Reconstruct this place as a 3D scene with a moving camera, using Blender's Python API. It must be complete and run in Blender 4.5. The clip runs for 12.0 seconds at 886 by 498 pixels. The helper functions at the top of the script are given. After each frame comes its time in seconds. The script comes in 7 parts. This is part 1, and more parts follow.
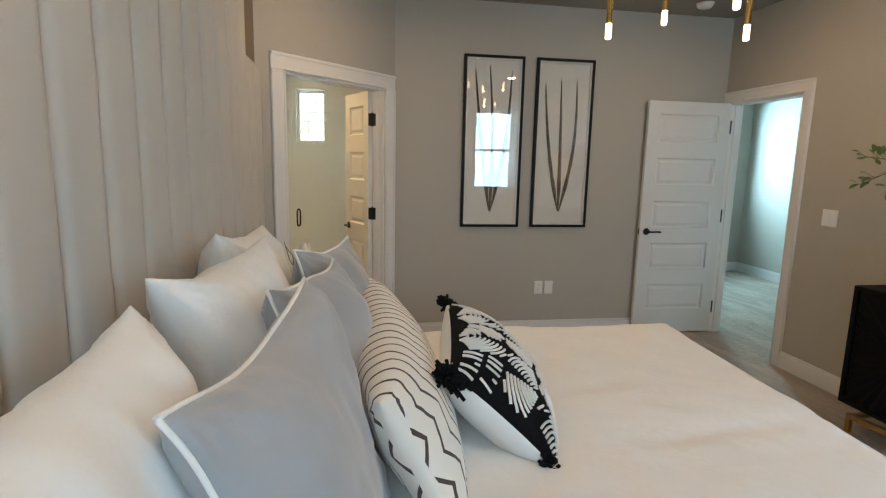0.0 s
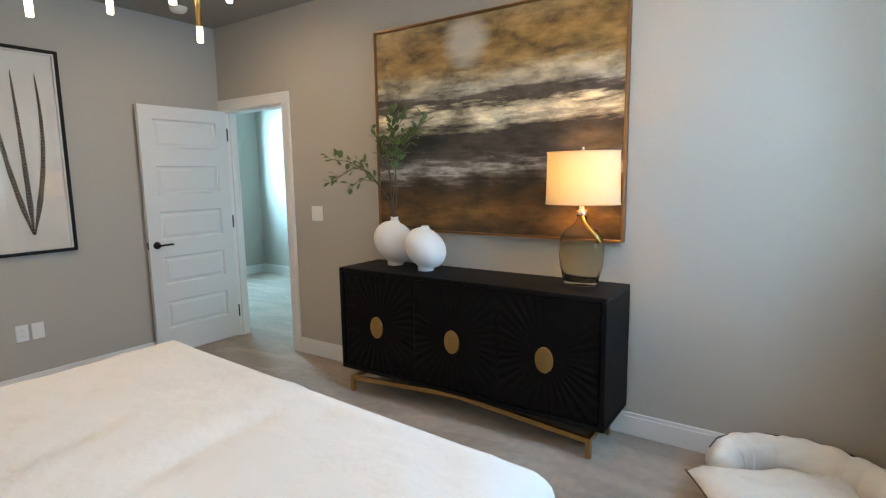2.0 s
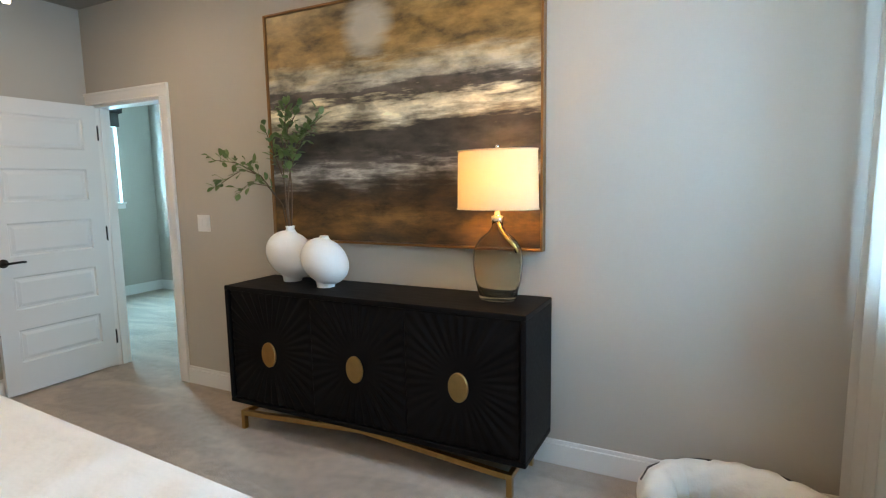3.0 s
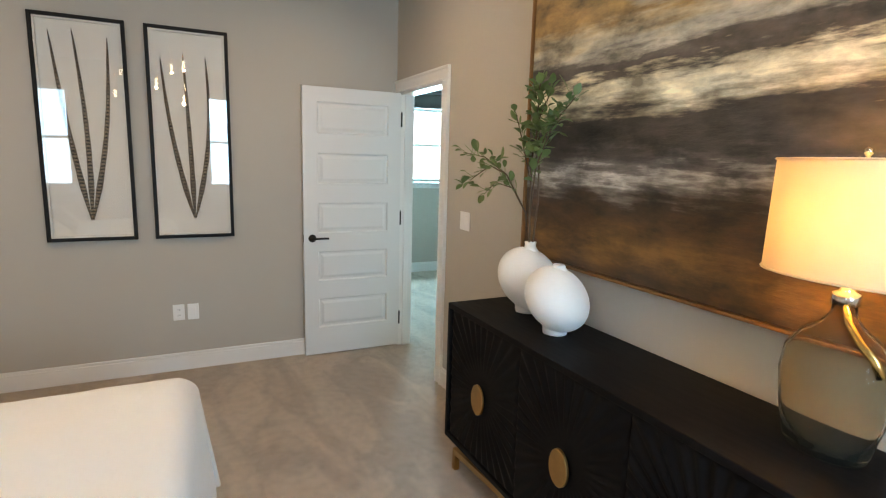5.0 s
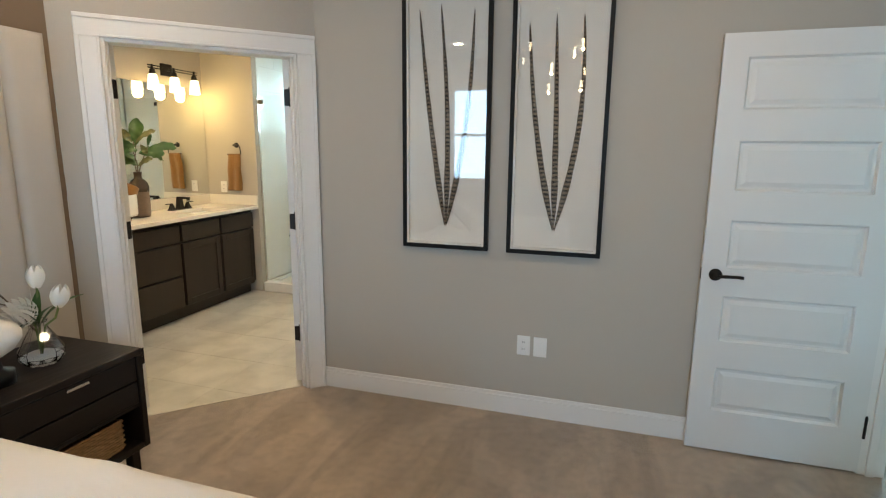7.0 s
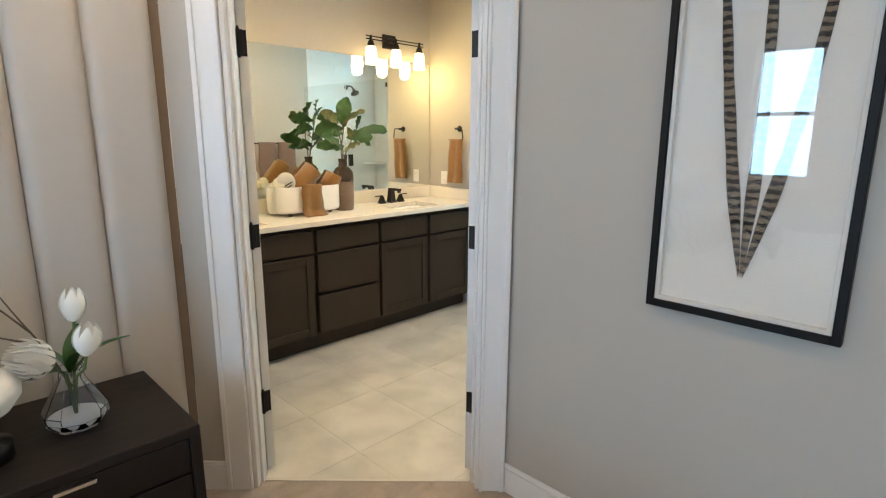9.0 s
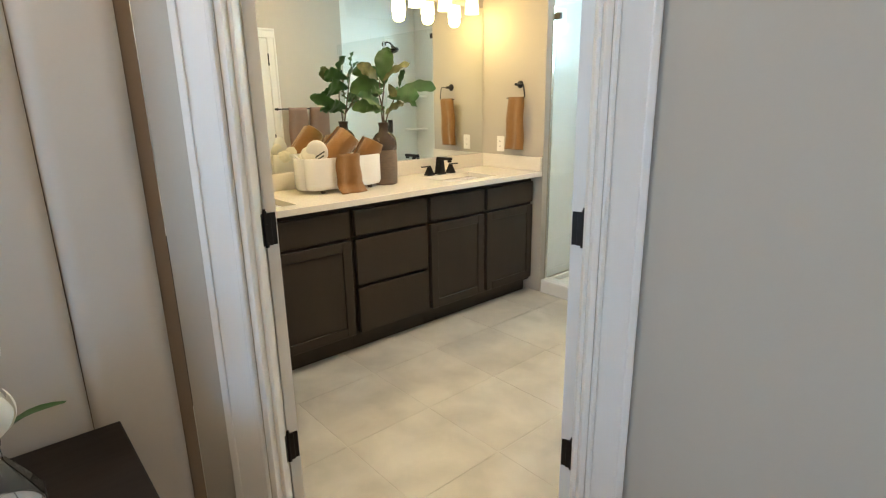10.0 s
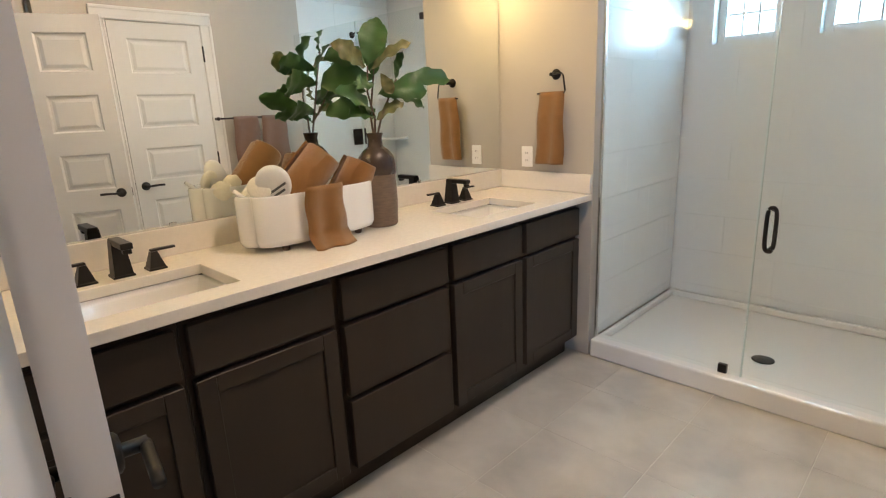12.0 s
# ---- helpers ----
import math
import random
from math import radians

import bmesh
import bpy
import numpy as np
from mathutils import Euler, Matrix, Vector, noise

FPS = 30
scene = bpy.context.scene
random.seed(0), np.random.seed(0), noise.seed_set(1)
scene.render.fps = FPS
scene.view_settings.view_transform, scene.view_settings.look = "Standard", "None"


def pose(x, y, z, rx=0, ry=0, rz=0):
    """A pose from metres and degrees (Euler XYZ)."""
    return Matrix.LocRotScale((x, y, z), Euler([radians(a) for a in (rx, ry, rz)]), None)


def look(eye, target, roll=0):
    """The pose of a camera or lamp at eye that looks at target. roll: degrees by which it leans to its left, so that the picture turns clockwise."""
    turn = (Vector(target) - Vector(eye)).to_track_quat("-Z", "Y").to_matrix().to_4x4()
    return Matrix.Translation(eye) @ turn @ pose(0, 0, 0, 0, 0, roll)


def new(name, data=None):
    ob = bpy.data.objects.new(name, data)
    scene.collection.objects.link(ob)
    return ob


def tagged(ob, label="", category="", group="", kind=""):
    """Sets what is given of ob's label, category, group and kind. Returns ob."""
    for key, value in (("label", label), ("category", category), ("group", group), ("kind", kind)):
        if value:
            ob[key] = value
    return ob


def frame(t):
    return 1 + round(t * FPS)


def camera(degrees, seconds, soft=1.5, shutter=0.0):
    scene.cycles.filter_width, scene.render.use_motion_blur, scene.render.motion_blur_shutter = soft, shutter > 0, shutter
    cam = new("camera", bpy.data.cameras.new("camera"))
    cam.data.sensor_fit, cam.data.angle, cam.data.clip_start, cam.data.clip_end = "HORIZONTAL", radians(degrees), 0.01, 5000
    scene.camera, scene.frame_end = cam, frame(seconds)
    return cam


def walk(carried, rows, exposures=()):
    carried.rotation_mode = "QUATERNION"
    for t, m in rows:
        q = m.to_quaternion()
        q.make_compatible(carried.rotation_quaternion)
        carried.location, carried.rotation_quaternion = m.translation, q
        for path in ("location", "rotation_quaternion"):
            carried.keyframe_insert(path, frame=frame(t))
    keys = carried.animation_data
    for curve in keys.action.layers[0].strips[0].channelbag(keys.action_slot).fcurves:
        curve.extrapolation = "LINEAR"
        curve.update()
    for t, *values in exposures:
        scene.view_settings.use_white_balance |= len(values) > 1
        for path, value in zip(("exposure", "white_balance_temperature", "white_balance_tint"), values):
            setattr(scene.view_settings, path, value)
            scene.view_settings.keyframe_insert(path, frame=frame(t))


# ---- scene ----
cam = camera(79.2, 12.0, 1.2)
PATH = [
    (0, (0.024, 0.238, 1.501), (0.336, 2.187, 1.177), 1.3),
    (0.5, (0.052, 0.251, 1.471), (0.833, 2.072, 1.198), 0.8),
    (1, (0.103, 0.213, 1.489), (1.244, 1.835, 1.23), 0.2),
    (1.5, (0.154, 0.197, 1.492), (1.579, 1.575, 1.224), -0.4),
    (2, (0.277, 0.223, 1.462), (1.91, 1.343, 1.188), -0.9),
    (2.5, (0.468, 0.267, 1.429), (2.228, 1.183, 1.172), -1.0),
    (2.7, (0.532, 0.289, 1.418), (2.319, 1.15, 1.166), -1.0),
    (4.3, (1.362, 0.389, 1.554), (2.721, 1.836, 1.307), 0.6),
    (4.5, (1.409, 0.435, 1.566), (2.668, 1.966, 1.295), 1.0),
    (5, (1.65, 0.534, 1.545), (2.514, 2.307, 1.216), 1.6),
    (5.5, (1.844, 0.766, 1.533), (2.25, 2.688, 1.158), 1.5),
    (6, (1.965, 1.039, 1.52), (1.981, 3.001, 1.135), 1.3),
    (6.5, (2.028, 1.355, 1.519), (1.732, 3.296, 1.137), 0.9),
    (7, (1.993, 1.739, 1.53), (1.414, 3.616, 1.156), 0.5),
    (7.2, (1.97, 1.871, 1.508), (1.296, 3.714, 1.127), 0.3),
    (8.8, (1.604, 2.873, 1.489), (0.306, 4.337, 1.075), 0.1),
    (9, (1.551, 3.024, 1.473), (0.167, 4.407, 1.058), 0.3),
    (9.5, (1.303, 3.251, 1.459), (-0.159, 4.532, 0.988), -0.3),
    (10, (0.978, 3.377, 1.416), (-0.479, 4.641, 0.887), -1.0),
    (10.5, (0.703, 3.496, 1.383), (-0.714, 4.781, 0.8), -1.7),
    (11, (0.443, 3.702, 1.36), (-0.917, 5.033, 0.746), -2.3),
    (11.5, (0.19, 3.844, 1.345), (-1.149, 5.221, 0.786), -2.6),
    (12, (-0.077, 3.949, 1.39), (-1.443, 5.318, 0.878), -2.5),
]
walk(cam, [(t, look(eye, target, roll)) for t, eye, target, roll in PATH],
     [(0, -0.55, 8150, 13), (0.5, -0.50, 8050, 13), (1.5, -0.18, 7450, 13), (2, -0.10, 7300, 12), (2.5, -0.05, 7150, 11), (4.3, 0.05, 8200, 12), (5, 0.09, 8000, 13), (5.5, 0.15, 7300, 11), (6.5, -0.05, 7400, 10), (7, -0.07, 7250, 10), (8, 0.11, 6900, 10), (9, 0.24, 6450, 9), (10, 0.19, 6550, 8), (10.5, 0.13, 6300, 8), (11, 0.05, 6650, 10), (11.5, -0.10, 6350, 12), (12, -0.20, 6150, 20)])

# ---- world and exposure ----
scene.view_settings.exposure = 0.0
world = bpy.data.worlds.new("sky")
scene.world = world
world.use_nodes = True
wn = world.node_tree
sky = wn.nodes.new("ShaderNodeTexSky")
sky.sky_type, sky.sun_disc = 'NISHITA', False
sky.sun_elevation, sky.sun_rotation = radians(50), radians(100)
wn.nodes["Background"].inputs["Strength"].default_value = 0.12
wn.links.new(sky.outputs["Color"], wn.nodes["Background"].inputs["Color"])
sun = new("sun", bpy.data.lights.new("sun", 'SUN'))
sun.data.energy, sun.data.angle, sun.data.color = 2.5, radians(0.5), (1, 0.95, 0.88)
sun.matrix_world = look((10, -2, 12), (0, 0, 0))


def window_light(name, eye, target, w, h, watts, color):
    """The sky's light, standing in a window's opening."""
    ob = new(name, bpy.data.lights.new(name, 'AREA'))
    ob.data.shape, ob.data.size, ob.data.size_y = 'RECTANGLE', w, h
    ob.data.energy, ob.data.color = watts, color
    ob.matrix_world = look(eye, target)
    return ob


window_light("window_light", (0.0, -0.47, 1.71), (0.0, 1, 1.71), 0.60, 1.34, 32, (0.42, 0.69, 1.0))
window_light("window_light", (2.5, -0.47, 1.71), (2.5, 1, 1.71), 0.90, 1.34, 106, (0.33, 0.63, 1.0))
window_light("window_light", (-1.145, 7.72, 2.03), (-1.145, 6, 2.03), 0.34, 0.68, 26, (0.46, 0.80, 0.95))
window_light("window_light", (-0.57, 7.72, 2.03), (-0.57, 6, 2.03), 0.38, 0.68, 26, (0.46, 0.80, 0.95))
window_light("window_light", (4.75, 7.37, 1.72), (4.75, 5, 1.72), 0.66, 0.96, 340, (0.32, 0.69, 1.0))


def bulb_light(x, y, z, watts, radius=0.03, color=(1, 0.78, 0.52)):
    ob = new("bulb_light", bpy.data.lights.new("bulb_light", 'POINT'))
    ob.data.energy, ob.data.shadow_soft_size, ob.data.color = watts, radius, color
    ob.location = (x, y, z)
    return ob


def can_light(x, y, z, watts, color=(1, 0.76, 0.51)):
    ob = new("can_light", bpy.data.lights.new("can_light", 'AREA'))
    ob.data.shape, ob.data.size, ob.data.energy, ob.data.color = 'DISK', 0.11, watts, color
    ob.location = (x, y, z)
    return ob


# The pair at y 3.4 is added by symmetry, unseen.
CANS = ((0.15, 0.95), (2.3, 0.92), (0.15, 3.4), (2.3, 3.4))
for cx, cy in CANS:
    can_light(cx, cy, 2.744, 9.5)
# Unseen bathroom can, added to lift the room's brightness.
can_light(-0.7, 5.3, 2.744, 31)

# ---- materials ----


def mat(name, base, rough=0.6, metal=0.0, vary=0.12, scale=8.0, bump=0.1, bscale=60.0, dist=0.002, spec=0.5, coat=0.0, stretch=(1, 1, 1), sheen=0.0):
    m = bpy.data.materials.new(name)
    m.use_nodes = True
    nt = m.node_tree
    b = nt.nodes["Principled BSDF"]
    b.inputs["Roughness"].default_value, b.inputs["Metallic"].default_value = rough, metal
    b.inputs["Specular IOR Level"].default_value, b.inputs["Coat Weight"].default_value = spec, coat
    b.inputs["Sheen Weight"].default_value = sheen
    tc = nt.nodes.new("ShaderNodeTexCoord")
    mp = nt.nodes.new("ShaderNodeMapping")
    mp.inputs["Scale"].default_value = stretch
    nt.links.new(tc.outputs["Object"], mp.inputs["Vector"])
    n1 = nt.nodes.new("ShaderNodeTexNoise")
    n1.inputs["Scale"].default_value, n1.inputs["Detail"].default_value = scale, 5
    n2 = nt.nodes.new("ShaderNodeTexNoise")
    n2.inputs["Scale"].default_value, n2.inputs["Detail"].default_value = bscale, 3
    for n in (n1, n2):
        nt.links.new(mp.outputs[0], n.inputs["Vector"])
    mix = nt.nodes.new("ShaderNodeMix")
    mix.data_type = 'RGBA'
    nt.links.new(n1.outputs["Fac"], mix.inputs["Factor"])
    mix.inputs["A"].default_value = (*[c * (1 - vary) for c in base], 1)
    mix.inputs["B"].default_value = (*[min(1, c * (1 + vary)) for c in base], 1)
    nt.links.new(mix.outputs["Result"], b.inputs["Base Color"])
    rr = nt.nodes.new("ShaderNodeMapRange")
    rr.inputs["To Min"].default_value, rr.inputs["To Max"].default_value = max(0.02, rough - 0.08), min(1, rough + 0.08)
    nt.links.new(n2.outputs["Fac"], rr.inputs["Value"])
    nt.links.new(rr.outputs[0], b.inputs["Roughness"])
    if bump:
        bp = nt.nodes.new("ShaderNodeBump")
        bp.inputs["Strength"].default_value, bp.inputs["Distance"].default_value = bump, dist
        nt.links.new(n2.outputs["Fac"], bp.inputs["Height"])
        nt.links.new(bp.outputs[0], b.inputs["Normal"])
    return m


def glow(name, color, strength):
    m = bpy.data.materials.new(name)
    m.use_nodes = True
    b = m.node_tree.nodes["Principled BSDF"]
    b.inputs["Base Color"].default_value = (0.8, 0.8, 0.8, 1)
    b.inputs["Emission Color"].default_value, b.inputs["Emission Strength"].default_value = (*color, 1), strength
    return m


def glass(name, color=(1, 1, 1), rough=0.0, ior=1.45):
    m = bpy.data.materials.new(name)
    m.use_nodes = True
    b = m.node_tree.nodes["Principled BSDF"]
    b.inputs["Base Color"].default_value = (*color, 1)
    b.inputs["Transmission Weight"].default_value, b.inputs["Roughness"].default_value, b.inputs["IOR"].default_value = 1, rough, ior
    return m


def thin_glass(name, tint=(1, 1, 1), gloss=0.06):
    """A flat pane: clear, with a mirror gloss that grows at a slant."""
    m = bpy.data.materials.new(name)
    m.use_nodes = True
    nt = m.node_tree
    nt.nodes.remove(nt.nodes["Principled BSDF"])
    clear, shine, mix, lw = [nt.nodes.new("ShaderNode" + k) for k in ("BsdfTransparent", "BsdfGlossy", "MixShader", "LayerWeight")]
    clear.inputs["Color"].default_value = (*tint, 1)
    shine.inputs["Roughness"].default_value = 0.01
    lw.inputs["Blend"].default_value = 0.5
    rise, gain, base_ = [nt.nodes.new("ShaderNodeMath") for _ in range(3)]
    rise.operation, gain.operation, base_.operation = 'POWER', 'MULTIPLY', 'ADD'
    rise.inputs[1].default_value, gain.inputs[1].default_value, base_.inputs[1].default_value = 5.0, 0.8, gloss
    nt.links.new(lw.outputs["Facing"], rise.inputs[0])
    nt.links.new(rise.outputs[0], gain.inputs[0])
    nt.links.new(gain.outputs[0], base_.inputs[0])
    nt.links.new(base_.outputs[0], mix.inputs[0])
    nt.links.new(clear.outputs[0], mix.inputs[1])
    nt.links.new(shine.outputs[0], mix.inputs[2])
    nt.links.new(mix.outputs[0], nt.nodes["Material Output"].inputs["Surface"])
    return m


def sheer(name, base, through_share, vary=0.06):
    """Cloth that lets light through."""
    m = mat(name, base, 0.9, vary=vary, scale=30, bump=0.25, bscale=400, dist=0.001, spec=0.1)
    nt = m.node_tree
    b, out = nt.nodes["Principled BSDF"], nt.nodes["Material Output"]
    tr, mix = nt.nodes.new("ShaderNodeBsdfTranslucent"), nt.nodes.new("ShaderNodeMixShader")
    tr.inputs["Color"].default_value = (*base, 1)
    mix.inputs[0].default_value = through_share
    nt.links.new(b.outputs[0], mix.inputs[1])
    nt.links.new(tr.outputs[0], mix.inputs[2])
    nt.links.new(mix.outputs[0], out.inputs["Surface"])
    return m


WALL = mat("wall_paint", (0.452, 0.419, 0.368), 0.75, vary=0.025, scale=1.5, bump=0.25, bscale=90, dist=0.0015, spec=0.3)
ACCENT = mat("brown_paint", (0.20, 0.145, 0.10), 0.7, vary=0.04, scale=2, bump=0.2, bscale=90, dist=0.0015)
# Greyer than a pale ceiling: its dimness under bounced light is in the colour.
DIMCEIL = mat("dimmed_ceiling_paint", (0.29, 0.275, 0.25), 0.85, vary=0.02, scale=2, bump=0.4, bscale=70, dist=0.002, spec=0.2)
TRIM = mat("trim_paint", (0.76, 0.745, 0.725), 0.38, vary=0.02, scale=3, bump=0.04, bscale=40, dist=0.001)
DOORPAINT = mat("door_paint", (0.70, 0.69, 0.675), 0.42, vary=0.02, scale=3, bump=0.08, bscale=120, dist=0.0008, stretch=(1, 1, 0.15))
BLACKMETAL = mat("oil_rubbed_metal", (0.018, 0.016, 0.015), 0.38, 0.6, vary=0.2, scale=20, bump=0.03, bscale=200, dist=0.0005)
DARKWOOD = mat("espresso_wood", (0.013, 0.0095, 0.0085), 0.45, spec=0.25, vary=0.35, scale=14, bump=0.25, bscale=60, dist=0.001, stretch=(1, 0.12, 1))
BLACKWOOD = mat("black_wood", (0.0055, 0.005, 0.0055), 0.5, spec=0.08, vary=0.4, scale=10, bump=0.2, bscale=50, dist=0.001, stretch=(1, 0.15, 1))
CABINET = mat("cabinet_paint", (0.032, 0.0235, 0.018), 0.42, spec=0.25, vary=0.2, scale=9, bump=0.12, bscale=60, dist=0.0008, stretch=(1, 1, 0.15))
BRASS = mat("aged_brass", (0.45, 0.27, 0.10), 0.34, 1.0, vary=0.2, scale=25, bump=0.08, bscale=150, dist=0.0006)
GOLD = mat("polished_brass", (0.80, 0.52, 0.18), 0.22, 1.0, vary=0.1, scale=25, bump=0.02, bscale=150, dist=0.0004)
CHROME = mat("brushed_nickel", (0.72, 0.70, 0.67), 0.2, 1.0, vary=0.05, scale=30, bump=0.02, bscale=200, dist=0.0004)
LINEN = mat("headboard_linen", (0.53, 0.49, 0.44), 0.9, vary=0.06, scale=5, bump=0.35, bscale=700, dist=0.0008, spec=0.15, sheen=0.2)
DUVET = mat("white_duvet", (0.82, 0.785, 0.745), 0.9, vary=0.03, scale=4, bump=0.6, bscale=11, dist=0.012, spec=0.1, sheen=0.2)
WHITECLOTH = mat("white_pillow_cloth", (0.79, 0.775, 0.75), 0.9, vary=0.03, scale=6, bump=0.5, bscale=15, dist=0.009, spec=0.1, sheen=0.2)
GREYCLOTH = mat("grey_velvet_cloth", (0.36, 0.36, 0.365), 0.85, vary=0.11, scale=7, bump=0.45, bscale=18, dist=0.007, spec=0.15, sheen=0.4)
PIPING = mat("white_piping", (0.82, 0.81, 0.78), 0.85, vary=0.04, scale=60, bump=0.3, bscale=600, dist=0.0006)
QUARTZ = mat("cream_quartz", (0.76, 0.72, 0.65), 0.22, vary=0.05, scale=60, bump=0.0)
PORCELAIN = mat("porcelain", (0.82, 0.81, 0.79), 0.12, vary=0.015, scale=4, bump=0.0, coat=0.3)
PLASTIC = mat("white_plastic", (0.80, 0.79, 0.77), 0.35, vary=0.02, scale=10, bump=0.0)
SLOT = mat("socket_slots", (0.10, 0.10, 0.10), 0.5, vary=0.1)
SHOWERTILE = mat("white_shower_panel", (0.76, 0.77, 0.76), 0.22, vary=0.03, scale=5, bump=0.03, bscale=20, dist=0.001)
PLASTER = mat("white_plaster_ceramic", (0.82, 0.80, 0.77), 0.8, vary=0.04, scale=18, bump=0.5, bscale=45, dist=0.003, spec=0.25)
MIRROR = bpy.data.materials.new("mirror_silver")
MIRROR.use_nodes = True
MIRROR.node_tree.nodes["Principled BSDF"].inputs["Metallic"].default_value = 1
MIRROR.node_tree.nodes["Principled BSDF"].inputs["Roughness"].default_value = 0.0
MIRROR.node_tree.nodes["Principled BSDF"].inputs["Base Color"].default_value = (0.90, 0.93, 0.91, 1)
PANE = thin_glass("window_pane", (0.97, 0.99, 1.0), 0.03)
ARTGLASS = thin_glass("picture_glass", (0.96, 0.955, 0.945), 0.07)
SHOWERGLASS = thin_glass("shower_glass", (0.97, 0.99, 0.985), 0.03)
CLEARGLASS = glass("clear_vase_glass", (0.98, 0.99, 1.0))
SMOKEGLASS = glass("smoked_lamp_glass", (0.83, 0.72, 0.56), 0.03, 1.14)
SMOKEGLASS.node_tree.nodes["Principled BSDF"].inputs["Transmission Weight"].default_value = 0.98
LEAF = mat("eucalyptus_leaf", (0.105, 0.165, 0.052), 0.5, vary=0.4, scale=15, bump=0.1, bscale=120, dist=0.001)
FIGLEAF = mat("fig_leaf", (0.034, 0.100, 0.019), 0.46, vary=0.35, scale=9, bump=0.35, bscale=45, dist=0.003)
# Leaf undersides; the glare on them is coloured in as pale streaks.
GLARELEAF = mat("glare_streaked_leaf", (0.125, 0.130, 0.040), 0.4, vary=0.75, scale=38, bump=0.3, bscale=60, dist=0.002, stretch=(1, 1, 0.4))
TWIG = mat("brown_twig", (0.11, 0.075, 0.05), 0.8, vary=0.3, scale=40, bump=0.4, bscale=150, dist=0.001)
PETAL = mat("white_petal", (0.84, 0.82, 0.76), 0.6, vary=0.05, scale=20, bump=0.2, bscale=90, dist=0.001, sheen=0.2)
BULB = glow("lit_bulb", (1, 0.80, 0.52), 14)
CANGLOW = glow("lit_can_lens", (1, 0.86, 0.70), 12)
SHADEGLOW = glow("lit_frosted_shade", (1, 0.76, 0.40), 4.2)
CURTAIN = sheer("cream_curtain_cloth", (0.64, 0.61, 0.56), 0.42)
LAMPSHADE = sheer("white_lampshade_cloth", (0.86, 0.75, 0.54), 0.5)


def carpet_material():
    m = mat("beige_carpet", (0.51, 0.415, 0.335), 0.95, vary=0.18, scale=140, bump=1.0, bscale=260, dist=0.012, spec=0.05, sheen=0.3)
    nt = m.node_tree
    b = nt.nodes["Principled BSDF"]
    src = b.inputs["Base Color"].links[0].from_socket
    tc = nt.nodes.new("ShaderNodeTexCoord")
    wide = nt.nodes.new("ShaderNodeTexNoise")
    wide.inputs["Scale"].default_value, wide.inputs["Detail"].default_value, wide.inputs["Distortion"].default_value = 2.4, 7, 1.4
    mp = nt.nodes.new("ShaderNodeMapping")
    mp.inputs["Rotation"].default_value, mp.inputs["Scale"].default_value = (0, 0, 0.55), (1.15, 0.40, 1)
    ramp = nt.nodes.new("ShaderNodeMapRange")
    for k, v in (("From Min", 0.42), ("From Max", 0.57), ("To Min", 0.84), ("To Max", 1.11)):
        ramp.inputs[k].default_value = v
    mul = nt.nodes.new("ShaderNodeVectorMath")
    mul.operation = 'SCALE'
    nt.links.new(tc.outputs["Object"], mp.inputs["Vector"])
    nt.links.new(mp.outputs[0], wide.inputs["Vector"])
    nt.links.new(wide.outputs["Fac"], ramp.inputs["Value"])
    nt.links.new(src, mul.inputs[0])
    nt.links.new(ramp.outputs[0], mul.inputs["Scale"])
    tread = nt.nodes.new("ShaderNodeTexNoise")
    tread.inputs["Scale"].default_value, tread.inputs["Detail"].default_value = 17, 6
    nt.links.new(tc.outputs["Object"], tread.inputs["Vector"])
    ramp2, mul2 = nt.nodes.new("ShaderNodeMapRange"), nt.nodes.new("ShaderNodeVectorMath")
    mul2.operation = 'SCALE'
    for k, v in (("From Min", 0.36), ("From Max", 0.60), ("To Min", 0.91), ("To Max", 1.05)):
        ramp2.inputs[k].default_value = v
    nt.links.new(tread.outputs["Fac"], ramp2.inputs["Value"])
    nt.links.new(mul.outputs[0], mul2.inputs[0])
    nt.links.new(ramp2.outputs[0], mul2.inputs["Scale"])
    nt.links.new(mul2.outputs[0], b.inputs["Base Color"])
    return m


CARPET = carpet_material()


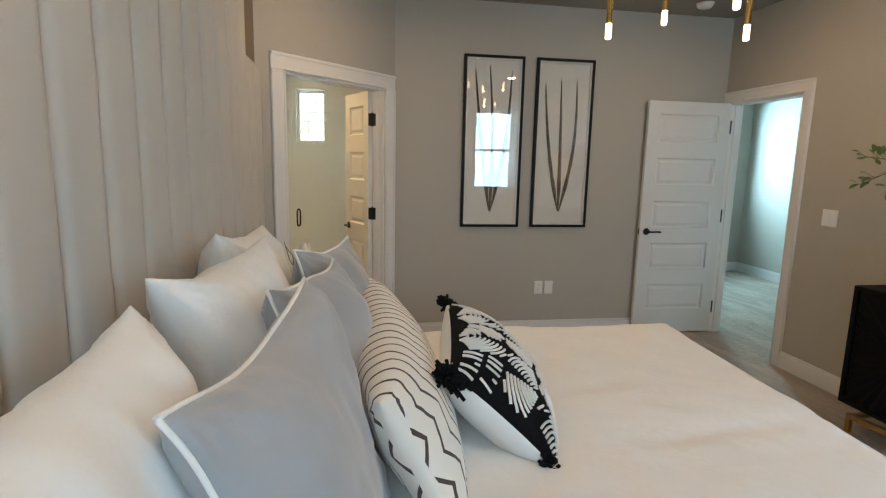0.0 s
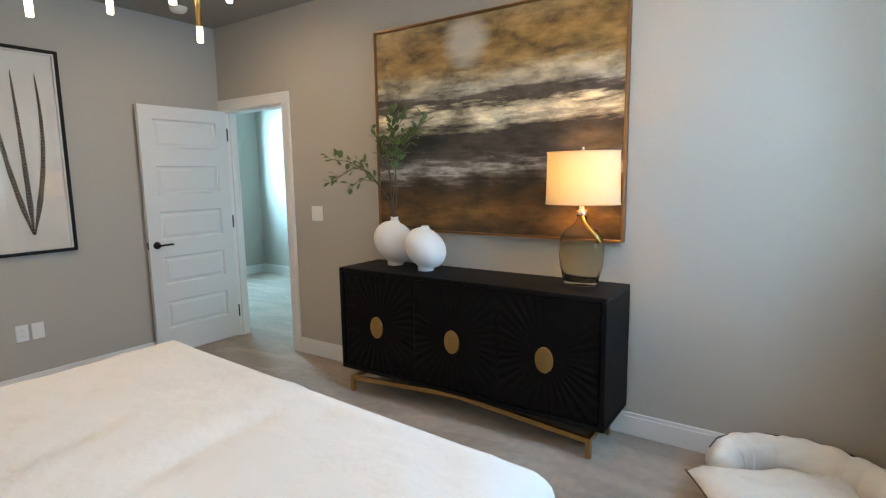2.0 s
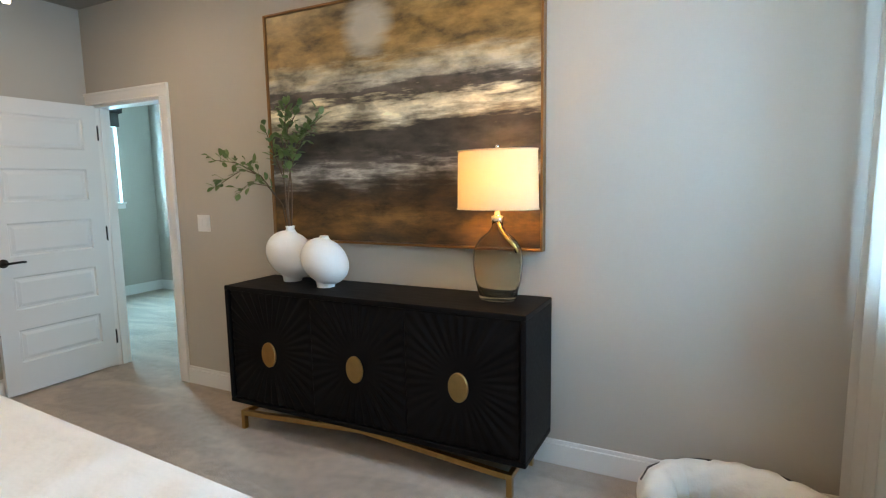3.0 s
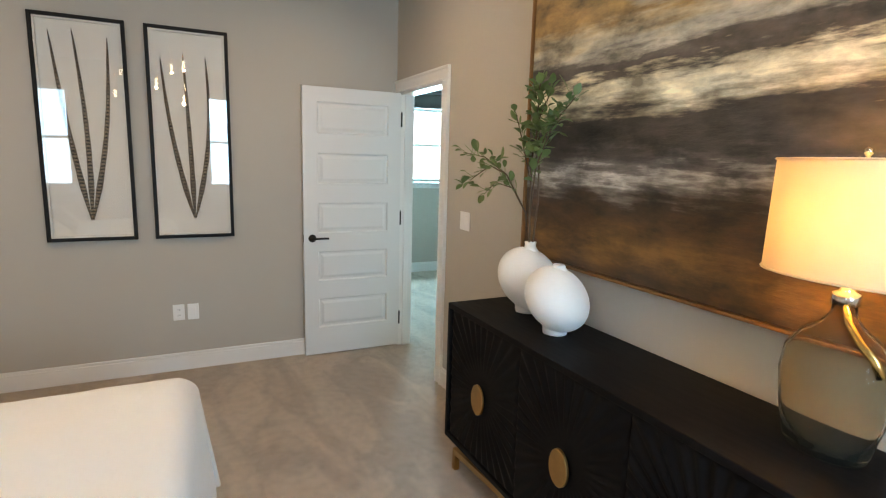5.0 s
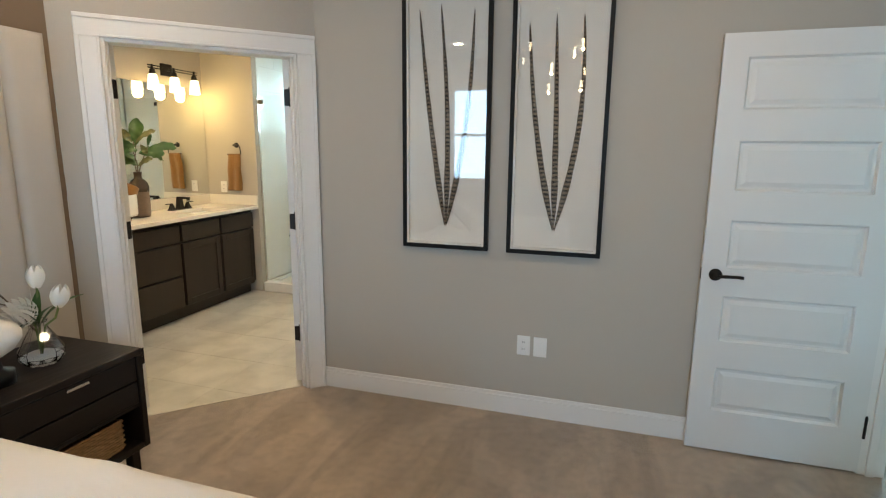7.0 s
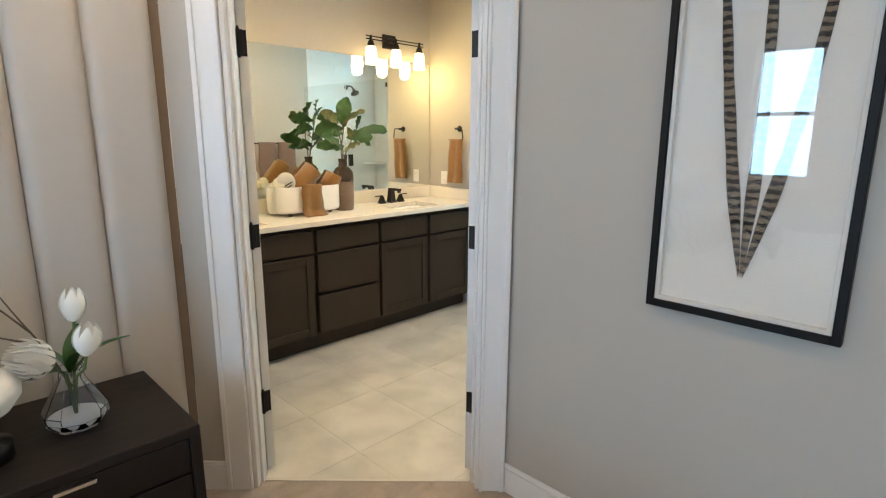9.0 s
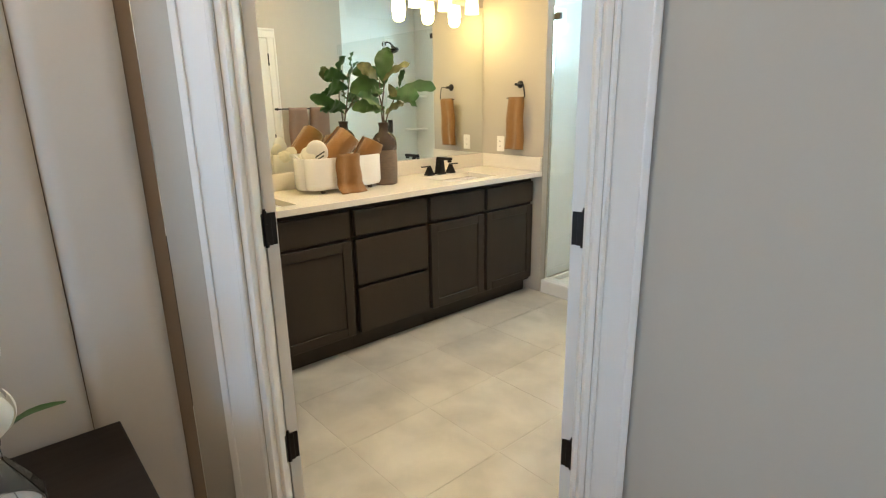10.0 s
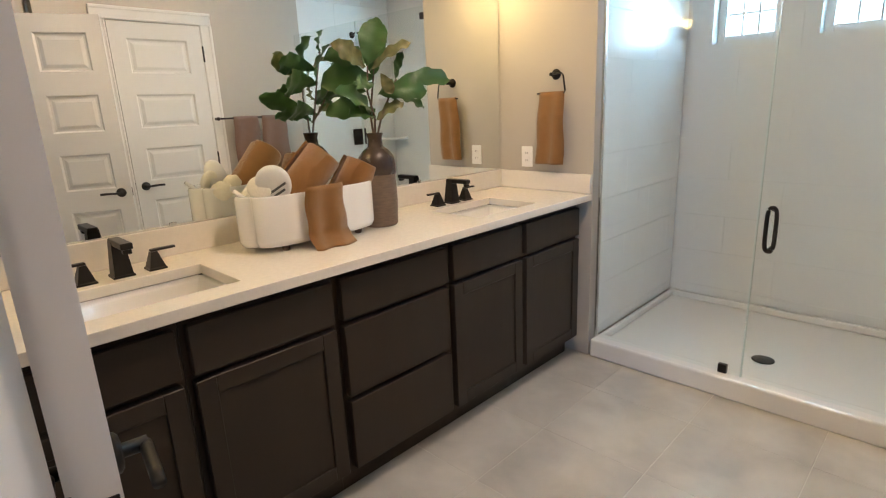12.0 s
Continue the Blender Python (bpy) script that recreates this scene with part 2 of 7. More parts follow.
def tile_material():
    """Grey porcelain stone, each piece a little different."""
    m = mat("grey_floor_tile", (0.50, 0.475, 0.425), 0.34, vary=0.16, scale=3.5, bump=0.08, bscale=30, dist=0.001)
    nt = m.node_tree
    b = nt.nodes["Principled BSDF"]
    src = b.inputs["Base Color"].links[0].from_socket
    info, mr, mul = nt.nodes.new("ShaderNodeObjectInfo"), nt.nodes.new("ShaderNodeMapRange"), nt.nodes.new("ShaderNodeVectorMath")
    mul.operation = 'SCALE'
    mr.inputs["To Min"].default_value, mr.inputs["To Max"].default_value = 0.96, 1.04
    nt.links.new(info.outputs["Random"], mr.inputs["Value"])
    nt.links.new(src, mul.inputs[0])
    nt.links.new(mr.outputs[0], mul.inputs["Scale"])
    geo, cloud, span, mul2 = [nt.nodes.new("ShaderNode" + k) for k in ("NewGeometry", "TexNoise", "MapRange", "VectorMath")]
    for n in nt.nodes:
        if n.bl_idname == "ShaderNodeMapping":
            nt.links.new(geo.outputs["Position"], n.inputs["Vector"])
    cloud.inputs["Scale"].default_value, cloud.inputs["Detail"].default_value, cloud.inputs["Distortion"].default_value = 3.4, 6, 0.35
    nt.links.new(geo.outputs["Position"], cloud.inputs["Vector"])
    for k, v in (("From Min", 0.36), ("From Max", 0.64), ("To Min", 0.85), ("To Max", 1.11)):
        span.inputs[k].default_value = v
    mul2.operation = 'SCALE'
    nt.links.new(cloud.outputs["Fac"], span.inputs["Value"])
    nt.links.new(mul.outputs[0], mul2.inputs[0])
    nt.links.new(span.outputs[0], mul2.inputs["Scale"])
    nt.links.new(mul2.outputs[0], b.inputs["Base Color"])
    return m


TILE = tile_material()
GROUT = mat("grout", (0.66, 0.64, 0.59), 0.9, vary=0.1, scale=40, bump=0.3, bscale=200, dist=0.001)

# ---- mesh helpers ----


def mesh_of(name, bm, material, smooth=False):
    me = bpy.data.meshes.new(name)
    bm.normal_update()
    bm.to_mesh(me)
    bm.free()
    for mm in (material if isinstance(material, (list, tuple)) else (material,)):
        me.materials.append(mm)
    if smooth:
        for p in me.polygons:
            p.use_smooth = True
    return me


def part(name, bm, material, parent=None, label="", smooth=False, at=None):
    ob = new(name, mesh_of(name, bm, material, smooth))
    if parent is not None:
        ob.parent = parent
    if at is not None:
        ob.matrix_basis = at
    if label:
        ob["label"] = label
    return ob


def thing(name, m, label, category, group="", kind=""):
    e = new(name)
    e.empty_display_size = 0.1
    e.matrix_basis = m
    return tagged(e, label, category, group, kind)


def box(x0, x1, y0, y1, z0, z1, bevel=0.0, segs=2, into=None):
    bm = into or bmesh.new()
    res = bmesh.ops.create_cube(bm, size=1)
    vs = res["verts"]
    for v in vs:
        v.co = Vector(((x0 + x1) / 2 + v.co.x * (x1 - x0), (y0 + y1) / 2 + v.co.y * (y1 - y0), (z0 + z1) / 2 + v.co.z * (z1 - z0)))
    if bevel:
        es = list({e for v in vs for e in v.link_edges})
        bmesh.ops.bevel(bm, geom=es, offset=bevel, segments=segs, profile=0.5, affect='EDGES')
    return bm


def lathe(profile, segs=32, sx=1.0, sy=1.0, bm=None, center=(0, 0)):
    """A turned body from (radius, height) steps; sx, sy make it oval."""
    bm = bm or bmesh.new()
    rings = []
    for r, z in profile:
        rings.append([bm.verts.new((center[0] + sx * r * math.cos(2 * math.pi * k / segs), center[1] + sy * r * math.sin(2 * math.pi * k / segs), z)) for k in range(segs)])
    for a, b in zip(rings, rings[1:]):
        for k in range(segs):
            bm.faces.new((a[k], a[(k + 1) % segs], b[(k + 1) % segs], b[k]))
    if profile[0][0] > 1e-4:
        bm.faces.new(list(reversed(rings[0])))
    if profile[-1][0] > 1e-4:
        bm.faces.new(rings[-1])
    return bm


def tube(points, radius, segs=8, bm=None, taper=1.0, square=False):
    """A rod that follows points."""
    bm = bm or bmesh.new()
    pts = [Vector(p) for p in points]
    rings = []
    up = Vector((0, 0, 1))
    for k, p in enumerate(pts):
        d = (pts[min(k + 1, len(pts) - 1)] - pts[max(k - 1, 0)]).normalized()
        ref = up if abs(d.dot(up)) < 0.95 else Vector((1, 0, 0))
        u = d.cross(ref).normalized()
        w = u.cross(d).normalized()
        r = radius * (1 + (taper - 1) * k / max(1, len(pts) - 1))
        off = math.pi / 4 if square else 0
        rings.append([bm.verts.new(p + r * (math.cos(off + 2 * math.pi * j / segs) * u + math.sin(off + 2 * math.pi * j / segs) * w)) for j in range(segs)])
    for a, b in zip(rings, rings[1:]):
        for j in range(segs):
            bm.faces.new((a[j], a[(j + 1) % segs], b[(j + 1) % segs], b[j]))
    bm.faces.new(list(reversed(rings[0])))
    bm.faces.new(rings[-1])
    bmesh.ops.recalc_face_normals(bm, faces=bm.faces)
    return bm


def holed_wall(name, frame_m, length, height, thick, holes, material, label):
    """A wall along local x, its near face at y = 0 and its back at y = thick, with openings (s0, s1, z0, z1) cut through."""
    ss = sorted({0.0, length, *[h[0] for h in holes], *[h[1] for h in holes]})
    zs = sorted({0.0, height, *[h[2] for h in holes], *[h[3] for h in holes]})
    solid = {}
    for i in range(len(ss) - 1):
        for j in range(len(zs) - 1):
            cs, cz = (ss[i] + ss[i + 1]) / 2, (zs[j] + zs[j + 1]) / 2
            solid[i, j] = not any(h[0] < cs < h[1] and h[2] < cz < h[3] for h in holes)
    bm = bmesh.new()
    cache = {}

    def v(s, y, z):
        key = (round(s, 5), y, round(z, 5))
        if key not in cache:
            cache[key] = bm.verts.new((s, y, z))
        return cache[key]

    for (i, j), full in solid.items():
        if not full:
            continue
        a, b, c, d = ss[i], ss[i + 1], zs[j], zs[j + 1]
        bm.faces.new((v(a, 0, c), v(b, 0, c), v(b, 0, d), v(a, 0, d)))
        bm.faces.new((v(b, thick, c), v(a, thick, c), v(a, thick, d), v(b, thick, d)))
        for (di, dj), q in (((-1, 0), ((a, c), (a, d))), ((1, 0), ((b, d), (b, c))), ((0, -1), ((b, c), (a, c))), ((0, 1), ((a, d), (b, d)))):
            if not solid.get((i + di, j + dj), False):
                (p0, q0), (p1, q1) = q
                bm.faces.new((v(p0, 0, q0), v(p1, 0, q1), v(p1, thick, q1), v(p0, thick, q0)))
    bmesh.ops.recalc_face_normals(bm, faces=bm.faces)
    ob = part(name, bm, material)
    ob.matrix_basis = frame_m
    return tagged(ob, label, "wall", kind="structure")


# ---- structure ----
H = 2.76
EX, NY, WX, SY = 3.21, 4.64, -0.59, -0.30
DIAG = pose(-0.581, 3.749, 0, 0, 0, 45)
D0, D1 = 0.196, 1.150
BX, BY0, BYS, BYN, BE = -2.08, 3.60, 6.50, 7.58, 0.16
SHX = -1.46


def floor_piece(name, x0, x1, y0, y1, z, material, label, n=1):
    bm = bmesh.new()
    bmesh.ops.create_grid(bm, x_segments=n, y_segments=n, size=0.5)
    for v in bm.verts:
        v.co = Vector(((x0 + x1) / 2 + v.co.x * (x1 - x0), (y0 + y1) / 2 + v.co.y * (y1 - y0), z))
    return tagged(part(name, bm, material), label, "floor", kind="structure")


def carpet_floor():
    bm = bmesh.new()
    c = math.sqrt(0.5)
    o = Vector((-0.581, 3.749, 0))
    along, back = Vector((c, c, 0)), Vector((-c, c, 0))
    pts = [(WX - 0.1, SY - 0.2), (EX, SY - 0.2), (EX, NY), (0.31, NY)]
    a, b = o + along * D1, o + along * D0
    ring = [Vector((x, y, 0)) for x, y in pts] + [a, a + back * 0.05, b + back * 0.05, b, Vector((WX, 3.74, 0)), Vector((WX - 0.1, 3.6, 0))]
    bm.faces.new([bm.verts.new(p) for p in ring])
    bmesh.ops.triangulate(bm, faces=bm.faces)
    bm.normal_update()
    for f in bm.faces:
        if f.normal.z < 0:
            f.normal_flip()
    return tagged(part("floor", bm, CARPET), "beige cut-pile bedroom carpet with vacuum tracks", "carpet", kind="structure")


carpet_floor()
floor_piece("floor_hall", EX, 6.2, 2.6, 7.4, 0.0, CARPET, "beige cut-pile carpet of the room beyond the door")
bath_bed = floor_piece("floor_bath_bed", BX - 0.1, BE + 0.3, BY0 - 0.1, 7.7, 0.0005, GROUT, "pale grout bed under the bathroom floor tiles")
bm = bmesh.new()
bm.from_mesh(bath_bed.data)
back_n = Vector((-math.sqrt(0.5), math.sqrt(0.5), 0))
bmesh.ops.bisect_plane(bm, geom=bm.verts[:] + bm.edges[:] + bm.faces[:], plane_co=Vector((-0.581, 3.749, 0)) + back_n * 0.055, plane_no=back_n, clear_inner=True)
bm.to_mesh(bath_bed.data)
bm.free()
ground = floor_piece("ground", -400, 400, -400, 400, -3.2, mat("ground_grass", (0.12, 0.14, 0.07), 0.95, vary=0.4, scale=0.5, bump=0.5, bscale=3, dist=0.05), "dry grass far below the windows")
ground["category"] = "ground"

for nm, yy, col, st in (("backdrop_north", 90, (0.80, 0.92, 1.0), 3.5), ("backdrop_south", -90, (0.36, 0.60, 1.0), 0.75)):
    bm = box(-160, 160, yy - 0.5, yy + 0.5, -3.2, 90)
    tagged(part(nm, bm, glow(nm, col, st)), "bright hazy sky and distance outside the windows", "backdrop", kind="structure")
W1, W2 = (-0.32, 0.30), (2.02, 2.98)
WZ = (1.03, 2.39)
# south wall, seen from inside along -x
holed_wall("wall_south", pose(EX + 0.12, SY, 0, 0, 0, 180), EX - WX + 0.24, H, 0.16,
           [(EX + 0.12 - W1[1], EX + 0.12 - W1[0], *WZ), (EX + 0.12 - W2[1], EX + 0.12 - W2[0], *WZ)], WALL, "greige painted bedroom wall with two windows")
holed_wall("wall_west", pose(WX, SY, 0, 0, 0, 90), 3.738 - SY, H, 0.12, [], ACCENT, "brown painted accent wall behind the padded headboard")
holed_wall("wall_diagonal", DIAG @ pose(-0.013, 0, 0), 1.273, H, 0.115, [(D0 + 0.013, D1 + 0.013, 0, 2.045)], WALL, "greige angled wall with the double doorway")
holed_wall("wall_north", pose(0.31, NY, 0), EX - 0.31 + 0.12, H, 0.115, [], WALL, "greige painted wall behind the framed feather art")
ED0, ED1 = 3.780, 4.575
holed_wall("wall_east", pose(EX, NY, 0, 0, 0, -90), NY - SY, H, 0.115, [(NY - ED1, NY - ED0, 0, 2.05)], WALL, "greige painted wall with the hall doorway")
# hall walls
holed_wall("wall_hall_north", pose(EX, 7.25, 0), 3.0, H, 0.14, [(4.42 - EX, 5.08 - EX, 1.24, 2.21)], WALL, "pale wall with a window beyond the doorway")
holed_wall("wall_hall_east", pose(5.55, 7.25, 0, 0, 0, -90), 4.7, H, 0.12, [], WALL, "pale wall of the room beyond the doorway")
holed_wall("wall_hall_south", pose(5.67, 2.7, 0, 0, 0, 180), 2.35, H, 0.12, [], WALL, "pale end wall beyond the doorway")
holed_wall("wall_hall_west", pose(EX + 0.115, NY + 0.12, 0, 0, 0, 90), 2.5, H, 0.10, [], WALL, "pale partition beyond the doorway")
# bathroom walls
holed_wall("wall_bath_west", pose(BX, BY0 - 0.1, 0, 0, 0, 90), 4.2, H, 0.12, [], WALL, "cream painted wall behind the vanity mirror")
holed_wall("wall_bath_south", pose(-0.62, BY0, 0, 0, 0, 180), 1.46, H, 0.10, [], WALL, "cream painted bathroom end wall")
holed_wall("wall_bath_east", pose(BE, BYS + 0.08, 0, 0, 0, -90), 1.84, H, 0.10, [], WALL, "cream painted wall with the closet door")
holed_wall("wall_shower_north", pose(BX - 0.1, BYN + 0.012, 0), 2.45, H, 0.16,
           [(-1.32 - BX + 0.1, -0.97 - BX + 0.1, 1.69, 2.38), (-0.77 - BX + 0.1, -0.38 - BX + 0.1, 1.69, 2.38)], SHOWERTILE, "shower end wall with two small windows")
holed_wall("wall_shower_east", pose(BE + 0.012, BYN, 0, 0, 0, -90), 1.12, H, 0.09, [], SHOWERTILE, "shower side wall")
holed_wall("wall_shower_west", pose(BX, 6.47, 0), SHX - BX - 0.012, H, 1.1, [], WALL, "wall stub with the towel ring beside the shower")


def slab(name, x0, x1, y0, y1, label):
    return tagged(part(name, box(x0, x1, y0, y1, H, H + 0.12), DIMCEIL), label, "ceiling", kind="structure")


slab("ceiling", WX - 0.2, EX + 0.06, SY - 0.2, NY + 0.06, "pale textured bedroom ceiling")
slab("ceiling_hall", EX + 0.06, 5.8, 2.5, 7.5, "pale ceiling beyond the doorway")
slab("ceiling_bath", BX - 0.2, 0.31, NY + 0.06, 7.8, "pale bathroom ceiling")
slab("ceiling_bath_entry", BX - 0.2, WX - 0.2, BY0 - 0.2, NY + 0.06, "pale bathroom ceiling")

# ---- trim, doors, windows ----


def casing(name, m, w, h, label, width=0.085, both=None, plates=()):
    """Moulded door casing round an opening of width w and height h, on the face y = 0 (towards -y); both: the wall's thickness for the lining."""
    e = thing(name, m, label, "door frame", kind="structure")
    for nm, x0, x1, z0, z1 in (("casing_side", -width, 0, 0, h), ("casing_side", w, w + width, 0, h), ("casing_head", -width, w + width, h, h + width)):
        bm = box(x0, x1, -0.016, 0, z0, z1, 0.003, 1)
        if nm == "casing_side":
            o = x0 if x0 < 0 else x1 - 0.022
            box(o, o + 0.022, -0.024, -0.016, z0, z1, 0.004, 2, bm)
            i = x1 - 0.014 if x0 < 0 else x0
            box(i, i + 0.014, -0.021, -0.016, z0, z1, 0.003, 1, bm)
        else:
            box(x0, x1, -0.024, -0.016, z1 - 0.022, z1, 0.004, 2, bm)
            box(0, w, -0.021, -0.016, z0, z0 + 0.014, 0.003, 1, bm)
        part(nm, bm, TRIM, e)
    if both:
        for x0, x1 in ((0, 0.018), (w - 0.018, w)):
            bm = box(x0, x1, 0, both, 0, h, 0.002, 1)
            s0 = x1 if x0 == 0 else x0 - 0.012
            box(s0, s0 + 0.012, both * 0.30, both * 0.62, 0, h - 0.018, 0.002, 1, bm)
            part("jamb", bm, TRIM, e)
        for x0, x1 in ((0.018, 0.0195), (w - 0.0195, w - 0.018)):
            for z in plates:
                part("hinge_plate", box(x0, x1, both - 0.036, both - 0.001, z - 0.048, z + 0.048, 0.0005, 1), BLACKMETAL, e, "black hinge plate")
        part("head_jamb", box(0.018, w - 0.018, 0, both, h - 0.018, h, 0.002, 1), TRIM, e)
    return e


def door_leaf_mesh(w, h, panels=5, thick=0.035, rail=0.140, foot=0.215):
    """A moulded panel leaf: x from 0 to w, y from 0 to thick, panels sunk and raised again on both faces."""
    bm = bmesh.new()
    stile = 0.105 if w > 0.6 else 0.085
    ph = (h - foot - 0.105 - rail * (panels - 1)) / panels
    for side in (0, 1):
        yf = 0 if side == 0 else thick
        sgn = 1 if side == 0 else -1

        def q(pts, yd):
            vs = [bm.verts.new((x, yf + sgn * d, z)) for (x, z), d in zip(pts, yd)]
            bm.faces.new(vs if side == 0 else list(reversed(vs)))

        def rect(x0, x1, z0, z1):
            q([(x0, z0), (x1, z0), (x1, z1), (x0, z1)], [0, 0, 0, 0])

        rect(0, stile, 0, h)
        rect(w - stile, w, 0, h)
        for k in range(panels + 1):
            z1 = foot + k * (ph + rail) if k < panels else h
            z0 = 0 if k == 0 else foot + k * (ph + rail) - rail
            if k == panels:
                z0 = foot + panels * ph + (panels - 1) * rail
            rect(stile, w - stile, z0, z1)
        for k in range(panels):
            z0 = foot + k * (ph + rail)
            x0, x1, z1 = stile, w - stile, z0 + ph
            rings = [(0, 0), (0.010, 0.012), (0.022, 0.012), (0.042, 0.004)]
            for (a, da), (b, db) in zip(rings, rings[1:]):
                A = [(x0 + a, z0 + a), (x1 - a, z0 + a), (x1 - a, z1 - a), (x0 + a, z1 - a)]
                B = [(x0 + b, z0 + b), (x1 - b, z0 + b), (x1 - b, z1 - b), (x0 + b, z1 - b)]
                for n in range(4):
                    p = (n + 1) % 4
                    q([A[n], A[p], B[p], B[n]], [da, da, db, db])
            a, da = rings[-1]
            q([(x0 + a, z0 + a), (x1 - a, z0 + a), (x1 - a, z1 - a), (x0 + a, z1 - a)], [da] * 4)
    for a, b in (((0, 0), (w, 0)), ((w, 0), (w, h)), ((w, h), (0, h)), ((0, h), (0, 0))):
        bm.faces.new([bm.verts.new(p) for p in ((a[0], 0, a[1]), (a[0], thick, a[1]), (b[0], thick, b[1]), (b[0], 0, b[1]))])
    bmesh.ops.remove_doubles(bm, verts=bm.verts, dist=0.0002)
    return bm


def lever(parent, x, y, z, side, out):
    """A lever handle: rose and arm. out: -1 or 1 along y; side: where the arm points along x."""
    h = part("lever_handle", lathe([(0.0, 0), (0.030, 0), (0.030, 0.006), (0.024, 0.011), (0.011, 0.013), (0.011, 0.045), (0.0, 0.047)], 24), BLACKMETAL, parent, "oil-rubbed black lever handle", True,
             pose(x, y, z, 90 if out < 0 else -90))
    s = side
    bm = tube([(0, 0, 0), (0.02 * s, 0, 0), (0.05 * s, 0, 0.001), (0.085 * s, 0, 0.002), (0.115 * s, 0, 0.0)], 0.009, 10)
    for v in bm.verts:
        v.co.z *= 0.9
    part("lever_arm", bm, BLACKMETAL, parent, "", True, pose(x, y + out * 0.042, z))
    return h


def hinge(parent, x, y, z, wide=0.034):
    bm = box(-0.0018, 0.0, 0.0025, 0.0325, z - 0.048, z + 0.048, 0.0006, 1)
    box(x - 0.0045, x + 0.0045, min(y, 0.0175), max(y, 0.0175), z - 0.048, z + 0.048, 0.001, 1, bm)
    tube([(x, y, z - 0.054), (x, y, z + 0.054)], 0.0065, 8, bm)
    tube([(x, y, z + 0.054), (x, y, z + 0.060)], 0.0045, 8, bm)
    part("hinge", bm, BLACKMETAL, parent, "black butt hinge")


def panel_door(name, m, w, h, label, handles=((1, -1), (1, 1)), lever_side=-1, hinges=True, hw=0.034, hinge_y=0.0, hz=(0.23, 1.06, 1.83), handle_z=0.92):
    """A leaf hinged at local x = 0, reaching to x = w."""
    e = thing(name, m, label, "door", kind="structure")
    part("door_leaf", door_leaf_mesh(w, h), DOORPAINT, e, "white moulded five-panel leaf")
    for _, out in handles:
        lever(e, w - 0.062, 0.0 if out < 0 else 0.035, handle_z, lever_side, out)
    part("latch_plate", box(w, w + 0.0015, 0.007, 0.028, handle_z - 0.028, handle_z + 0.028, 0.0005, 1), BLACKMETAL, e)
    if hinges:
        for z in hz:
            hinge(e, -0.004, hinge_y, z, hw)
    return e


# entry door: open flat along the north wall
casing("door_frame_1", pose(EX, ED1, 0, 0, 0, -90), ED1 - ED0, 2.05, "white moulded casing of the hall doorway", width=0.09, both=0.115)
panel_door("door_1", pose(EX + 0.005, 4.556, 0.012, 0, 0, 180) @ pose(0, -0.035, 0), 0.765, 2.033,
           "white five-panel door standing open along the art wall", handles=((1, -1), (1, 1)), hinge_y=0.035, hw=0.016)
# angled double doorway into the bathroom
casing("door_frame_2", DIAG @ pose(D0, 0, 0), D1 - D0, 2.045, "white moulded casing of the bathroom double doorway", width=0.105, both=0.115, plates=(0.337, 1.067, 1.812))
LEAF_W = 0.452
panel_door("door_2", DIAG @ pose(D0 + 0.020, 0.118, 0.012, 0, 0, 126) @ pose(0, -0.035, 0), LEAF_W, 2.020, "narrow white panelled bathroom door leaf, open", hinge_y=0.035, hz=(0.325, 1.055, 1.80))
m = DIAG @ pose(D1 - 0.020, 0.118, 0.012, 0, 0, 180 - 111)
panel_door("door_3", m, LEAF_W, 2.020, "narrow white panelled bathroom door leaf, open", hinge_y=0.0, hz=(0.325, 1.055, 1.80))
# closet door in the bathroom's east wall
casing("door_frame_4", pose(BE, 5.74, 0, 0, 0, -90), 0.62, 2.045, "white casing of the closed closet door")
panel_door("door_4", pose(BE - 0.004, 5.735, 0.012, 0, 0, -90) @ pose(0, -0.012, 0), 0.61, 2.025, "white five-panel closet door, shut", handles=((1, -1),), hinge_y=-0.002)


def baseboard(name, m, length, label="white painted baseboard"):
    bm = box(0, length, -0.014, 0, 0, 0.108, 0.002, 1)
    box(0, length, -0.010, 0, 0.108, 0.130, 0.004, 2, bm)
    return tagged(part(name, bm, TRIM, at=m), label, "baseboard", kind="structure")


baseboard("baseboard", pose(0.31, NY, 0), EX - 0.31)
baseboard("baseboard", pose(EX, ED0 - 0.09, 0, 0, 0, -90), ED0 - 0.09 - SY)
baseboard("baseboard", pose(EX, SY, 0, 0, 0, 180), EX - WX)
baseboard("baseboard", DIAG @ pose(D1 + 0.105, 0, 0), 1.26 - D1 - 0.105)
baseboard("baseboard", DIAG @ pose(-0.013, 0, 0), D0 - 0.105 + 0.013)
baseboard("baseboard", pose(EX, 7.25, 0), 2.35)
baseboard("baseboard", pose(5.55, 7.25, 0, 0, 0, -90), 4.5)
baseboard("baseboard", pose(BE, BYS - 0.05, 0, 0, 0, -90), 0.62)
part_th = tagged(part("threshold", box(D0 + 0.02, D1 - 0.02, 0.045, 0.06, -0.005, 0.004, 0.001, 1), LINEN, at=DIAG), "thin dull strip between carpet and tile", "threshold", kind="structure")


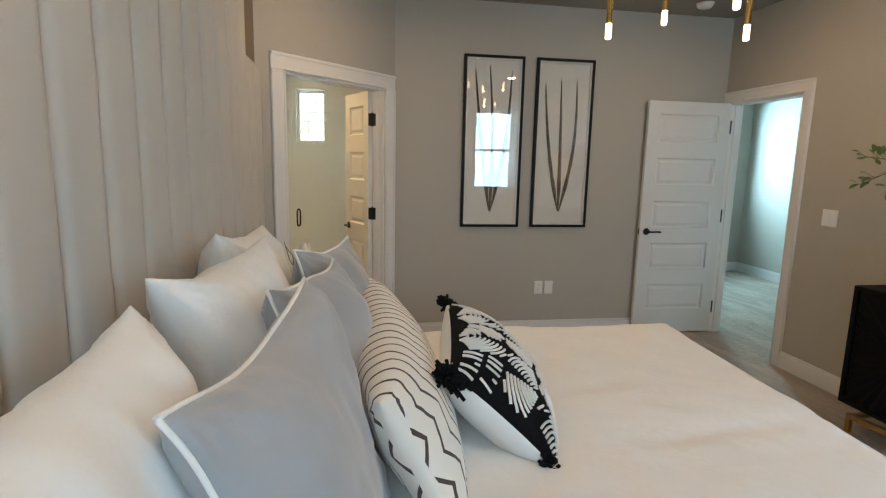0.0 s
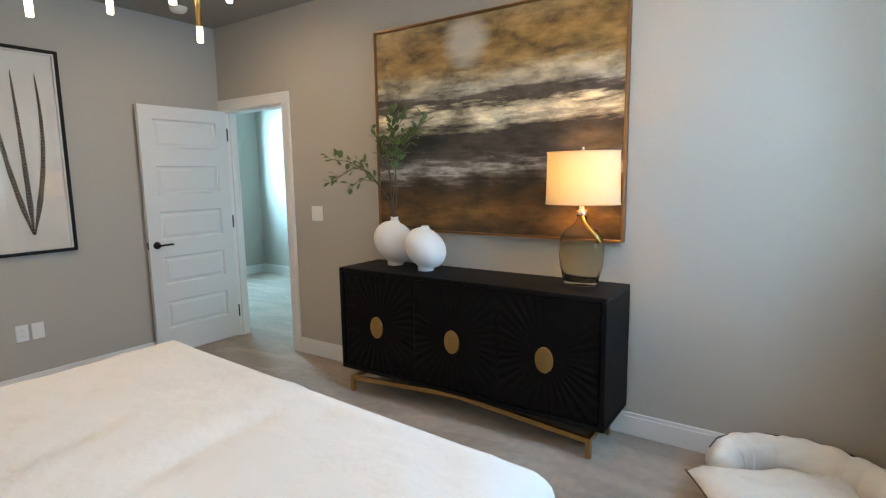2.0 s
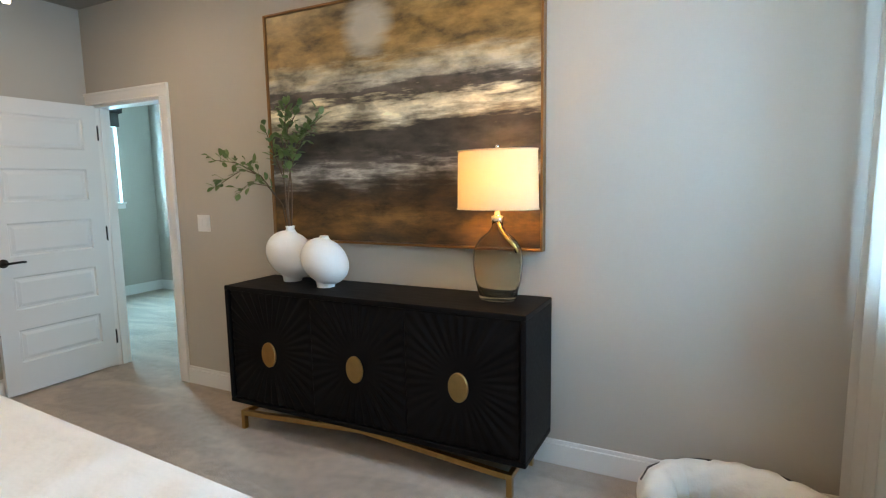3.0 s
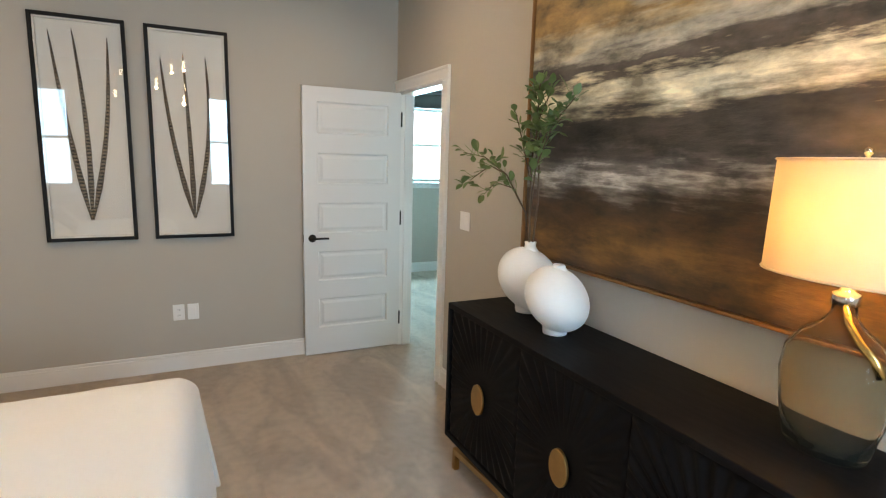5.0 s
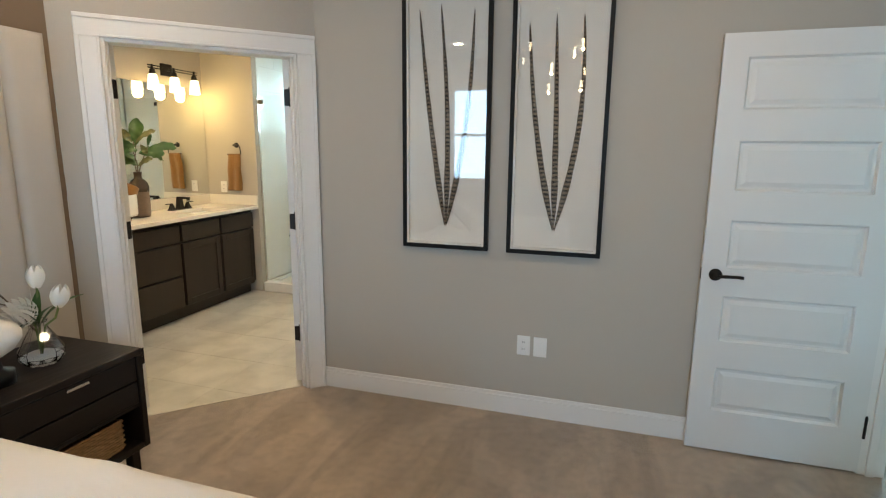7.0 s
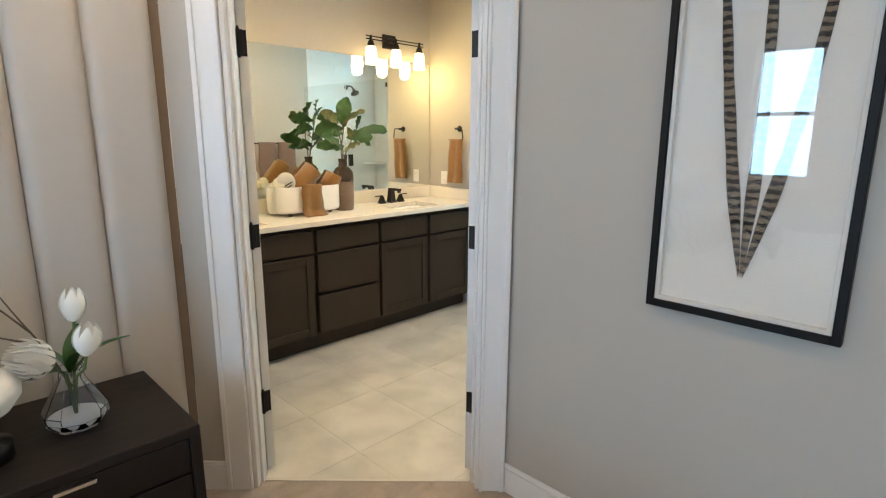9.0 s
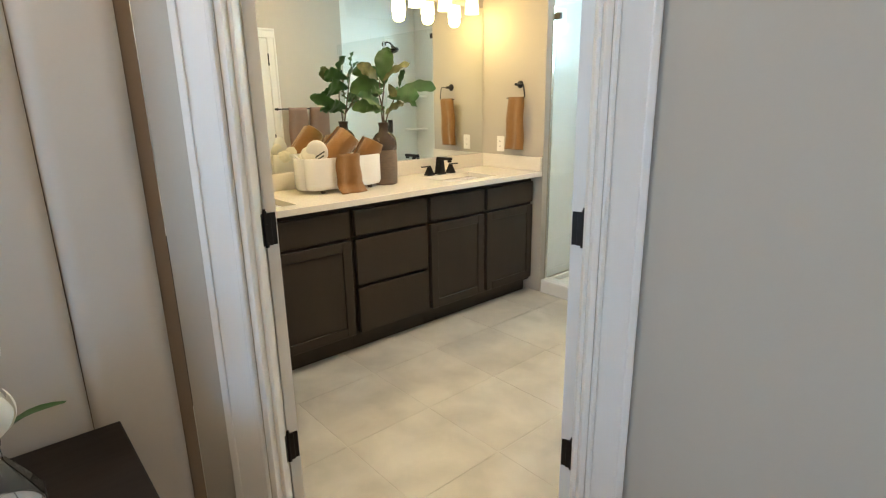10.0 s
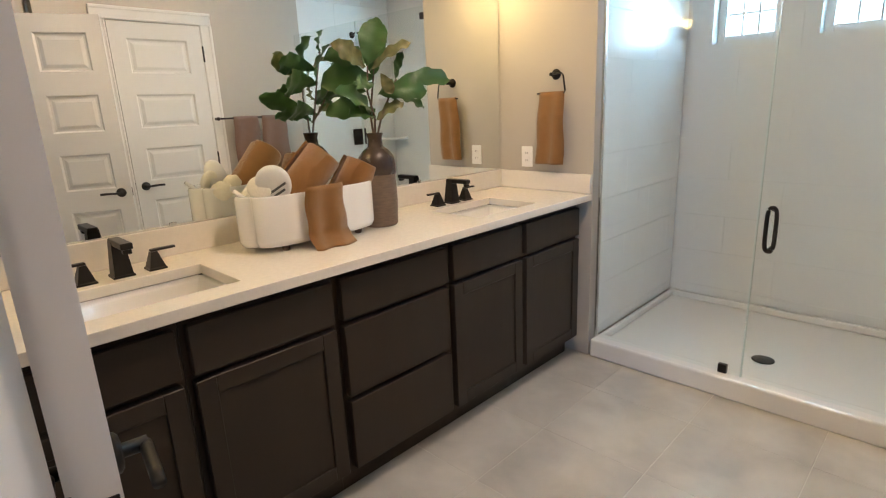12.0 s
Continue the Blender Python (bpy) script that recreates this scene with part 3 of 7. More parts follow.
def window(name, m, w, h, label, rows=2, cols=1, depth=0.16, sill=True, low_split=True):
    """A window in an opening; local x across, y outwards, z up from its sill."""
    e = thing(name, m, label, "window", kind="structure")
    f = 0.045
    y0, y1 = depth - 0.075, depth - 0.02
    for x0, x1, z0, z1 in ((0, f, 0, h), (w - f, w, 0, h), (f, w - f, 0, f), (f, w - f, h - f, h)):
        part("window_frame", box(x0, x1, y0, y1, z0, z1, 0.004, 1), TRIM, e)
    if rows > 1:
        part("sash_rail", box(f, w - f, y0 + 0.004, y1 - 0.004, h / 2 - 0.02, h / 2 + 0.02, 0.003, 1), TRIM, e)
    if cols > 1 or rows == 1:
        n = cols
        for k in range(1, n):
            xx = f + (w - 2 * f) * k / n
            part("muntin", box(xx - 0.006, xx + 0.006, y0 + 0.02, y1 - 0.01, f, h - f), TRIM, e)
        for k in range(1, 5):
            zz = f + (h - 2 * f) * k / 5
            part("muntin", box(f, w - f, y0 + 0.021, y1 - 0.009, zz - 0.006, zz + 0.006), TRIM, e)
    pane = part("pane", box(f, w - f, (y0 + y1) / 2 - 0.002, (y0 + y1) / 2 + 0.002, f, h - f), PANE, e, "clear window glass")
    pane.visible_shadow = False
    if sill:
        part("window_sill", box(-0.04, w + 0.04, -0.03, depth - 0.075, -0.022, 0.0, 0.006, 2), TRIM, e)
        part("apron", box(-0.03, w + 0.03, -0.013, 0, -0.085, -0.022, 0.003, 1), TRIM, e)
    return e


window("window_1", pose(W1[1], SY, WZ[0], 0, 0, 180), W1[1] - W1[0], WZ[1] - WZ[0], "white single-hung bedroom window under a bright blue sky")
window("window_2", pose(W2[1], SY, WZ[0], 0, 0, 180), W2[1] - W2[0], WZ[1] - WZ[0], "white single-hung bedroom window behind a cream curtain")
window("window_3", pose(-1.32, BYN + 0.012, 1.69), 0.35, 0.69, "small high gridded shower window", rows=1, cols=3, sill=False)
window("window_4", pose(-0.77, BYN + 0.012, 1.69), 0.39, 0.69, "small high gridded shower window", rows=1, cols=3, sill=False)
window("window_5", pose(4.42, 7.25, 1.24), 0.66, 0.97, "bright white sash window beyond the doorway", depth=0.14)

# Made-up roll and sheet for the dark band over the hall window.
shade = thing("dark_band_stand_in", pose(4.37, 7.25, 2.215), "dark grey made-up roll standing in for the dark band above the window", "window shade")
DARKBAND = mat("dark_band_charcoal", (0.06, 0.06, 0.06), 0.8, vary=0.1, scale=30, bump=0.2, bscale=300, dist=0.001)
part("band_roll", tube([(0.01, -0.045, 0.205), (0.75, -0.045, 0.205)], 0.036, 16), DARKBAND, shade, "", True)
part("band_sheet", box(0.015, 0.745, -0.012, -0.008, 0.01, 0.205), DARKBAND, shade)
part("bottom_bar", box(0.015, 0.745, -0.017, -0.004, -0.006, 0.010, 0.002, 1), DARKBAND, shade)
for x in (0.0, 0.752):
    part("bracket", box(x, x + 0.008, -0.075, 0.0, 0.165, 0.245, 0.001, 1), BLACKMETAL, shade)

# ---- bedroom: headboard and bed ----


def channel_mesh(w, h, d):
    """One padded channel: bulging front, rounded top; x from 0 to d outwards, y across, z up."""
    bm = bmesh.new()
    n = 10
    prof = []
    for k in range(n + 1):
        u = -1 + 2 * k / n
        prof.append((u * w / 2, (1 - abs(u) ** 7) ** 0.6 if abs(u) < 1 else 0.0))
    levels = [(0, 0.75), (0.03, 1), (h - 0.06, 1), (h - 0.03, 0.96), (h - 0.012, 0.80), (h - 0.003, 0.5), (h, 0.0)]
    rows = [[bm.verts.new((0.02 + (d - 0.02) * p * f if p > 0 else 0.018, y * (0.985 + 0.0 * f), z)) for y, p in prof] for z, f in levels]
    for a, b in zip(rows, rows[1:]):
        for k in range(n):
            bm.faces.new((a[k], a[k + 1], b[k + 1], b[k]))
    for side in (0, n):
        col = [r_[side] for r_ in rows]
        backs = [bm.verts.new((0, v.co.y, v.co.z)) for v in col]
        for k in range(len(col) - 1):
            bm.faces.new((col[k], col[k + 1], backs[k + 1], backs[k]))
    bmesh.ops.recalc_face_normals(bm, faces=bm.faces)
    return bm


hb = thing("upholstered_headboard", pose(WX + 0.002, 0, 0.012), "tall channel-padded greige linen headboard covering the wall", "headboard")
CW = 0.21
low_me, high_me = mesh_of("channel", channel_mesh(CW, 2.02, 0.042), LINEN, True), mesh_of("channel", channel_mesh(CW, 2.50, 0.042), LINEN, True)
for k in range(19):
    y = 3.700 - CW * (k + 0.5)
    c = new("channel", low_me if k < 2 or k > 16 else high_me)
    c.parent, c.location = hb, (0, y, 0)

B0, B1, BS, BN, BZ = -0.55, 1.560, 0.77, 2.75, 0.698


def bed_cloth(x0, x1, y0, y1, ztop, zbot, rnd, flare=0.03, nx=110, ny=110, amp=0.019):
    """A duvet: soft top that rolls over three sides and hangs in shallow folds."""
    bm = bmesh.new()

    hang = ztop - zbot
    arc = math.pi / 2 * rnd
    def roll(s, a, b):
        # s runs along the cloth from one hem to the other
        total = (b - a) - 2 * rnd + 2 * arc + 2 * (hang - rnd)
        p = s * total
        if p < hang - rnd:
            return a, zbot + p, -1, 1 - p / (hang - rnd)
        p -= hang - rnd
        if p < arc:
            th = p / rnd
            return a + rnd - rnd * math.cos(th), ztop - rnd + rnd * math.sin(th), -1, 0
        p -= arc
        flat = (b - a) - 2 * rnd
        if p < flat:
            return a + rnd + p, ztop, 0, 0
        p -= flat
        if p < arc:
            th = p / rnd
            return b - rnd + rnd * math.sin(th), ztop - rnd + rnd * math.cos(th), 1, 0
        p -= arc
        return b, ztop - rnd - p, 1, min(1, p / (hang - rnd))

    grid = []
    for i in range(nx + 1):
        row = []
        s = 0.5 + 0.5 * i / nx
        # along x only the foot end hangs
        x, zx, sx, dx = roll(s, 2 * x0 - x1, x1)
        for j in range(ny + 1):
            y, zy, sy, dy = roll(j / ny, y0, y1)
            z = zx + zy - ztop
            drop_x, drop_y = ztop - zx, ztop - zy
            z = ztop - max(drop_x, drop_y) if min(drop_x, drop_y) > 0 else z
            wob = noise.noise(Vector((x * 2.3, y * 2.3, 3.1))) * amp + noise.noise(Vector((x * 6, y * 7, 9.1))) * amp * 0.5
            crease = max(0, noise.noise(Vector((x * 1.3 + y * 2.2, y * 9 - x * 2, 1.7)))) * amp * 0.8
            if drop_x < 0.02 and drop_y < 0.02:
                z += wob - crease
            fold_y = math.sin(x * 11 + 2 * noise.noise(Vector((x * 2, 4, 0)))) * 0.014 * dy + flare * dy
            fold_x = math.sin(y * 10 + 2 * noise.noise(Vector((y * 2, 8, 0)))) * 0.016 * dx + flare * dx
            x2, y2 = x + sx * fold_x, y + sy * fold_y
            if dx > 0 and dy > 0:
                x2 += sx * 0.02 * min(dx, dy)
            x2 += (y2 - 1.75) * 0.06 * max(0.0, (x2 - x0) / (x1 - x0))
            row.append(bm.verts.new((x2, y2, z)))
        grid.append(row)
    for i in range(nx):
        for j in range(ny):
            bm.faces.new((grid[i][j], grid[i + 1][j], grid[i + 1][j + 1], grid[i][j + 1]))
    bmesh.ops.recalc_face_normals(bm, faces=bm.faces)
    return bm


bed = thing("bed", pose(0, 0, 0), "king bed with upholstered base under white bedding", "bed")
part("mattress", box(B0 + 0.01, B1 - 0.04, BS + 0.04, BN - 0.04, 0.36, 0.655, 0.05, 4), WHITECLOTH, bed, "", True)
part("bed_base", box(B0 + 0.01, B1 - 0.05, BS + 0.05, BN - 0.05, 0.10, 0.36, 0.015, 2), LINEN, bed, "greige linen bed base")
for x, y in ((B0 + 0.12, BS + 0.15), (B0 + 0.12, BN - 0.15), (B1 - 0.2, BS + 0.15), (B1 - 0.2, BN - 0.15)):
    part("leg", lathe([(0.022, 0), (0.03, 0.1)], 16), DARKWOOD, bed, at=pose(x, y, 0))
duvet = part("duvet", bed_cloth(B0 + 0.02, B1 + 0.05, BS - 0.03, BN + 0.03, BZ, 0.16, 0.11), DUVET, smooth=True)
tagged(duvet, "white cotton duvet smoothed over the bed, hanging at the foot", "duvet")
sol = duvet.modifiers.new("thickness", 'SOLIDIFY')
sol.thickness, sol.offset = 0.012, -1

# ---- credenza ----
CR = (2.785, 3.185, 0.995, 2.788, 0.175, 0.863)


def burst_panel(w, h, rays=36):
    """A door front carved with rays that run from its centre; y across, z up, relief towards -x."""
    bm = bmesh.new()
    ny, nz = 72, 80
    g = []
    for i in range(ny + 1):
        row = []
        for j in range(nz + 1):
            y, z = (i / ny - 0.5) * w, (j / nz - 0.5) * h
            r, a = math.hypot(y, z), math.atan2(z, y)
            edge = min(1, (w / 2 - abs(y)) / 0.008, (h / 2 - abs(z)) / 0.008)
            rel = 0.5 + 0.5 * math.cos(a * rays)
            amp = min(1, max(0, (r - 0.08) / 0.10)) * 0.0085
            row.append(bm.verts.new((-amp * rel * max(0, edge), y, z)))
        g.append(row)
    for i in range(ny):
        for j in range(nz):
            bm.faces.new((g[i][j], g[i][j + 1], g[i + 1][j + 1], g[i + 1][j]))
    bmesh.ops.recalc_face_normals(bm, faces=bm.faces)
    for f in bm.faces:
        if f.normal.x > 0:
            f.normal_flip()
    return bm


def credenza():
    x0, x1, y0, y1, z0, z1 = CR
    e = thing("credenza", pose(x0, y0, 0), "black wooden credenza with sunburst doors on a brass base", "credenza")
    L, D = y1 - y0, x1 - x0
    t = 0.026
    part("top", box(0, D, 0, L, z1 - t, z1, 0.004, 2), BLACKWOOD, e)
    part("bottom", box(0, D, 0, L, z0, z0 + t, 0.004, 2), BLACKWOOD, e)
    part("side_panel", box(0, D, 0, t, z0 + t, z1 - t, 0.003, 1), BLACKWOOD, e)
    part("side_panel", box(0, D, L - t, L, z0 + t, z1 - t, 0.003, 1), BLACKWOOD, e)
    part("back_panel", box(D - 0.015, D, t, L - t, z0 + t, z1 - t), BLACKWOOD, e)
    w = (L - 2 * t - 0.012) / 3
    hh = z1 - z0 - 2 * t - 0.006
    me = mesh_of("door", burst_panel(w - 0.004, hh), BLACKWOOD, True)
    for k in range(3):
        yc = t + 0.006 + w * (k + 0.5)
        d = new("door", me)
        d.parent, d.location = e, (0.014, yc, (z0 + z1) / 2)
        d["label"] = "black door carved with sunburst rays"
        part("door_core", box(0.016, 0.034, yc - w / 2 + 0.002, yc + w / 2 - 0.002, z0 + t + 0.003, z1 - t - 0.003), BLACKWOOD, e)
        kb = lathe([(0.0, 0), (0.041, 0), (0.053, 0.004), (0.053, 0.012), (0.050, 0.015), (0.0, 0.015)], 40, 1.32, 0.95)
        part("knob", kb, BRASS, e, "oval aged-brass knob", False, pose(0.006, yc, 0.497, 0, -90, 0))
    for xx in (0.045, D - 0.045):
        for s, (ya, yb) in enumerate(((0.09, L / 2), (L - 0.05, L / 2))):
            part("foot", box(xx - 0.014, xx + 0.014, ya - 0.014, ya + 0.014, 0, 0.112, 0.002, 1), BRASS, e, "aged-brass foot")
            bm = tube([(xx, ya + (0.0142 if yb > ya else -0.0142), 0.098), (xx, yb, 0.158)], 0.0195, 4, square=True)
            part("base_rail", bm, BRASS, e, "aged-brass rail")
    for ya in (0.09, L - 0.05):
        part("cross_rail", box(0.0592, D - 0.0592, ya - 0.013, ya + 0.013, 0.085, 0.111, 0.002, 1), BRASS, e)
    part("base_block", box(0.03, D - 0.03, L / 2 - 0.03, L / 2 + 0.03, 0.150, 0.175), BRASS, e)
    return e


credenza()

# ---- painting over the credenza ----


def painting_material():
    m = bpy.data.materials.new("abstract_canvas")
    m.use_nodes = True
    nt = m.node_tree
    b = nt.nodes["Principled BSDF"]
    b.inputs["Roughness"].default_value = 0.42
    tc = nt.nodes.new("ShaderNodeTexCoord")
    sep = nt.nodes.new("ShaderNodeSeparateXYZ")
    nt.links.new(tc.outputs["Generated"], sep.inputs[0])

    def streaks(sy, sz, detail, dist=0.0):
        mp = nt.nodes.new("ShaderNodeMapping")
        mp.inputs["Scale"].default_value = (1, sy, sz)
        n = nt.nodes.new("ShaderNodeTexNoise")
        n.inputs["Scale"].default_value, n.inputs["Detail"].default_value, n.inputs["Distortion"].default_value = 1, detail, dist
        n.inputs["Roughness"].default_value = 0.62
        nt.links.new(tc.outputs["Generated"], mp.inputs["Vector"])
        nt.links.new(mp.outputs[0], n.inputs["Vector"])
        return n.outputs["Fac"]

    def math_node(op, a, bval):
        n = nt.nodes.new("ShaderNodeMath")
        n.operation = op
        for k, v in enumerate((a, bval)):
            if isinstance(v, (int, float)):
                n.inputs[k].default_value = v
            else:
                nt.links.new(v, n.inputs[k])
        return n.outputs[0]

    wav = math_node('MULTIPLY', math_node('SUBTRACT', streaks(1.8, 3.0, 3), 0.5), 0.11)
    fine = math_node('MULTIPLY', math_node('SUBTRACT', streaks(5.5, 30, 10, 0.12), 0.5), 0.20)
    h = math_node('ADD', math_node('ADD', sep.outputs["Z"], wav), fine)
    ramp = nt.nodes.new("ShaderNodeValToRGB")
    cr = ramp.color_ramp
    stops = [(0.0, (0.055, 0.026, 0.008)), (0.09, (0.15, 0.072, 0.018)), (0.17, (0.075, 0.036, 0.012)), (0.245, (0.042, 0.025, 0.015)), (0.28, (0.15, 0.13, 0.11)), (0.31, (0.42, 0.39, 0.35)), (0.335, (0.13, 0.11, 0.10)),
             (0.38, (0.045, 0.038, 0.034)), (0.475, (0.033, 0.028, 0.026)), (0.505, (0.30, 0.26, 0.18)), (0.54, (0.68, 0.62, 0.46)), (0.575, (0.60, 0.52, 0.36)), (0.60, (0.07, 0.055, 0.045)), (0.64, (0.08, 0.068, 0.060)), (0.67, (0.36, 0.33, 0.27)), (0.715, (0.40, 0.34, 0.23)), (0.77, (0.27, 0.165, 0.06)), (0.88, (0.25, 0.140, 0.042)), (1.0, (0.29, 0.19, 0.085))]
    while len(cr.elements) < len(stops):
        cr.elements.new(0.5)
    for el, (p, c) in zip(cr.elements, stops):
        el.position, el.color = p, (*c, 1)
    nt.links.new(h, ramp.inputs[0])
    blot = nt.nodes.new("ShaderNodeMapRange")
    for k, v in (("From Min", 0.34), ("From Max", 0.66), ("To Min", 0.30), ("To Max", 1.65)):
        blot.inputs[k].default_value = v
    nt.links.new(streaks(7, 13, 8, 0.15), blot.inputs["Value"])
    shade = nt.nodes.new("ShaderNodeVectorMath")
    shade.operation = 'SCALE'
    nt.links.new(ramp.outputs[0], shade.inputs[0])
    nt.links.new(blot.outputs[0], shade.inputs["Scale"])
    # a pale disc near the top
    dist = nt.nodes.new("ShaderNodeVectorMath")
    dist.operation = 'DISTANCE'
    mp = nt.nodes.new("ShaderNodeMapping")
    mp.inputs["Scale"].default_value = (0, 1, 0.8)
    nt.links.new(tc.outputs["Generated"], mp.inputs["Vector"])
    nt.links.new(mp.outputs[0], dist.inputs[0])
    dist.inputs[1].default_value = (0, 0.575, 0.715)
    d2 = math_node('ADD', dist.outputs["Value"], math_node('MULTIPLY', fine, 0.35))
    mr = nt.nodes.new("ShaderNodeMapRange")
    for k, v in (("From Min", 0.05), ("From Max", 0.11), ("To Min", 0.8), ("To Max", 0.0)):
        mr.inputs[k].default_value = v
    nt.links.new(d2, mr.inputs["Value"])
    mix = nt.nodes.new("ShaderNodeMix")
    mix.data_type = 'RGBA'
    nt.links.new(mr.outputs[0], mix.inputs["Factor"])
    nt.links.new(shade.outputs[0], mix.inputs["A"])
    mix.inputs["B"].default_value = (0.58, 0.53, 0.44, 1)
    nt.links.new(mix.outputs["Result"], b.inputs["Base Color"])
    bp = nt.nodes.new("ShaderNodeBump")
    bp.inputs["Strength"].default_value, bp.inputs["Distance"].default_value = 0.5, 0.004
    nt.links.new(streaks(30, 120, 6), bp.inputs["Height"])
    nt.links.new(bp.outputs[0], b.inputs["Normal"])
    return m


PY0, PY1, PZ0, PZ1 = 1.035, 2.75, 1.085, 2.425
FRAMEGOLD = mat("bronze_frame", (0.24, 0.115, 0.04), 0.4, 0.55, vary=0.3, scale=12, bump=0.1, bscale=80, dist=0.001)
pt = thing("painting", pose(EX - 0.002, PY0, PZ0), "large abstract canvas in gold, brown and cream, slim bronze frame", "painting")
part("canvas", box(-0.036, -0.006, 0.016, PY1 - PY0 - 0.016, 0.016, PZ1 - PZ0 - 0.016), painting_material(), pt, "abstract landscape in horizontal gold, cream and black bands")
for y0, y1, z0, z1 in ((0, 0.013, 0, PZ1 - PZ0), (PY1 - PY0 - 0.013, PY1 - PY0, 0, PZ1 - PZ0), (0.013, PY1 - PY0 - 0.013, 0, 0.013), (0.013, PY1 - PY0 - 0.013, PZ1 - PZ0 - 0.013, PZ1 - PZ0)):
    part("frame_side", box(-0.048, 0, y0, y1, z0, z1, 0.002, 1), FRAMEGOLD, pt)

# ---- framed feathers ----


def feather_material():
    m = mat("barred_feather", (0.22, 0.17, 0.125), 0.75, vary=0.3, scale=60, bump=0.3, bscale=300, dist=0.001)
    nt = m.node_tree
    b = nt.nodes["Principled BSDF"]
    src = b.inputs["Base Color"].links[0].from_socket
    w = nt.nodes.new("ShaderNodeTexWave")
    w.bands_direction = 'Z'
    w.inputs["Scale"].default_value, w.inputs["Distortion"].default_value, w.inputs["Detail"].default_value = 14, 3.0, 3
    w.inputs["Detail Scale"].default_value = 4
    tc = nt.nodes.new("ShaderNodeTexCoord")
    nt.links.new(tc.outputs["Object"], w.inputs["Vector"])
    mr = nt.nodes.new("ShaderNodeMapRange")
    mr.inputs["From Min"].default_value, mr.inputs["From Max"].default_value = 0.45, 0.6
    nt.links.new(w.outputs["Fac"], mr.inputs["Value"])
    mix = nt.nodes.new("ShaderNodeMix")
    mix.data_type = 'RGBA'
    nt.links.new(mr.outputs[0], mix.inputs["Factor"])
    nt.links.new(src, mix.inputs["A"])
    mix.inputs["B"].default_value = (0.012, 0.010, 0.010, 1)
    nt.links.new(mix.outputs["Result"], b.inputs["Base Color"])
    return m


FEATHER = feather_material()
BLACKFRAME = mat("black_picture_frame", (0.007, 0.0065, 0.0065), 0.5, spec=0.2, vary=0.3, scale=20, bump=0.1, bscale=80, dist=0.001)
MATBOARD = mat("white_matboard", (0.74, 0.72, 0.68), 0.9, vary=0.015, scale=6, bump=0.1, bscale=300, dist=0.0005)


def feather(base, tip, bend, wide):
    """A long tail feather: two ridged vanes along a bent quill, narrowing to its tip."""
    bm = bmesh.new()
    n = 40
    rows = []
    for k in range(n + 1):
        t = k / n
        x = base[0] + (tip[0] - base[0]) * t + bend * math.sin(math.pi * t)
        z = base[1] + (tip[1] - base[1]) * t
        w = wide * (0.10 + 0.90 * min(1, t / 0.16)) * (1 - t) ** 0.5 * (1 + 0.06 * math.sin(37 * t)) + 0.0012
        rows.append([bm.verts.new((x - w, -0.001, z)), bm.verts.new((x, -0.006, z - 0.012 * (1 - t))), bm.verts.new((x + w, -0.001, z))])
    for a, b in zip(rows, rows[1:]):
        bm.faces.new((a[0], a[1], b[1], b[0]))
        bm.faces.new((a[1], a[2], b[2], b[1]))
    return bm


def feather_art(x0, x1, z0, z1, tips, label):
    w, h = x1 - x0, z1 - z0
    e = thing("framed_art", pose(x0, NY - 0.002, z0), label, "framed art", "pair of feather pictures")
    f = 0.022
    for a, b, c, d in ((0, f, 0, h), (w - f, w, 0, h), (f, w - f, 0, f), (f, w - f, h - f, h)):
        part("frame_side", box(a, b, -0.034, 0, c, d, 0.002, 1), BLACKFRAME, e)
    part("backing", box(f, w - f, -0.006, -0.001, f, h - f), MATBOARD, e, "white mat board")
    g = f + 0.0005
    for a, b, c, d in ((g, g + 0.012, g, h - g), (w - g - 0.012, w - g, g, h - g), (g + 0.012, w - g - 0.012, g, g + 0.012), (g + 0.012, w - g - 0.012, h - g - 0.012, h - g)):
        part("spacer", box(a, b, -0.026, -0.006, c, d, 0.001, 1), MATBOARD, e)
    for (bx, tx, tz, bend) in tips:
        part("feather", feather((w / 2 + bx, h * 0.10), (w / 2 + tx, h * tz), bend, 0.0175), FEATHER, e, "long barred brown tail feather", at=pose(0, -0.0075 - 0.002 * abs(tx) * 5, 0))
    p = part("glazing", box(f, w - f, -0.030, -0.028, f, h - f), ARTGLASS, e, "reflective picture glass")
    p.visible_shadow = False
    return e


feather_art(0.865, 1.365, 0.962, 2.350, ((-0.006, -0.155, 0.93, -0.012), (0, -0.035, 0.945, 0.022), (0.006, 0.150, 0.92, 0.035)), "tall black-framed picture of three barred feathers under glass")
feather_art(1.470, 1.968, 0.962, 2.350, ((-0.006, -0.165, 0.86, -0.026), (0, -0.030, 0.885, 0.004), (0.006, 0.105, 0.88, 0.050)), "tall black-framed picture of three barred feathers beside its twin")

# ---- pillows ----


def pillow_depth(u, v, thick, e=0.48):
    return 0.5 * thick * (max(0.0, 1 - abs(u) ** 2.5) ** e) * (max(0.0, 1 - abs(v) ** 2.5) ** e)


def pillow_point(u, v, w, h, pinch):
    """Where the seam lies: corners stand out, the sides bow in."""
    return u * w / 2 * (1 - pinch * (1 - v * v)), v * h / 2 * (1 - pinch * (1 - u * u))


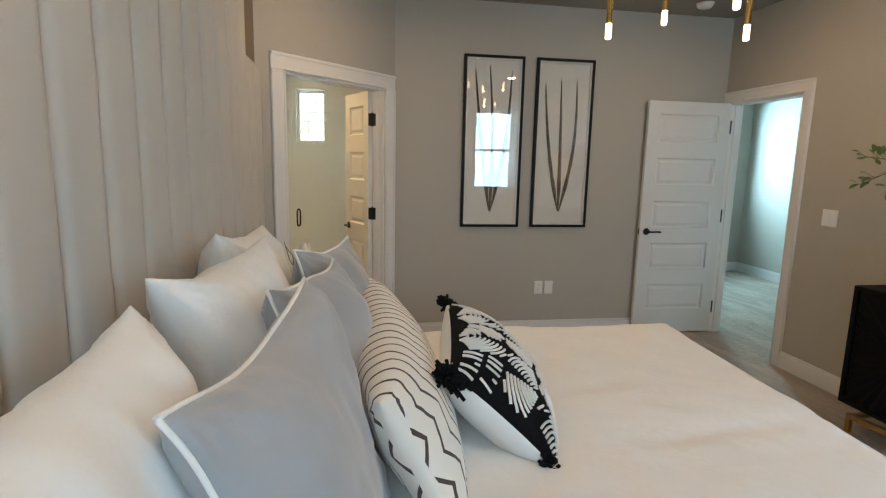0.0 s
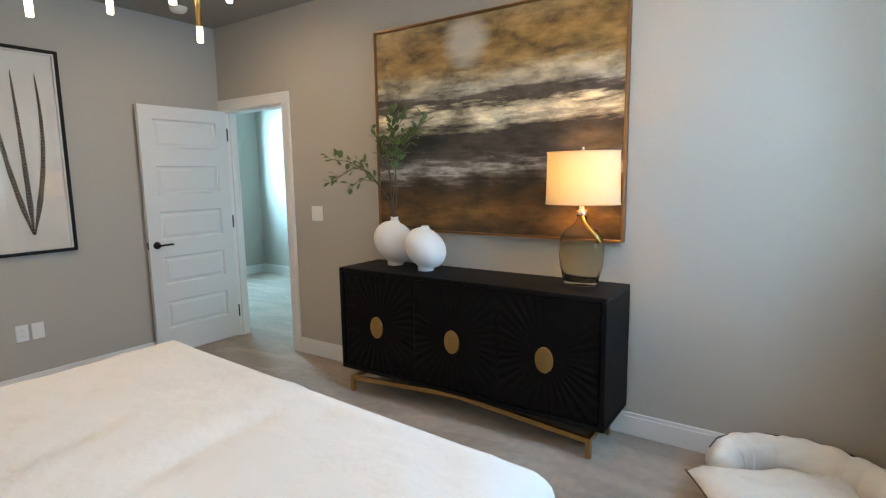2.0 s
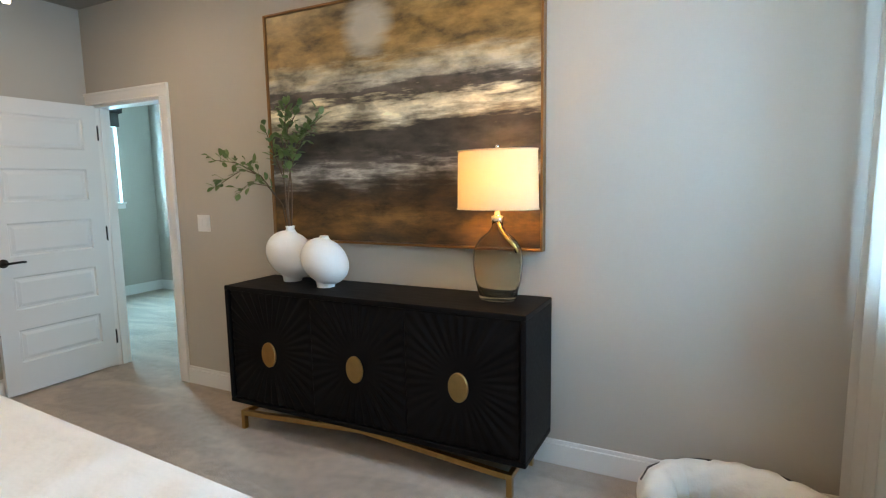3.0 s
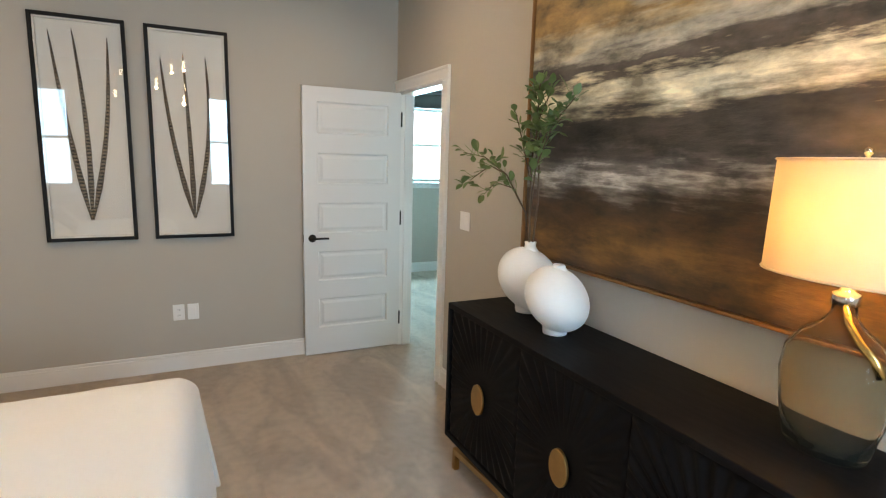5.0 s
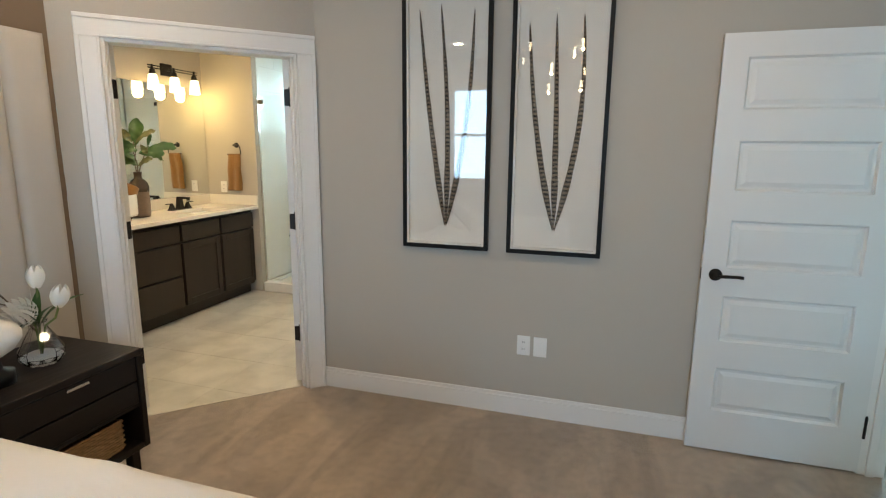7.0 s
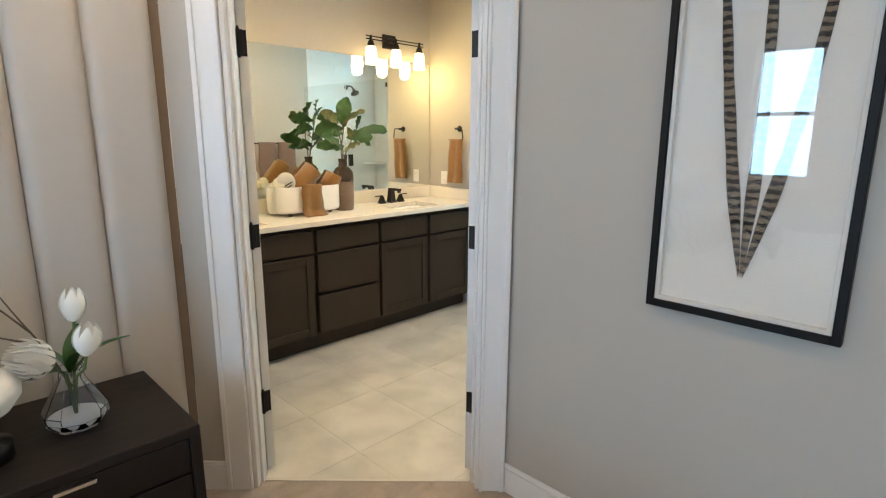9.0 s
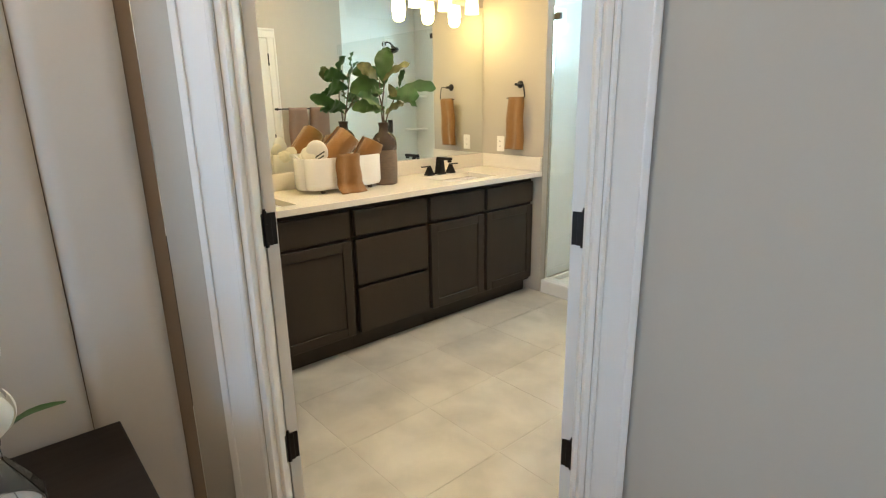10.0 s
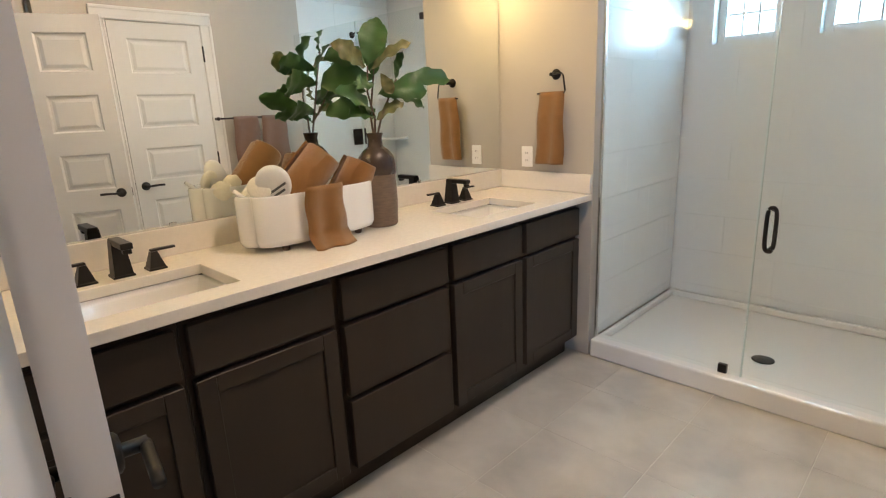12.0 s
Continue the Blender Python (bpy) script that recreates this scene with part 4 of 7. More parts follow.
def slump(x, y, z, w, h, seed, soft):
    """Bends a pillow out of true: corners flop, the sides wander."""
    u, v = x / (w / 2), z / (h / 2)
    n = noise.noise(Vector((x * 3.1 + seed, z * 3.1, seed)))
    m = noise.noise(Vector((x * 4.3, z * 4.3 + seed, 2.7 + seed)))
    c = min(1.0, abs(u * v)) ** 3
    return x + soft * 0.5 * m, y + soft * n + soft * 0.3 * c * (1 if noise.noise(Vector((u * 0.6 + seed, v * 0.6, 5))) > 0 else -0.6), z + soft * 0.6 * noise.noise(Vector((x * 4 + seed, 7.7, z * 2))) - soft * 0.5 * max(0, v) ** 2 * (1 - u * u)


def crimp(u, v, w, h, seed):
    """Creases that fan out from the corners and cross the seams."""
    t = 0.0
    for cu in (-1, 1):
        for cv in (-1, 1):
            dx, dz = (u - cu) * w / 2, (v - cv) * h / 2
            r = math.hypot(dx, dz)
            if r < 0.3:
                a = math.atan2(dz, dx)
                t += math.sin(13 * a + seed * cu + 2.5 * noise.noise(Vector((u * 3, v * 3, seed)))) * math.exp(-r / 0.10) * min(1, r / 0.04)
    edge = max(abs(u), abs(v))
    run = u * w if abs(v) > abs(u) else v * h
    t += 0.7 * max(0.0, noise.noise(Vector((run * 26, seed, 1.5)))) * max(0, (edge - 0.72) / 0.28) * (1 - edge) * 6
    return t


def pillow_mesh(w, h, thick, pinch=0.05, seed=0.0, n=26, wrinkle=0.008, soft=0.0):
    bm = bmesh.new()
    for side in (-1, 1):
        g = []
        for i in range(n + 1):
            row = []
            for j in range(n + 1):
                u, v = math.sin((i / n - 0.5) * math.pi), math.sin((j / n - 0.5) * math.pi)
                x, z = pillow_point(u, v, w, h, pinch)
                d = pillow_depth(u, v, thick)
                k = min(1, d / 0.03)
                d += wrinkle * noise.noise(Vector((x * 6 + seed, z * 6, side * 3 + seed))) * k
                d += wrinkle * 0.5 * noise.noise(Vector((x * 17 + seed, z * 8 + seed, side * 5))) * k
                d += wrinkle * 0.55 * crimp(u, v, w, h, seed + side) * k
                row.append(bm.verts.new(slump(x, side * d, z, w, h, seed, soft)))
            g.append(row)
        for i in range(n):
            for j in range(n):
                f = (g[i][j], g[i + 1][j], g[i + 1][j + 1], g[i][j + 1])
                bm.faces.new(f if side < 0 else tuple(reversed(f)))
    bmesh.ops.remove_doubles(bm, verts=bm.verts, dist=0.0008)
    bmesh.ops.recalc_face_normals(bm, faces=bm.faces)
    return bm


def seam(w, h, pinch, r, seed=0.0, soft=0.0, n=26):
    pts = []
    for side in range(4):
        for k in range(n):
            t = math.sin((k / n - 0.5) * math.pi)
            u, v = ((t, -1), (1, t), (-t, 1), (-1, -t))[side]
            x, z = pillow_point(u, v, w, h, pinch)
            pts.append(slump(x, 0, z, w, h, seed, soft))
    pts.append(pts[0])
    return tube(pts, r, 8)


def lying(x, y, z, lean, turn=0, roll=0):
    return pose(x, y, z, 0, 0, 90 + turn) @ pose(0, 0, 0, -lean, 0, 0) @ pose(0, 0, 0, 0, roll, 0)


for k, (x, y, z, lean, turn, roll) in enumerate(((-0.330, 0.950, 0.915, 12, -3, -2), (-0.285, 1.700, 0.945, 12, -11, 0), (-0.360, 2.27, 0.935, 9, -5, 5))):
    p = part("pillow", pillow_mesh(0.62, 0.62, 0.28, 0.095, k * 7.3 + 1.1, 44, 0.022, 0.030), WHITECLOTH, smooth=True, at=lying(x, y, z, lean, turn, roll))
    tagged(p, "plump white cotton sham leaning on the padded headboard", "pillow", "white shams")
for k, (x, y, z, lean, turn, roll) in enumerate(((-0.075, 1.225, 0.905, 18, -12, -4), (-0.040, 1.79, 0.895, 17, -11, 4), (-0.040, 2.34, 0.890, 14, -14, 2))):
    p = thing("piped_pillow", lying(x, y, z, lean, turn, roll), "grey cloth pillow edged with white piping, on the bed", "pillow", "grey piped pillows")
    part("cover", pillow_mesh(0.61, 0.59, 0.23, 0.085, 30 + k * 5.1, 44, 0.022, 0.028), GREYCLOTH, p, "soft grey cover", True)
    part("piping", seam(0.614, 0.594, 0.085, 0.0050, 30 + k * 5.1, 0.028), PIPING, p, "white corded piping", True)


def zigzag_material():
    m = mat("zigzag_cloth", (0.78, 0.73, 0.66), 0.9, vary=0.04, scale=20, bump=0.4, bscale=300, dist=0.001, sheen=0.2)
    nt = m.node_tree
    b = nt.nodes["Principled BSDF"]
    src = b.inputs["Base Color"].links[0].from_socket
    tc, sep = nt.nodes.new("ShaderNodeTexCoord"), nt.nodes.new("ShaderNodeSeparateXYZ")
    nt.links.new(tc.outputs["Object"], sep.inputs[0])

    def mth(op, a, c, d=None):
        n = nt.nodes.new("ShaderNodeMath")
        n.operation = op
        for k, v in enumerate((a, c, d)):
            if v is None:
                continue
            if isinstance(v, (int, float)):
                n.inputs[k].default_value = v
            else:
                nt.links.new(v, n.inputs[k])
        return n.outputs[0]

    zig = mth('PINGPONG', mth('ADD', sep.outputs["Z"], 1.0), 0.066)
    along = mth('ADD', mth('ADD', sep.outputs["X"], 3.0), mth('MULTIPLY', zig, 0.52))
    line = mth('PINGPONG', along, 0.031)
    mr = nt.nodes.new("ShaderNodeMapRange")
    mr.inputs["From Min"].default_value, mr.inputs["From Max"].default_value = 0.0043, 0.0056
    mr.inputs["To Min"].default_value, mr.inputs["To Max"].default_value = 1.0, 0.0
    nt.links.new(line, mr.inputs["Value"])
    mix = nt.nodes.new("ShaderNodeMix")
    mix.data_type = 'RGBA'
    ends = mth('LESS_THAN', mth('ABSOLUTE', sep.outputs["X"], 0.0), 0.605)
    nt.links.new(mth('MULTIPLY', mr.outputs[0], ends), mix.inputs["Factor"])
    nt.links.new(src, mix.inputs["A"])
    mix.inputs["B"].default_value = (0.055, 0.035, 0.03, 1)
    nt.links.new(mix.outputs["Result"], b.inputs["Base Color"])
    return m


lum = part("lumbar_pillow", pillow_mesh(1.26, 0.40, 0.25, 0.03, 71.0, 44, 0.010, 0.012), zigzag_material(), smooth=True, at=lying(0.150, 1.915, 0.825, 27, 1))
tagged(lum, "long cream lumbar pillow with thin dark zigzag lines", "pillow")

BLACKYARN = mat("black_tufted_yarn", (0.007, 0.007, 0.008), 0.95, vary=0.3, scale=80, bump=0.7, bscale=350, dist=0.002, spec=0.1)
WHITEYARN = mat("white_tufted_yarn", (0.80, 0.78, 0.74), 0.95, vary=0.06, scale=80, bump=0.6, bscale=350, dist=0.002, sheen=0.3)


def tufted_pillow(m):
    w, h, th, pinch = 0.70, 0.41, 0.25, 0.03
    e = thing("tufted_pillow", m, "black and white tufted lumbar pillow with black tassels", "pillow")
    bm = pillow_mesh(w, h, th, pinch, 55.0, 40, 0.0015)
    me_ob = part("cover", bm, [WHITECLOTH, BLACKYARN], e, "white back and black tufted front", True)
    for p in me_ob.data.polygons:
        c = p.center
        if c.y < -0.012:
            p.material_index = 1
    rnd = random.Random(5)

    def on_front(x, z):
        u, v = x / (w / 2), z / (h / 2)
        px, pz = pillow_point(u, v, w, h, pinch)
        return px, -pillow_depth(u, v, th) - 0.0035, pz

    bm = bmesh.new()
    blocks = 6
    bw, bh = (w - 0.010) / blocks, (h - 0.006) / 3
    for b in range(blocks):
        for half in (0, 1, 2):
            x0, z0 = -w / 2 + 0.005 + b * bw, -h / 2 + 0.003 + half * bh
            kind = (b * 2 + half * 3 + b // 3) % 5
            corner = (x0 + (bw if (b + half) % 2 else 0), z0 + (bh if half == 2 else 0))
            strokes = []
            if kind in (0, 2, 3):
                # arcs round one corner of the block
                r = 0.022
                while r < 0.180:
                    strokes.append([(corner[0] + r * math.cos(a * math.pi / 14), corner[1] + r * math.sin(a * math.pi / 14)) for a in range(29)])
                    r += 0.0135
            elif kind == 1:
                # short upright bars in two rows
                for row in (0, 1):
                    n = int(bw / 0.021)
                    for k in range(n):
                        x = x0 + bw * (k + 0.5) / n
                        strokes.append([(x + (t - 0.5) * 0.012, z0 + bh * (0.08 + 0.47 * row + 0.36 * t)) for t in (0, 0.33, 0.67, 1)])
            else:
                # slanting dashes
                for k in range(8):
                    f = (k + 0.5) / 8
                    strokes.append([(x0 + bw * (0.06 + 0.88 * t), z0 + bh * (1.25 * f - 0.28 + 0.30 * t)) for t in (0, 0.2, 0.4, 0.6, 0.8, 1)])
            for st in strokes:
                run = []
                skip = rnd.uniform(0, 0.12)
                for x, z in st + [(9, 9)]:
                    inside = x0 + 0.005 < x < x0 + bw - 0.005 and z0 + 0.004 < z < z0 + bh - 0.004
                    if inside and rnd.random() > skip * 0.5:
                        run.append((x, z))
                        continue
                    if len(run) > 1:
                        fine = []
                        for p0, p1 in zip(run, run[1:]):
                            for f4 in range(3):
                                fine.append(on_front(p0[0] + (p1[0] - p0[0]) * f4 / 3, p0[1] + (p1[1] - p0[1]) * f4 / 3))
                        fine.append(on_front(*run[-1]))
                        tube(fine, rnd.uniform(0.0036, 0.0048), 5, bm)
                    run = []
    tufts = part("yarn_tufting", bm, WHITEYARN, e, "rows of raised white yarn dashes", True)
    tufts["kind"] = "stuff"
    for sx in (-1, 1):
        for sz in (-1, 1):
            bm = bmesh.new()
            for k in range(110):
                a, t = rnd.uniform(0, 6.28), rnd.uniform(0.015, 0.035)
                dx, dz = sx * rnd.uniform(-0.01, 0.040), sz * rnd.uniform(-0.045, 0.030)
                tube([(0, 0, 0), (dx * 0.5, math.cos(a) * t * 0.6, dz * 0.5 + math.sin(a) * t * 0.5), (dx, math.cos(a) * t * 0.9, dz + math.sin(a) * t - 0.005)], 0.0055, 5, bm)
            part("tassel", bm, BLACKYARN, e, "bushy black yarn tassel", True, pose(sx * w / 2 * 0.985, 0, sz * h / 2 * 0.985))
    return e


tufted_pillow(lying(0.462, 1.89, 0.803, 48, -9, 0))

# ---- nightstand and what stands on it ----


def nightstand():
    x0, x1, y0, y1 = -0.53, 0.0, 2.90, 3.545
    e = thing("nightstand", pose(0, 0, 0), "dark espresso nightstand with two drawers and a basket shelf", "nightstand")
    part("top", box(x0, x1, y0, y1, 0.588, 0.62, 0.004, 2), DARKWOOD, e)
    for a, b in ((y0, y0 + 0.03), (y1 - 0.03, y1)):
        part("side_panel", box(x0, x1, a, b, 0.14, 0.588, 0.003, 1), DARKWOOD, e)
    part("back_panel", box(x0, x0 + 0.012, y0 + 0.03, y1 - 0.03, 0.14, 0.588), DARKWOOD, e)
    part("shelf", box(x0 + 0.012, x1 - 0.004, y0 + 0.03, y1 - 0.03, 0.14, 0.168, 0.002, 1), DARKWOOD, e)
    part("divider", box(x0 + 0.012, x1 - 0.012, y0 + 0.03, y1 - 0.03, 0.345, 0.362), DARKWOOD, e)
    for z0, z1 in ((0.474, 0.584), (0.366, 0.468)):
        d = part("drawer", box(x0 + 0.02, x1 - 0.006, y0 + 0.034, y1 - 0.034, z0, z1, 0.004, 2), DARKWOOD, e)
        zc = (z0 + z1) / 2 + 0.045
        if z0 > 0.45:
            hb_ = box(x1 + 0.010, x1 + 0.018, 3.172, 3.268, zc - 0.006, zc + 0.006, 0.002, 1)
            box(x1 - 0.006, x1 + 0.011, 3.182, 3.190, zc - 0.004, zc + 0.004, into=hb_)
            box(x1 - 0.006, x1 + 0.011, 3.250, 3.258, zc - 0.004, zc + 0.004, into=hb_)
            part("handle", hb_, CHROME, d, "slim brushed nickel pull")
    for x in (x0 + 0.05, x1 - 0.05):
        for y in (y0 + 0.06, y1 - 0.06):
            part("leg", box(x - 0.022, x + 0.022, y - 0.022, y + 0.022, 0, 0.14, 0.003, 1), DARKWOOD, e)
    return e


nightstand()
WICKER = mat("woven_wicker", (0.30, 0.17, 0.075), 0.75, vary=0.35, scale=40, bump=0.4, bscale=200, dist=0.001)


def wicker_basket(m, w, d, h):
    e = thing("wicker_basket", m, "woven brown wicker basket on the nightstand shelf", "basket")
    n, rows = 56, 12
    for side in range(1):
        bm = bmesh.new()
        for r in range(rows):
            z = 0.008 + (h - 0.016) * r / (rows - 1)
            pts = []
            for k in range(n + 1):
                t = k / n * 2 * (w + d)
                if t < w:
                    x, y = t - w / 2, -d / 2
                elif t < w + d:
                    x, y = w / 2, t - w - d / 2
                elif t < 2 * w + d:
                    x, y = w / 2 - (t - w - d), d / 2
                else:
                    x, y = -w / 2, d / 2 - (t - 2 * w - d)
                k_out = 0.004 * (1 if (k + r) % 2 else -1)
                L = math.hypot(x, y)
                pts.append((x + k_out * x / L, y + k_out * y / L, z))
            tube(pts, 0.0075, 5, bm)
        part("weave", bm, WICKER, e, "", True)
    part("base", box(-w / 2, w / 2, -d / 2, d / 2, 0, 0.008), WICKER, e)
    return e


wicker_basket(pose(-0.22, 3.235, 0.169), 0.36, 0.40, 0.145)
ORN = thing("ceramic_ornament", pose(-0.20, 3.075, 0.62), "white rounded ceramic ornament on a small black base", "ornament")
part("base", lathe([(0.0, 0), (0.055, 0), (0.055, 0.05), (0.02, 0.06), (0.012, 0.11), (0.0, 0.11)], 28), BLACKMETAL, ORN, "black base", True)
part("bowl", lathe([(0.0, 0.105), (0.02, 0.107), (0.062, 0.135), (0.09, 0.175), (0.092, 0.20), (0.075, 0.232), (0.035, 0.25), (0.0, 0.253)], 32), PLASTER, ORN, "white rounded body", True)


def leaf_mesh(bm, base, tip, wide, up, fold=0.15, n=6, curl=0.0):
    """One leaf between two points."""
    a, b = Vector(base), Vector(tip)
    d = b - a
    side = d.cross(Vector(up)).normalized()
    nrm = side.cross(d).normalized()
    L = d.length
    prev = None
    for k in range(n + 1):
        t = k / n
        w = wide * math.sin(math.pi * min(1, (t * 0.92 + 0.04))) ** 0.75
        c = a + d * t + nrm * (curl * L * math.sin(math.pi * t))
        row = (bm.verts.new(c - side * w + nrm * fold * w), bm.verts.new(c), bm.verts.new(c + side * w + nrm * fold * w))
        if prev:
            bm.faces.new((prev[0], prev[1], row[1], row[0]))
            bm.faces.new((prev[1], prev[2], row[2], row[1]))
        prev = row
    return bm


def tulip_head(bm, c, axis, r, L, rnd, petals=6):
    """Overlapping cupped petals closed into a bud."""
    ax = Vector(axis).normalized()
    u = ax.orthogonal().normalized()
    w = ax.cross(u)
    for p in range(petals):
        a0 = 2 * math.pi * p / petals + rnd.uniform(-0.1, 0.1)
        rr = r * (1.0 if p % 2 else 0.9)
        n, mcount = 8, 5
        prev = None
        for k in range(n + 1):
            t = k / n
            rad = rr * (math.sin(math.pi * (0.12 + 0.72 * t)) ** 0.8)
            half = 0.62 * math.sin(math.pi * min(1, 0.15 + 0.8 * t)) ** 0.7
            row = []
            for j in range(mcount + 1):
                a = a0 + (j / mcount - 0.5) * 2 * half
                row.append(bm.verts.new(Vector(c) + ax * (t * L) + (u * math.cos(a) + w * math.sin(a)) * rad))
            if prev:
                for j in range(mcount):
                    bm.faces.new((prev[j], prev[j + 1], row[j + 1], row[j]))
            prev = row
    return bm


def flower_vase():
    rnd = random.Random(11)
    e = thing("flower_vase", pose(-0.255, 3.285, 0.62), "clear faceted glass vase with white tulips, protea and twigs", "flower vase")
    outer = [(0.0, 0.0), (0.062, 0.0), (0.083, 0.03), (0.086, 0.055), (0.06, 0.105), (0.034, 0.15), (0.033, 0.18), (0.036, 0.185)]
    inner = [(0.033, 0.184), (0.030, 0.178), (0.031, 0.15), (0.056, 0.105), (0.081, 0.055), (0.078, 0.033), (0.058, 0.012), (0.0, 0.012)]
    part("glass_body", lathe(outer + inner, 10), CLEARGLASS, e, "clear faceted glass")
    part("pebbles", lathe([(0.0, 0.0125), (0.057, 0.0135), (0.074, 0.03), (0.05, 0.042), (0.0, 0.036)], 20), PLASTER, e, "white pebbles in the water", True)
    heads = (((-0.022, 0.030, 0.315), (0.0, 0.05, 1), 0.035, 0.095), ((0.090, 0.030, 0.245), (0.25, 0.1, 1), 0.037, 0.092))
    for c, ax, r, L in heads:
        bm = tulip_head(bmesh.new(), c, ax, r, L, rnd)
        st = part("tulip", bm, PETAL, e, "closed white tulip", True)
        part("stem", tube([(0.0, 0.0, 0.03), (c[0] * 0.3, c[1] * 0.3, 0.16), (c[0] * 0.8, c[1] * 0.8, c[2] - 0.05), c], 0.0045, 6), LEAF, st, "", True)
    bm = bmesh.new()
    pc, pax = Vector((0.02, -0.055, 0.225)), Vector((0.55, -0.75, 0.45)).normalized()
    for ring in range(4):
        cnt = 10 + ring * 2
        for k in range(cnt):
            a = 2 * math.pi * (k + 0.5 * ring) / cnt
            u = pax.orthogonal().normalized()
            w = pax.cross(u)
            out = u * math.cos(a) + w * math.sin(a)
            r0 = 0.012 + 0.006 * ring
            tip = pc + pax * (0.12 - 0.014 * ring) + out * (0.018 + 0.014 * ring)
            leaf_mesh(bm, pc + out * r0, tip, 0.008, out, 0.2, 5, 0.10)
    pr = part("protea", bm, PETAL, e, "cream protea bloom with pointed petals", True)
    part("stem", tube([(0.0, 0.0, 0.03), (0.0, -0.01, 0.16), tuple(pc)], 0.005, 6), LEAF, pr, "", True)
    for b_, t_, w_ in (((0, 0, 0.15), (0.10, 0.14, 0.27), 0.022), ((0, 0, 0.15), (-0.02, -0.08, 0.26), 0.026), ((0, 0.0, 0.16), (0.07, 0.03, 0.25), 0.02), ((0, 0, 0.16), (0.04, -0.10, 0.19), 0.028), ((0, 0, 0.16), (-0.03, 0.04, 0.30), 0.018)):
        part("leaf", leaf_mesh(bmesh.new(), b_, t_, w_, (0, 0, 1), 0.3, 8, 0.12), FIGLEAF, e, "pointed green leaf", True)
    for pts in (((0, 0, 0.12), (-0.05, -0.05, 0.25), (-0.09, -0.09, 0.33), (-0.11, -0.14, 0.44)), ((-0.07, -0.07, 0.29), (-0.07, -0.12, 0.36), (-0.10, -0.17, 0.42)), ((-0.05, -0.05, 0.25), (-0.04, -0.14, 0.30), (-0.02, -0.24, 0.31))):
        part("twig", tube(pts, 0.0035, 6, taper=0.5), TWIG, e, "bare brown twig", True)
    return e


flower_vase()

# ---- on the credenza ----
CT = CR[5]


def round_vase(x, y, r, h, turn, label):
    """A flattened round body tipped on its side, with a short upright neck and a small foot."""
    prof = [(r * math.sin(math.pi * k / 22), -0.82 * r * math.cos(math.pi * k / 22)) for k in range(23)]
    prof[0], prof[-1] = (0.0, -0.82 * r), (0.0, 0.82 * r)
    bm = lathe(prof, 56)
    bmesh.ops.transform(bm, matrix=Matrix.Rotation(radians(46), 4, 'Y'), verts=bm.verts)
    half = max(v.co.z for v in bm.verts)
    for v in bm.verts:
        v.co *= 1 + 0.016 * noise.noise(v.co * 9)
        v.co.z += half + 0.012
    top = 2 * half + 0.012
    lathe([(r * 0.30, top - 0.026), (r * 0.20, top - 0.004), (r * 0.155, top + 0.010), (r * 0.175, h), (r * 0.12, h), (r * 0.10, top), (0.0, top - 0.02)], 32, 1, 1, bm)
    lathe([(0.0, 0.0), (r * 0.34, 0.0), (r * 0.35, 0.008), (r * 0.36, 0.030), (r * 0.50, 0.055), (0.0, 0.06)], 40, 1, 1, bm)
    return tagged(part("round_vase", bm, PLASTER, smooth=True, at=pose(x, y, CT, 0, 0, turn)), label, "vase", "white round vases")


round_vase(3.062, 2.525, 0.156, 0.325, -40, "larger white plaster vase holding green branches")
round_vase(2.985, 2.215, 0.143, 0.282, -40, "smaller white plaster vase, empty, beside its twin")


